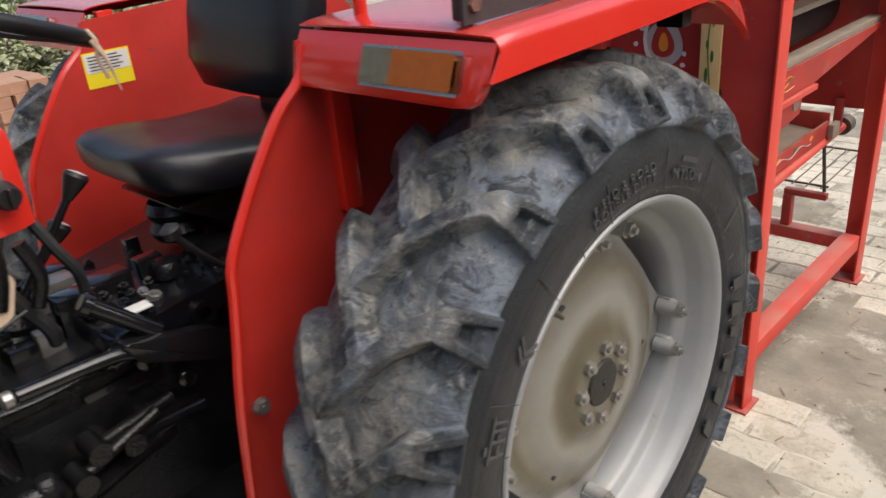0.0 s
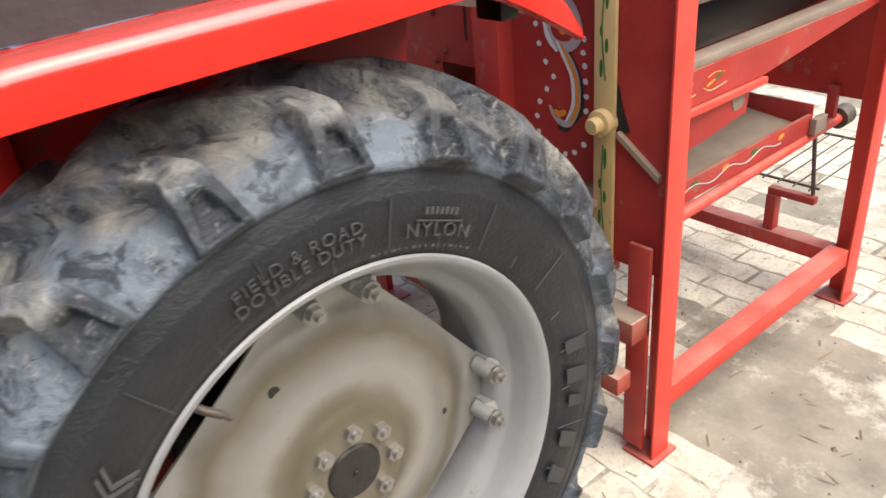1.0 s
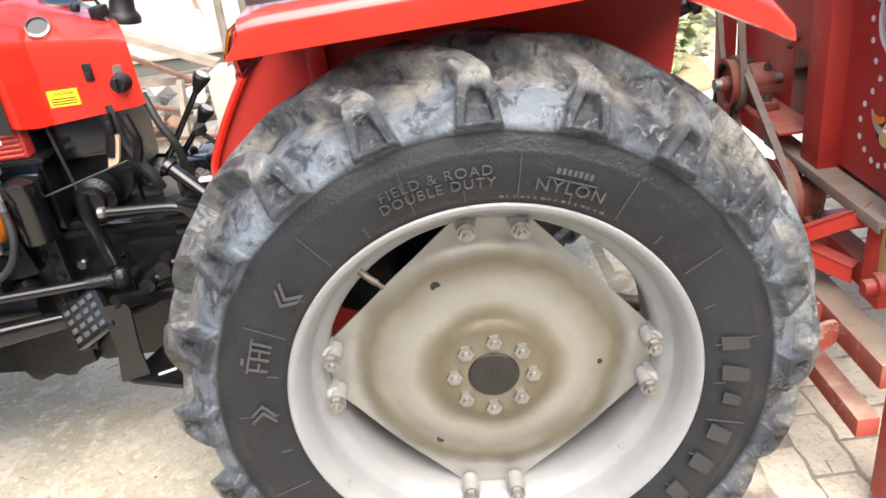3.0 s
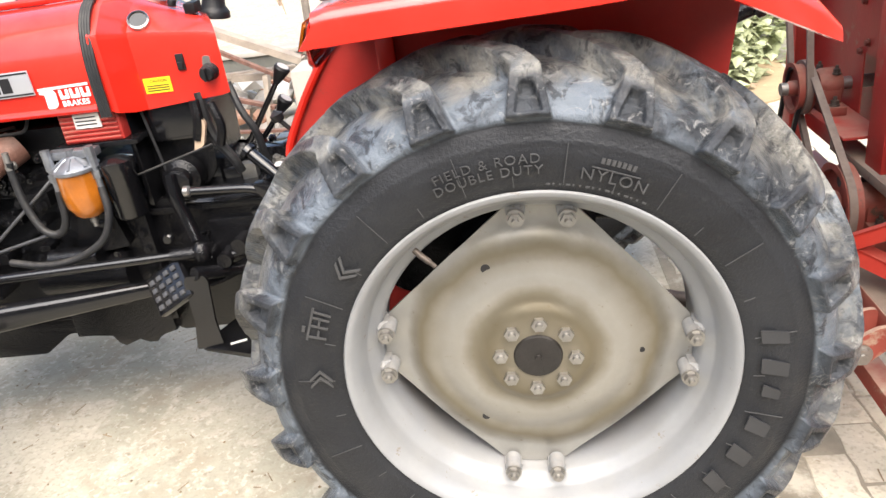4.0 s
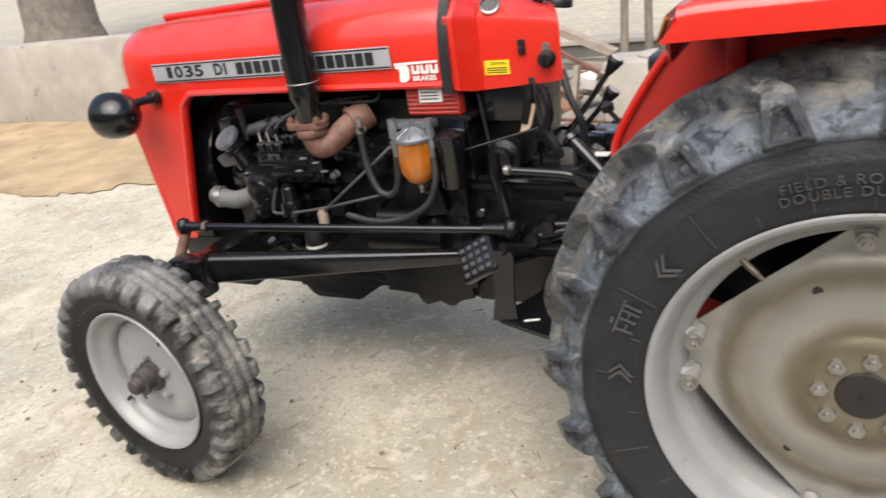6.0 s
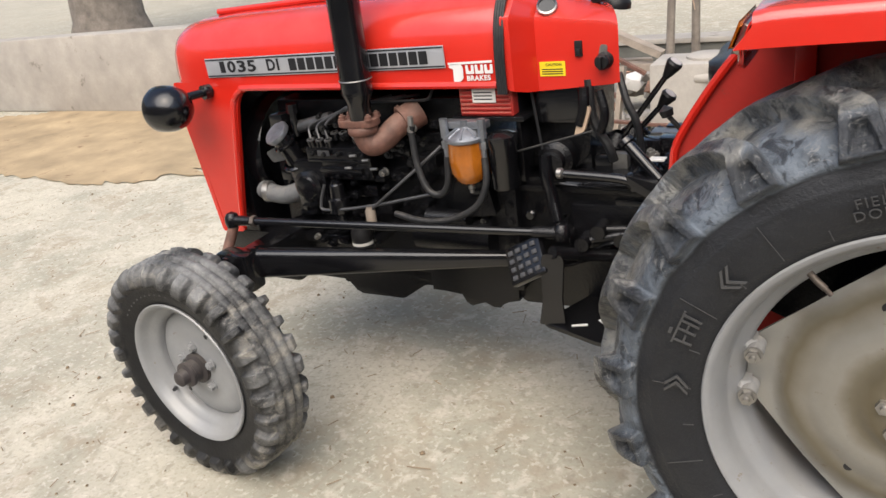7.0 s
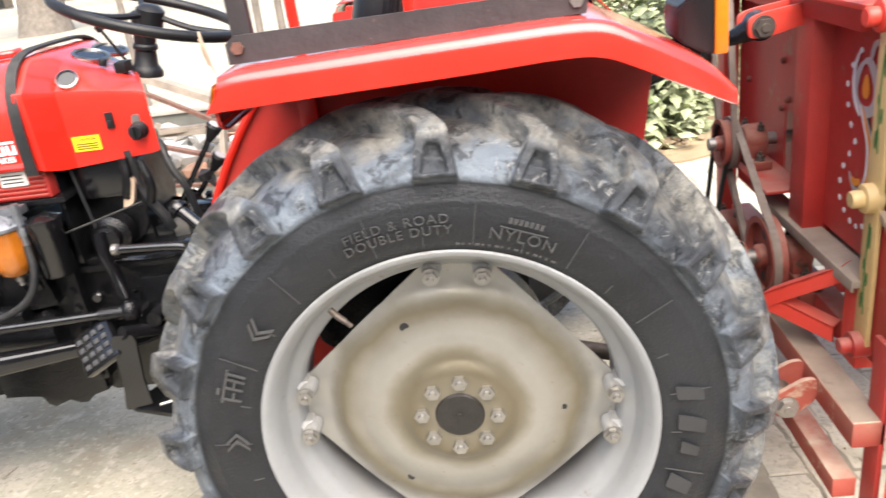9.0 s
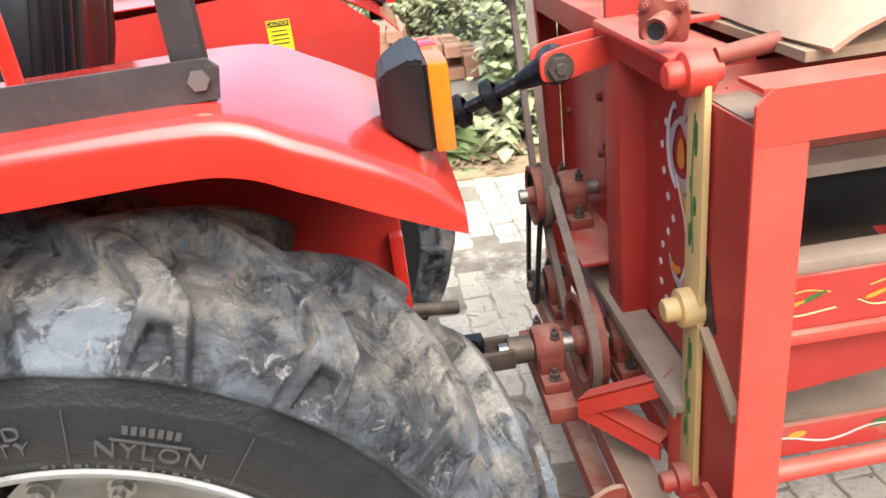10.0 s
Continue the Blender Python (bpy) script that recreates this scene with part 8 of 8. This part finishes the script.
part("joint_cross", cross, CAST, mach)
pto = rod(B(), (0.10, YC, 0.58), (0.50, 0.775, 0.585), 0.026, n=16)
for s in (-1, 1):
    box(pto, (0.49, 0.76 - 0.022, CB.z + s * 0.032 - 0.007), (0.59, 0.76 + 0.01, CB.z + s * 0.032 + 0.007), 0.005)
part("power_shaft", pto, CAST, mach, "black power take-off shaft")

# hitch: braces, cross tube and lugs
apex = Vector((0.744, 0.552, 0.556))
for end_ in (Vector((0.868, 0.425, 0.672)), Vector((0.872, 0.455, 0.500))):
    br = B()
    rings = []
    for p in (apex, end_):
        rings.append([p + Vector((-0.003, -0.003, -0.022)), p + Vector((0.003, 0.003, -0.022)), p + Vector((0.003, 0.003, 0.020)), p + Vector((-0.003, -0.003, 0.020))])
    loft(br, rings, closed=True, caps=True)
    rings = []
    for p in (apex, end_):
        rings.append([p + Vector((-0.003, -0.003, 0.014)), p + Vector((0.028, 0.024, 0.014)), p + Vector((0.028, 0.024, 0.020)), p + Vector((-0.003, -0.003, 0.020))])
    loft(br, rings, closed=True, caps=True)
    part("hitch_brace", br, BRIGHT, mach, "bright red angle-iron hitch brace")
ht = part("hitch_tube", box(B(), (0.800, 0.180, 0.385), (0.868, 1.30, 0.447), 0.004), DUSTY_RED, mach, "red square hitch tube with dusty top")
part("tube_dust", box(B(), (0.803, 0.185, 0.447), (0.865, 1.29, 0.4484)), SHEET, ht)
for y in (0.36, 0.44):
    part("hitch_lug", prism(B(), round_poly([(0.800, 0.390), (0.800, 0.445), (0.770, 0.445), (0.700, 0.405), (0.705, 0.352), (0.745, 0.345)], 0.018), y - 0.006, y + 0.006), DUSTY_RED, mach)
part("lug_pin", nut(rod(B(), (0.732, 0.34, 0.378), (0.732, 0.46, 0.378), 0.012), (0.732, 0.352, 0.378), (0, -1, 0), 0.022, 0.012, 0.006), STEEL, mach)
part("lug_ball", lathe(B(), [(0.020, -0.03), (0.034, -0.018), (0.037, 0), (0.034, 0.018), (0.020, 0.03)], (0.732, 0.40, 0.378), (0, 1, 0), 22), IRON, mach)

# ---- paving near the machine ----
def paver_points(x, y, turn, rng):
    """The rim of one interlocking paver: a brick shape with zigzag long sides, jostled a little."""
    hx, hy, z_ = 0.1128, 0.0556, 0.0055
    rim = [(-hx, -hy + z_), (-hx * 0.5, -hy - z_ * 0.4), (0, -hy + z_), (hx * 0.5, -hy - z_ * 0.4), (hx, -hy + z_), (hx + 0.002, hy + z_ * 0.5), (hx * 0.5, hy - z_ * 0.6), (0, hy + z_), (-hx * 0.5, hy - z_ * 0.6), (-hx + 0.002, hy + z_ * 0.5)]
    c, s_ = math.cos(turn), math.sin(turn)
    return [(x + c * u - s_ * v + rng.uniform(-0.004, 0.004), y + s_ * u + c * v + rng.uniform(-0.004, 0.004)) for u, v in rim]


def paver_solid(vs, fs, rim, top):
    """A paver's top, with its worn edge rounded down into the joint."""
    cx, cy = sum(p[0] for p in rim) / len(rim), sum(p[1] for p in rim) / len(rim)
    n, i0 = len(rim), len(vs)
    for k, z in ((1.0, -0.012), (0.985, top - 0.003), (0.93, top)):
        vs += [(cx + (px - cx) * k, cy + (py - cy) * k, z) for px, py in rim]
    for a in (0, n):
        fs += [(i0 + a + q, i0 + a + (q + 1) % n, i0 + a + n + (q + 1) % n, i0 + a + n + q) for q in range(n)]
    fs.append(tuple(i0 + 2 * n + q for q in range(n)))


rng = random.Random(11)
pavement = tagged(new("pavement"), "worn interlocking paving, joints filled with dust", "pavement", kind="structure")
jb = prism(B(), [(0.50, -0.30), (5.2, -0.30), (5.2, 3.3), (0.50, 3.3)], -0.0022, -0.0012, "xy")
part("joint_bed", jb, JOINT, pavement, smooth=0)
rest_v, rest_f = [], []
for r in range(40):
    x = 0.60 + 0.115 * r
    for c in range(16):
        y = -0.24 + 0.2285 * c + (0.114 if r % 2 else 0)
        near = x < 2.9 and y < 2.4
        if rng.random() < (0.45 if r < 1 or c < 1 else 0.01):
            continue
        tilt_ = radians(90 + rng.uniform(-2.0, 2.0))
        top = 0.0014 + rng.uniform(-0.0020, 0.0010) - 0.003 * (noise.noise((x * 1.1, y * 1.1, 4.0)) > 0.12)
        if not near:
            paver_solid(rest_v, rest_f, paver_points(x, y, tilt_, rng), top)
            continue
        vs, fs = [], []
        paver_solid(vs, fs, paver_points(x, y, tilt_, rng), top)
        me = bpy.data.meshes.new("paver")
        me.from_pydata(vs, [], fs)
        me.update()
        me.materials.append(PAVER)
        o = new("paver", me)
        o.parent = pavement
me = bpy.data.meshes.new("far_pavers")
me.from_pydata(rest_v, [], rest_f)
me.update()
me.materials.append(PAVER)
o = new("far_pavers", me)
o.parent = pavement
tagged(o, kind="stuff")

# ---- yard behind ----
def chunk(rng, c, s, material, parent, name="rubble_piece"):
    b = B()
    bmesh.ops.create_icosphere(b, subdivisions=1, radius=1.0)
    for v in b.verts:
        k = 1 + rng.uniform(-0.3, 0.25)
        v.co = Vector((v.co.x * s[0] * k, v.co.y * s[1] * k, max(-0.7, min(0.75, v.co.z)) * s[2]))
    bmesh.ops.transform(b, matrix=Matrix.Translation(c) @ Euler((rng.uniform(-0.5, 0.5), rng.uniform(-0.5, 0.5), rng.uniform(0, 6))).to_matrix().to_4x4(), verts=b.verts[:])
    return part(name, b, material, parent, smooth=25)


# unseen walls added behind and beside the camera: close the place, block low light
for nm, lo, hi in (("wall_south", (-9.2, -5.0, 0.0), (8.7, -4.75, 3.4)), ("wall_west", (-9.2, -4.75, 0.0), (-8.95, 1.0, 3.4)), ("wall_east", (8.45, -4.75, 0.0), (8.7, 1.0, 3.4))):
    tagged(finish(nm, box(B(), lo, hi, 0.02), PLASTER), "plain weathered plaster wall, unseen, added to block low light", "wall", kind="structure")
plat = prism(B(), [(-14, 5.15), (5.5, 5.15), (5.5, 5.35), (-14, 5.35)], 0.0, 0.345, "xy", 0.012)
cop = prism(B(), [(-14, 5.12), (5.5, 5.12), (5.5, 5.36), (-14, 5.36)], 0.345, 0.385, "xy", 0.008)
tagged(finish("platform_coping", cop, CONCRETE), "pale concrete coping along a raised yard", "coping", kind="structure")
tagged(finish("platform_edge", plat, DARK_CONCRETE), "low dark concrete kerb wall of a raised yard", "wall", kind="structure")
pt = prism(B(), [(-60, 5.35), (40, 5.35), (40, 60), (-60, 60)], 0.30, 0.36, "xy")
tagged(finish("raised_yard", pt, RAISED, smooth=0), "pale dusty raised yard surface", "ground", kind="structure")
wallb = box(B(), (-13.0, 4.35, 0.0), (-5.2, 4.62, 0.84), 0.02)
tagged(finish("manger_wall", wallb, CONCRETE), "low weathered concrete manger wall", "wall", kind="structure")
eb = B()
rngE = random.Random(2)
N = 260
ring = []
for k in range(N):
    a = 2 * math.pi * k / N
    w = 1 + 0.16 * noise.noise((math.cos(a) * 2, math.sin(a) * 2, 0)) + 0.08 * noise.noise((math.cos(a) * 9, math.sin(a) * 9, 3)) + 0.04 * rngE.uniform(-1, 1)
    ring.append(eb.verts.new((-7.2 + 3.4 * w * math.cos(a), 3.3 + 1.15 * w * math.sin(a), 0.004)))
eb.faces.new(ring)
tagged(finish("earth_patch", eb, EARTH, smooth=0), "brown trodden earth strewn with straw and dung", "ground", kind="structure")

# rubble heap and broken frame
rngR = random.Random(8)
heap = thing("rubble_heap", "heap of broken concrete and bricks beside the yard wall", "rubble", (-2.0, 4.2, 0))
for k in range(110):
    x, y = rngR.gauss(-2.0, 0.55), rngR.gauss(4.15, 0.35)
    y = min(4.95, max(3.3, y))
    h = max(0.0, 0.42 - 0.30 * abs(x + 2.0) - 0.5 * abs(y - 4.3))
    s = rngR.uniform(0.04, 0.13)
    chunk(rngR, (x, y, rngR.uniform(0.1, 1.0) * h + s * 0.4), (s * rngR.uniform(0.8, 1.6), s, s * rngR.uniform(0.4, 0.8)), (CONCRETE, CONCRETE, CONCRETE, BRICKM, LABEL)[rngR.randrange(5)], heap)
block = thing("concrete_block", "upright weathered concrete block with an iron flange on top", "concrete block", (-1.18, 3.35, 0))
part("block_body", box(B(), (-1.31, 3.20, 0.0), (-0.80, 3.52, 0.585), 0.02), CONCRETE, block)
part("iron_flange", lathe(B(), [(0, 0.605), (0.10, 0.605), (0.115, 0.598), (0.115, 0.585)], (-1.02, 3.38, 0), (0, 0, 1), 24), CONCRETE, block)
part("flange_boss", rod(B(), (-1.05, 3.22, 0.50), (-0.90, 3.19, 0.50), 0.028, n=14), CONCRETE, block)
frm = thing("broken_iron_frame", "old grey iron implement frame lying on the rubble", "scrap frame", (-1.9, 3.9, 0))
for p, q, r in (((-2.30, 3.85, 0.93), (-1.38, 3.80, 0.525), 0.045), ((-2.2, 3.7, 0.84), (-1.47, 3.72, 0.42), 0.022), ((-2.2, 3.85, 0.47), (-1.36, 3.78, 0.45), 0.045), ((-2.40, 3.7, 0.52), (-1.55, 3.55, 0.30), 0.022), ((-2.3, 3.6, 0.02), (-2.05, 3.75, 0.55), 0.03), ((-1.62, 3.5, 0.0), (-1.58, 3.6, 0.50), 0.032), ((-2.5, 3.45, 0.24), (-1.10, 3.16, 0.235), 0.016), ((-2.1, 3.7, 0.50), (-1.50, 4.0, 0.45), 0.03)):
    d, u, w = frame_of(Vector(q) - Vector(p))
    rings = [[Vector(c) + u * r * a + w * r * 0.5 * e for a, e in ((-1, -1), (1, -1), (1, 1), (-1, 1))] for c in (p, q)]
    part("frame_bar", loft(B(), rings, closed=True, caps=True), WOOD if r > 0.025 else RUST, frm)
for x, y, lean in ((-1.62, 4.95, 0.10), (-1.42, 4.98, 0.02), (-2.9, 5.6, -0.05)):
    pole = tagged(new("wooden_pole"), "thin rough wooden pole standing by the wall", "pole", "poles by the wall")
    pole.matrix_basis = Matrix.Translation((x, y, 0))
    part("pole_stem", tube(B(), [(x, y, 0), (x + lean * 0.4, y, 1.0), (x + lean * 0.5, y + 0.05, 2.0), (x + lean, y, 3.0)], (0.035, 0.02), 8), BARK, pole)


# trees, shrubs, leaves
def leaves(rng, n, centre, spread, size, droop=0.3, long=2.2):
    """Many small bent leaves scattered in an uneven cloud."""
    vs, fs = [], []
    lumps = [(Vector(centre) + Vector((rng.gauss(0, spread[0] * 0.55), rng.gauss(0, spread[1] * 0.55), rng.gauss(0, spread[2] * 0.5))), rng.uniform(0.25, 0.6)) for _ in range(14)]
    for _ in range(n):
        c, k = lumps[rng.randrange(14)]
        p = c + Vector((rng.gauss(0, spread[0] * k), rng.gauss(0, spread[1] * k), rng.gauss(0, spread[2] * k)))
        p.z = max(p.z, 0.02)
        a = rng.uniform(0, 6.28)
        d = Vector((math.cos(a), math.sin(a), rng.uniform(-droop - 0.5, 0.5))).normalized()
        s = size * rng.uniform(0.6, 1.3)
        side = d.cross(Vector((0, 0, 1))).normalized() * s / long
        i = len(vs)
        up = Vector((0, 0, 0.12 * s))
        vs += [p, p + d * s * 0.45 + side, p + d * s * 0.5 + up, p + d * s * 0.45 - side, p + d * s - Vector((0, 0, droop * s))]
        fs += [(i, i + 1, i + 2), (i, i + 2, i + 3), (i + 1, i + 4, i + 2), (i + 2, i + 4, i + 3)]
    me = bpy.data.meshes.new("leaves")
    me.from_pydata([tuple(v) for v in vs], [], fs)
    me.update()
    return me


def shrub(name, label, base, spread, n, size, material, seed, stems=5, cat="shrub"):
    rng = random.Random(seed)
    t = thing(name, label, cat, base)
    bx, by, bz = base
    b = B()
    for _ in range(stems):
        q = Vector((bx + rng.gauss(0, spread[0] * 0.6), by + rng.gauss(0, spread[1] * 0.6), bz + spread[2] * rng.uniform(1.0, 1.9)))
        m_ = Vector((bx, by, bz)).lerp(q, 0.5) + Vector((rng.gauss(0, 0.05), rng.gauss(0, 0.05), 0.05))
        tube(b, [(bx + rng.gauss(0, 0.05), by + rng.gauss(0, 0.05), bz), m_, q], (0.012, 0.004), 6, 4)
    part("stems", b, DRY, t)
    me = leaves(rng, n, (bx, by, bz + spread[2] * 0.9), spread, size)
    me.materials.append(material)
    o = new("foliage", me)
    o.parent = t
    o.matrix_parent_inverse = world_of(t).inverted()
    tagged(o, kind="stuff")
    return t


shrub("shrub", "pale green leafy shrub beside stacked bricks", (1.36, 4.05, 0), (0.16, 0.22, 0.50), 2000, 0.075, LEAF_PALE, 1)
shrub("shrub", "pale green leafy shrub beside stacked bricks", (1.55, 4.6, 0), (0.25, 0.25, 0.65), 2400, 0.08, LEAF_PALE, 2)
shrub("shrub", "dry brown brush with sparse leaves", (0.75, 5.7, 0.36), (0.75, 0.35, 0.45), 3600, 0.05, LEAF_PALE, 3, 40)
shrub("shrub", "green hedge bush at the yard's edge", (1.7, 6.1, 0.36), (0.8, 0.4, 0.6), 4200, 0.06, LEAF, 4, 20)
shrub("ground_plant", "broad-leaved green garden plant in a bed", (0.78, 3.75, 0), (0.16, 0.14, 0.16), 160, 0.20, LEAF, 5, 6, "plant")
shrub("ground_plant", "broad-leaved green garden plant in a bed", (1.02, 3.85, 0), (0.18, 0.16, 0.12), 160, 0.15, LEAF_PALE, 6, 6, "plant")
shrub("leaf_litter", "dry fallen leaves on the garden bed", (0.98, 3.72, 0), (0.26, 0.18, 0.03), 700, 0.06, DRY, 7, 3, "leaf litter")
shrub("ground_plant", "low green weeds by the rubble", (-1.62, 3.25, 0), (0.14, 0.10, 0.06), 260, 0.05, LEAF, 12, 4, "plant")
bed = prism(B(), round_poly([(0.45, 3.44), (1.26, 3.36), (1.75, 3.6), (1.9, 5.14), (0.2, 5.14), (0.25, 3.7)], 0.15), 0.0, 0.012, "xy")
tagged(finish("garden_bed", bed, EARTH, smooth=0), "earthen garden bed with litter", "ground", kind="structure")

# brick stack on a concrete plinth
pl_ = thing("concrete_plinth", "low concrete plinth under stacked bricks", "plinth", (0.85, 4.55, 0))
part("plinth_body", box(B(), (0.35, 4.42, 0.0), (1.13, 4.85, 0.335), 0.02), CONCRETE, pl_)
bk_me = B()
box(bk_me, (-0.112, -0.055, 0.0), (0.112, 0.055, 0.072), 0.004)
brick_mesh = bpy.data.meshes.new("brick")
bk_me.to_mesh(brick_mesh)
bk_me.free()
brick_mesh.materials.append(BRICKM)
stack = thing("brick_stack", "uneven stack of old red and pale bricks", "bricks", (0.75, 4.55, 0.335))
rngB = random.Random(4)
for lev in range(5):
    for c in range(7):
        for dpt in range(3):
            x = 0.38 + 0.117 * c
            if lev >= 2 and (x > 1.0 - 0.1 * (lev - 2) or x < 0.3) or lev >= 3 and x > 0.72:
                continue
            if rngB.random() < 0.06 * lev:
                continue
            o = new("brick", brick_mesh)
            o.parent = stack
            o.matrix_parent_inverse = world_of(stack).inverted()
            o.matrix_basis = pose(x + rngB.uniform(-0.008, 0.008), 4.52 + 0.232 * dpt * 0.6 + rngB.uniform(-0.02, 0.02), 0.336 + 0.0735 * lev, 0, 0, 90 + rngB.uniform(-7, 7))


def trunk(x, y, r, h, seed, label):
    rng = random.Random(seed)
    t = thing("tree", label, "tree", (x, y, 0.36))
    b = B()
    rings = []
    for k in range(10):
        z = 0.36 + h * k / 9
        rr = r * (1.25 - 0.35 * k / 9 + (0.35 if k == 0 else 0))
        rings.append([(x + rr * (1 + 0.13 * noise.noise((math.cos(a) * 2, math.sin(a) * 2, z * 1.5 + seed))) * math.cos(a) + 0.04 * k * math.sin(seed), y + rr * math.sin(a), z) for a in (2 * math.pi * i / 16 for i in range(16))])
    loft(b, rings, closed=True, caps=True)
    part("trunk", b, BARK, t)
    bb = B()
    for k in range(6):
        a = rng.uniform(0, 6.28)
        p = Vector((x + 0.36 * math.sin(seed), y, 0.36 + h))
        tube(bb, [p, p + Vector((math.cos(a) * 0.8, math.sin(a) * 0.8, 0.9)), p + Vector((math.cos(a) * 1.8, math.sin(a) * 1.8, 1.6))], (r * 0.5, 0.03), 8, 4)
    part("limbs", bb, BARK, t)
    me = leaves(rng, 2600, (x, y, 0.36 + h + 1.7), (1.7, 1.7, 0.9), 0.20)
    me.materials.append(LEAF)
    o = new("crown", me)
    o.parent = t
    o.matrix_parent_inverse = world_of(t).inverted()
    tagged(o, kind="stuff")


trunk(-10.2, 17.5, 0.42, 4.5, 1, "grey-barked tree on the raised yard")
trunk(-9.6, 6.2, 0.40, 4.2, 2, "dark-barked tree behind the manger wall")
# far veranda building
bd = thing("veranda_building", "distant low building with a shaded veranda and pale pillars", "building", (-8, 34, 0.36))
part("back_wall", box(B(), (-34, 36.0, 0.36), (14, 36.4, 4.2)), FAR_WALL, bd)
part("roof_slab", box(B(), (-34.4, 32.0, 3.6), (14.4, 36.6, 3.95), 0.02), CONCRETE, bd)
part("veranda_floor", box(B(), (-34.2, 32.2, 0.30), (14.2, 36.0, 0.62), 0.02), CONCRETE, bd)
for k in range(11):
    x = -33 + 4.6 * k
    part("pillar", box(B(), (x - 0.3, 32.4, 0.62), (x + 0.3, 33.0, 3.6), 0.02), LABEL, bd)
for k in range(5):
    x = -31 + 9.0 * k
    part("door", box(B(), (x, 35.9, 0.62), (x + 1.1, 35.99, 2.7), 0.02), WOOD, bd)

# pebbles, straw and litter on the yard
rngP = random.Random(21)
vs, fs = [], []
for _ in range(4200):
    x, y = rngP.uniform(-5.5, 3.5), rngP.uniform(-1.2, 4.0)
    s = rngP.uniform(0.002, 0.006) * (2.0 if rngP.random() < 0.05 else 1)
    a = rngP.uniform(0, 6.28)
    i = len(vs)
    if rngP.random() < 0.35:
        L_ = rngP.uniform(0.015, 0.05) * (1.6 if rngP.random() < 0.2 else 1)
        dx, dy = math.cos(a) * L_, math.sin(a) * L_
        nx, ny = -math.sin(a) * 0.0016, math.cos(a) * 0.0016
        vs += [(x - nx, y - ny, 0.002), (x + dx - nx, y + dy - ny, 0.003), (x + dx + nx, y + dy + ny, 0.004), (x + nx, y + ny, 0.0035)]
        fs += [(i, i + 1, i + 2, i + 3)]
    else:
        vs += [(x + s, y, 0.0), (x, y + s, 0.0), (x - s, y, 0.0), (x, y - s, 0.0), (x + s * 0.2, y, s * 0.9)]
        fs += [(i, i + 1, i + 4), (i + 1, i + 2, i + 4), (i + 2, i + 3, i + 4), (i + 3, i, i + 4)]
me = bpy.data.meshes.new("litter")
me.from_pydata(vs, [], fs)
me.update()
me.materials.append(DRY)
tagged(new("yard_litter", me), "scattered straw bits and small pebbles on the yard", "litter", kind="stuff")
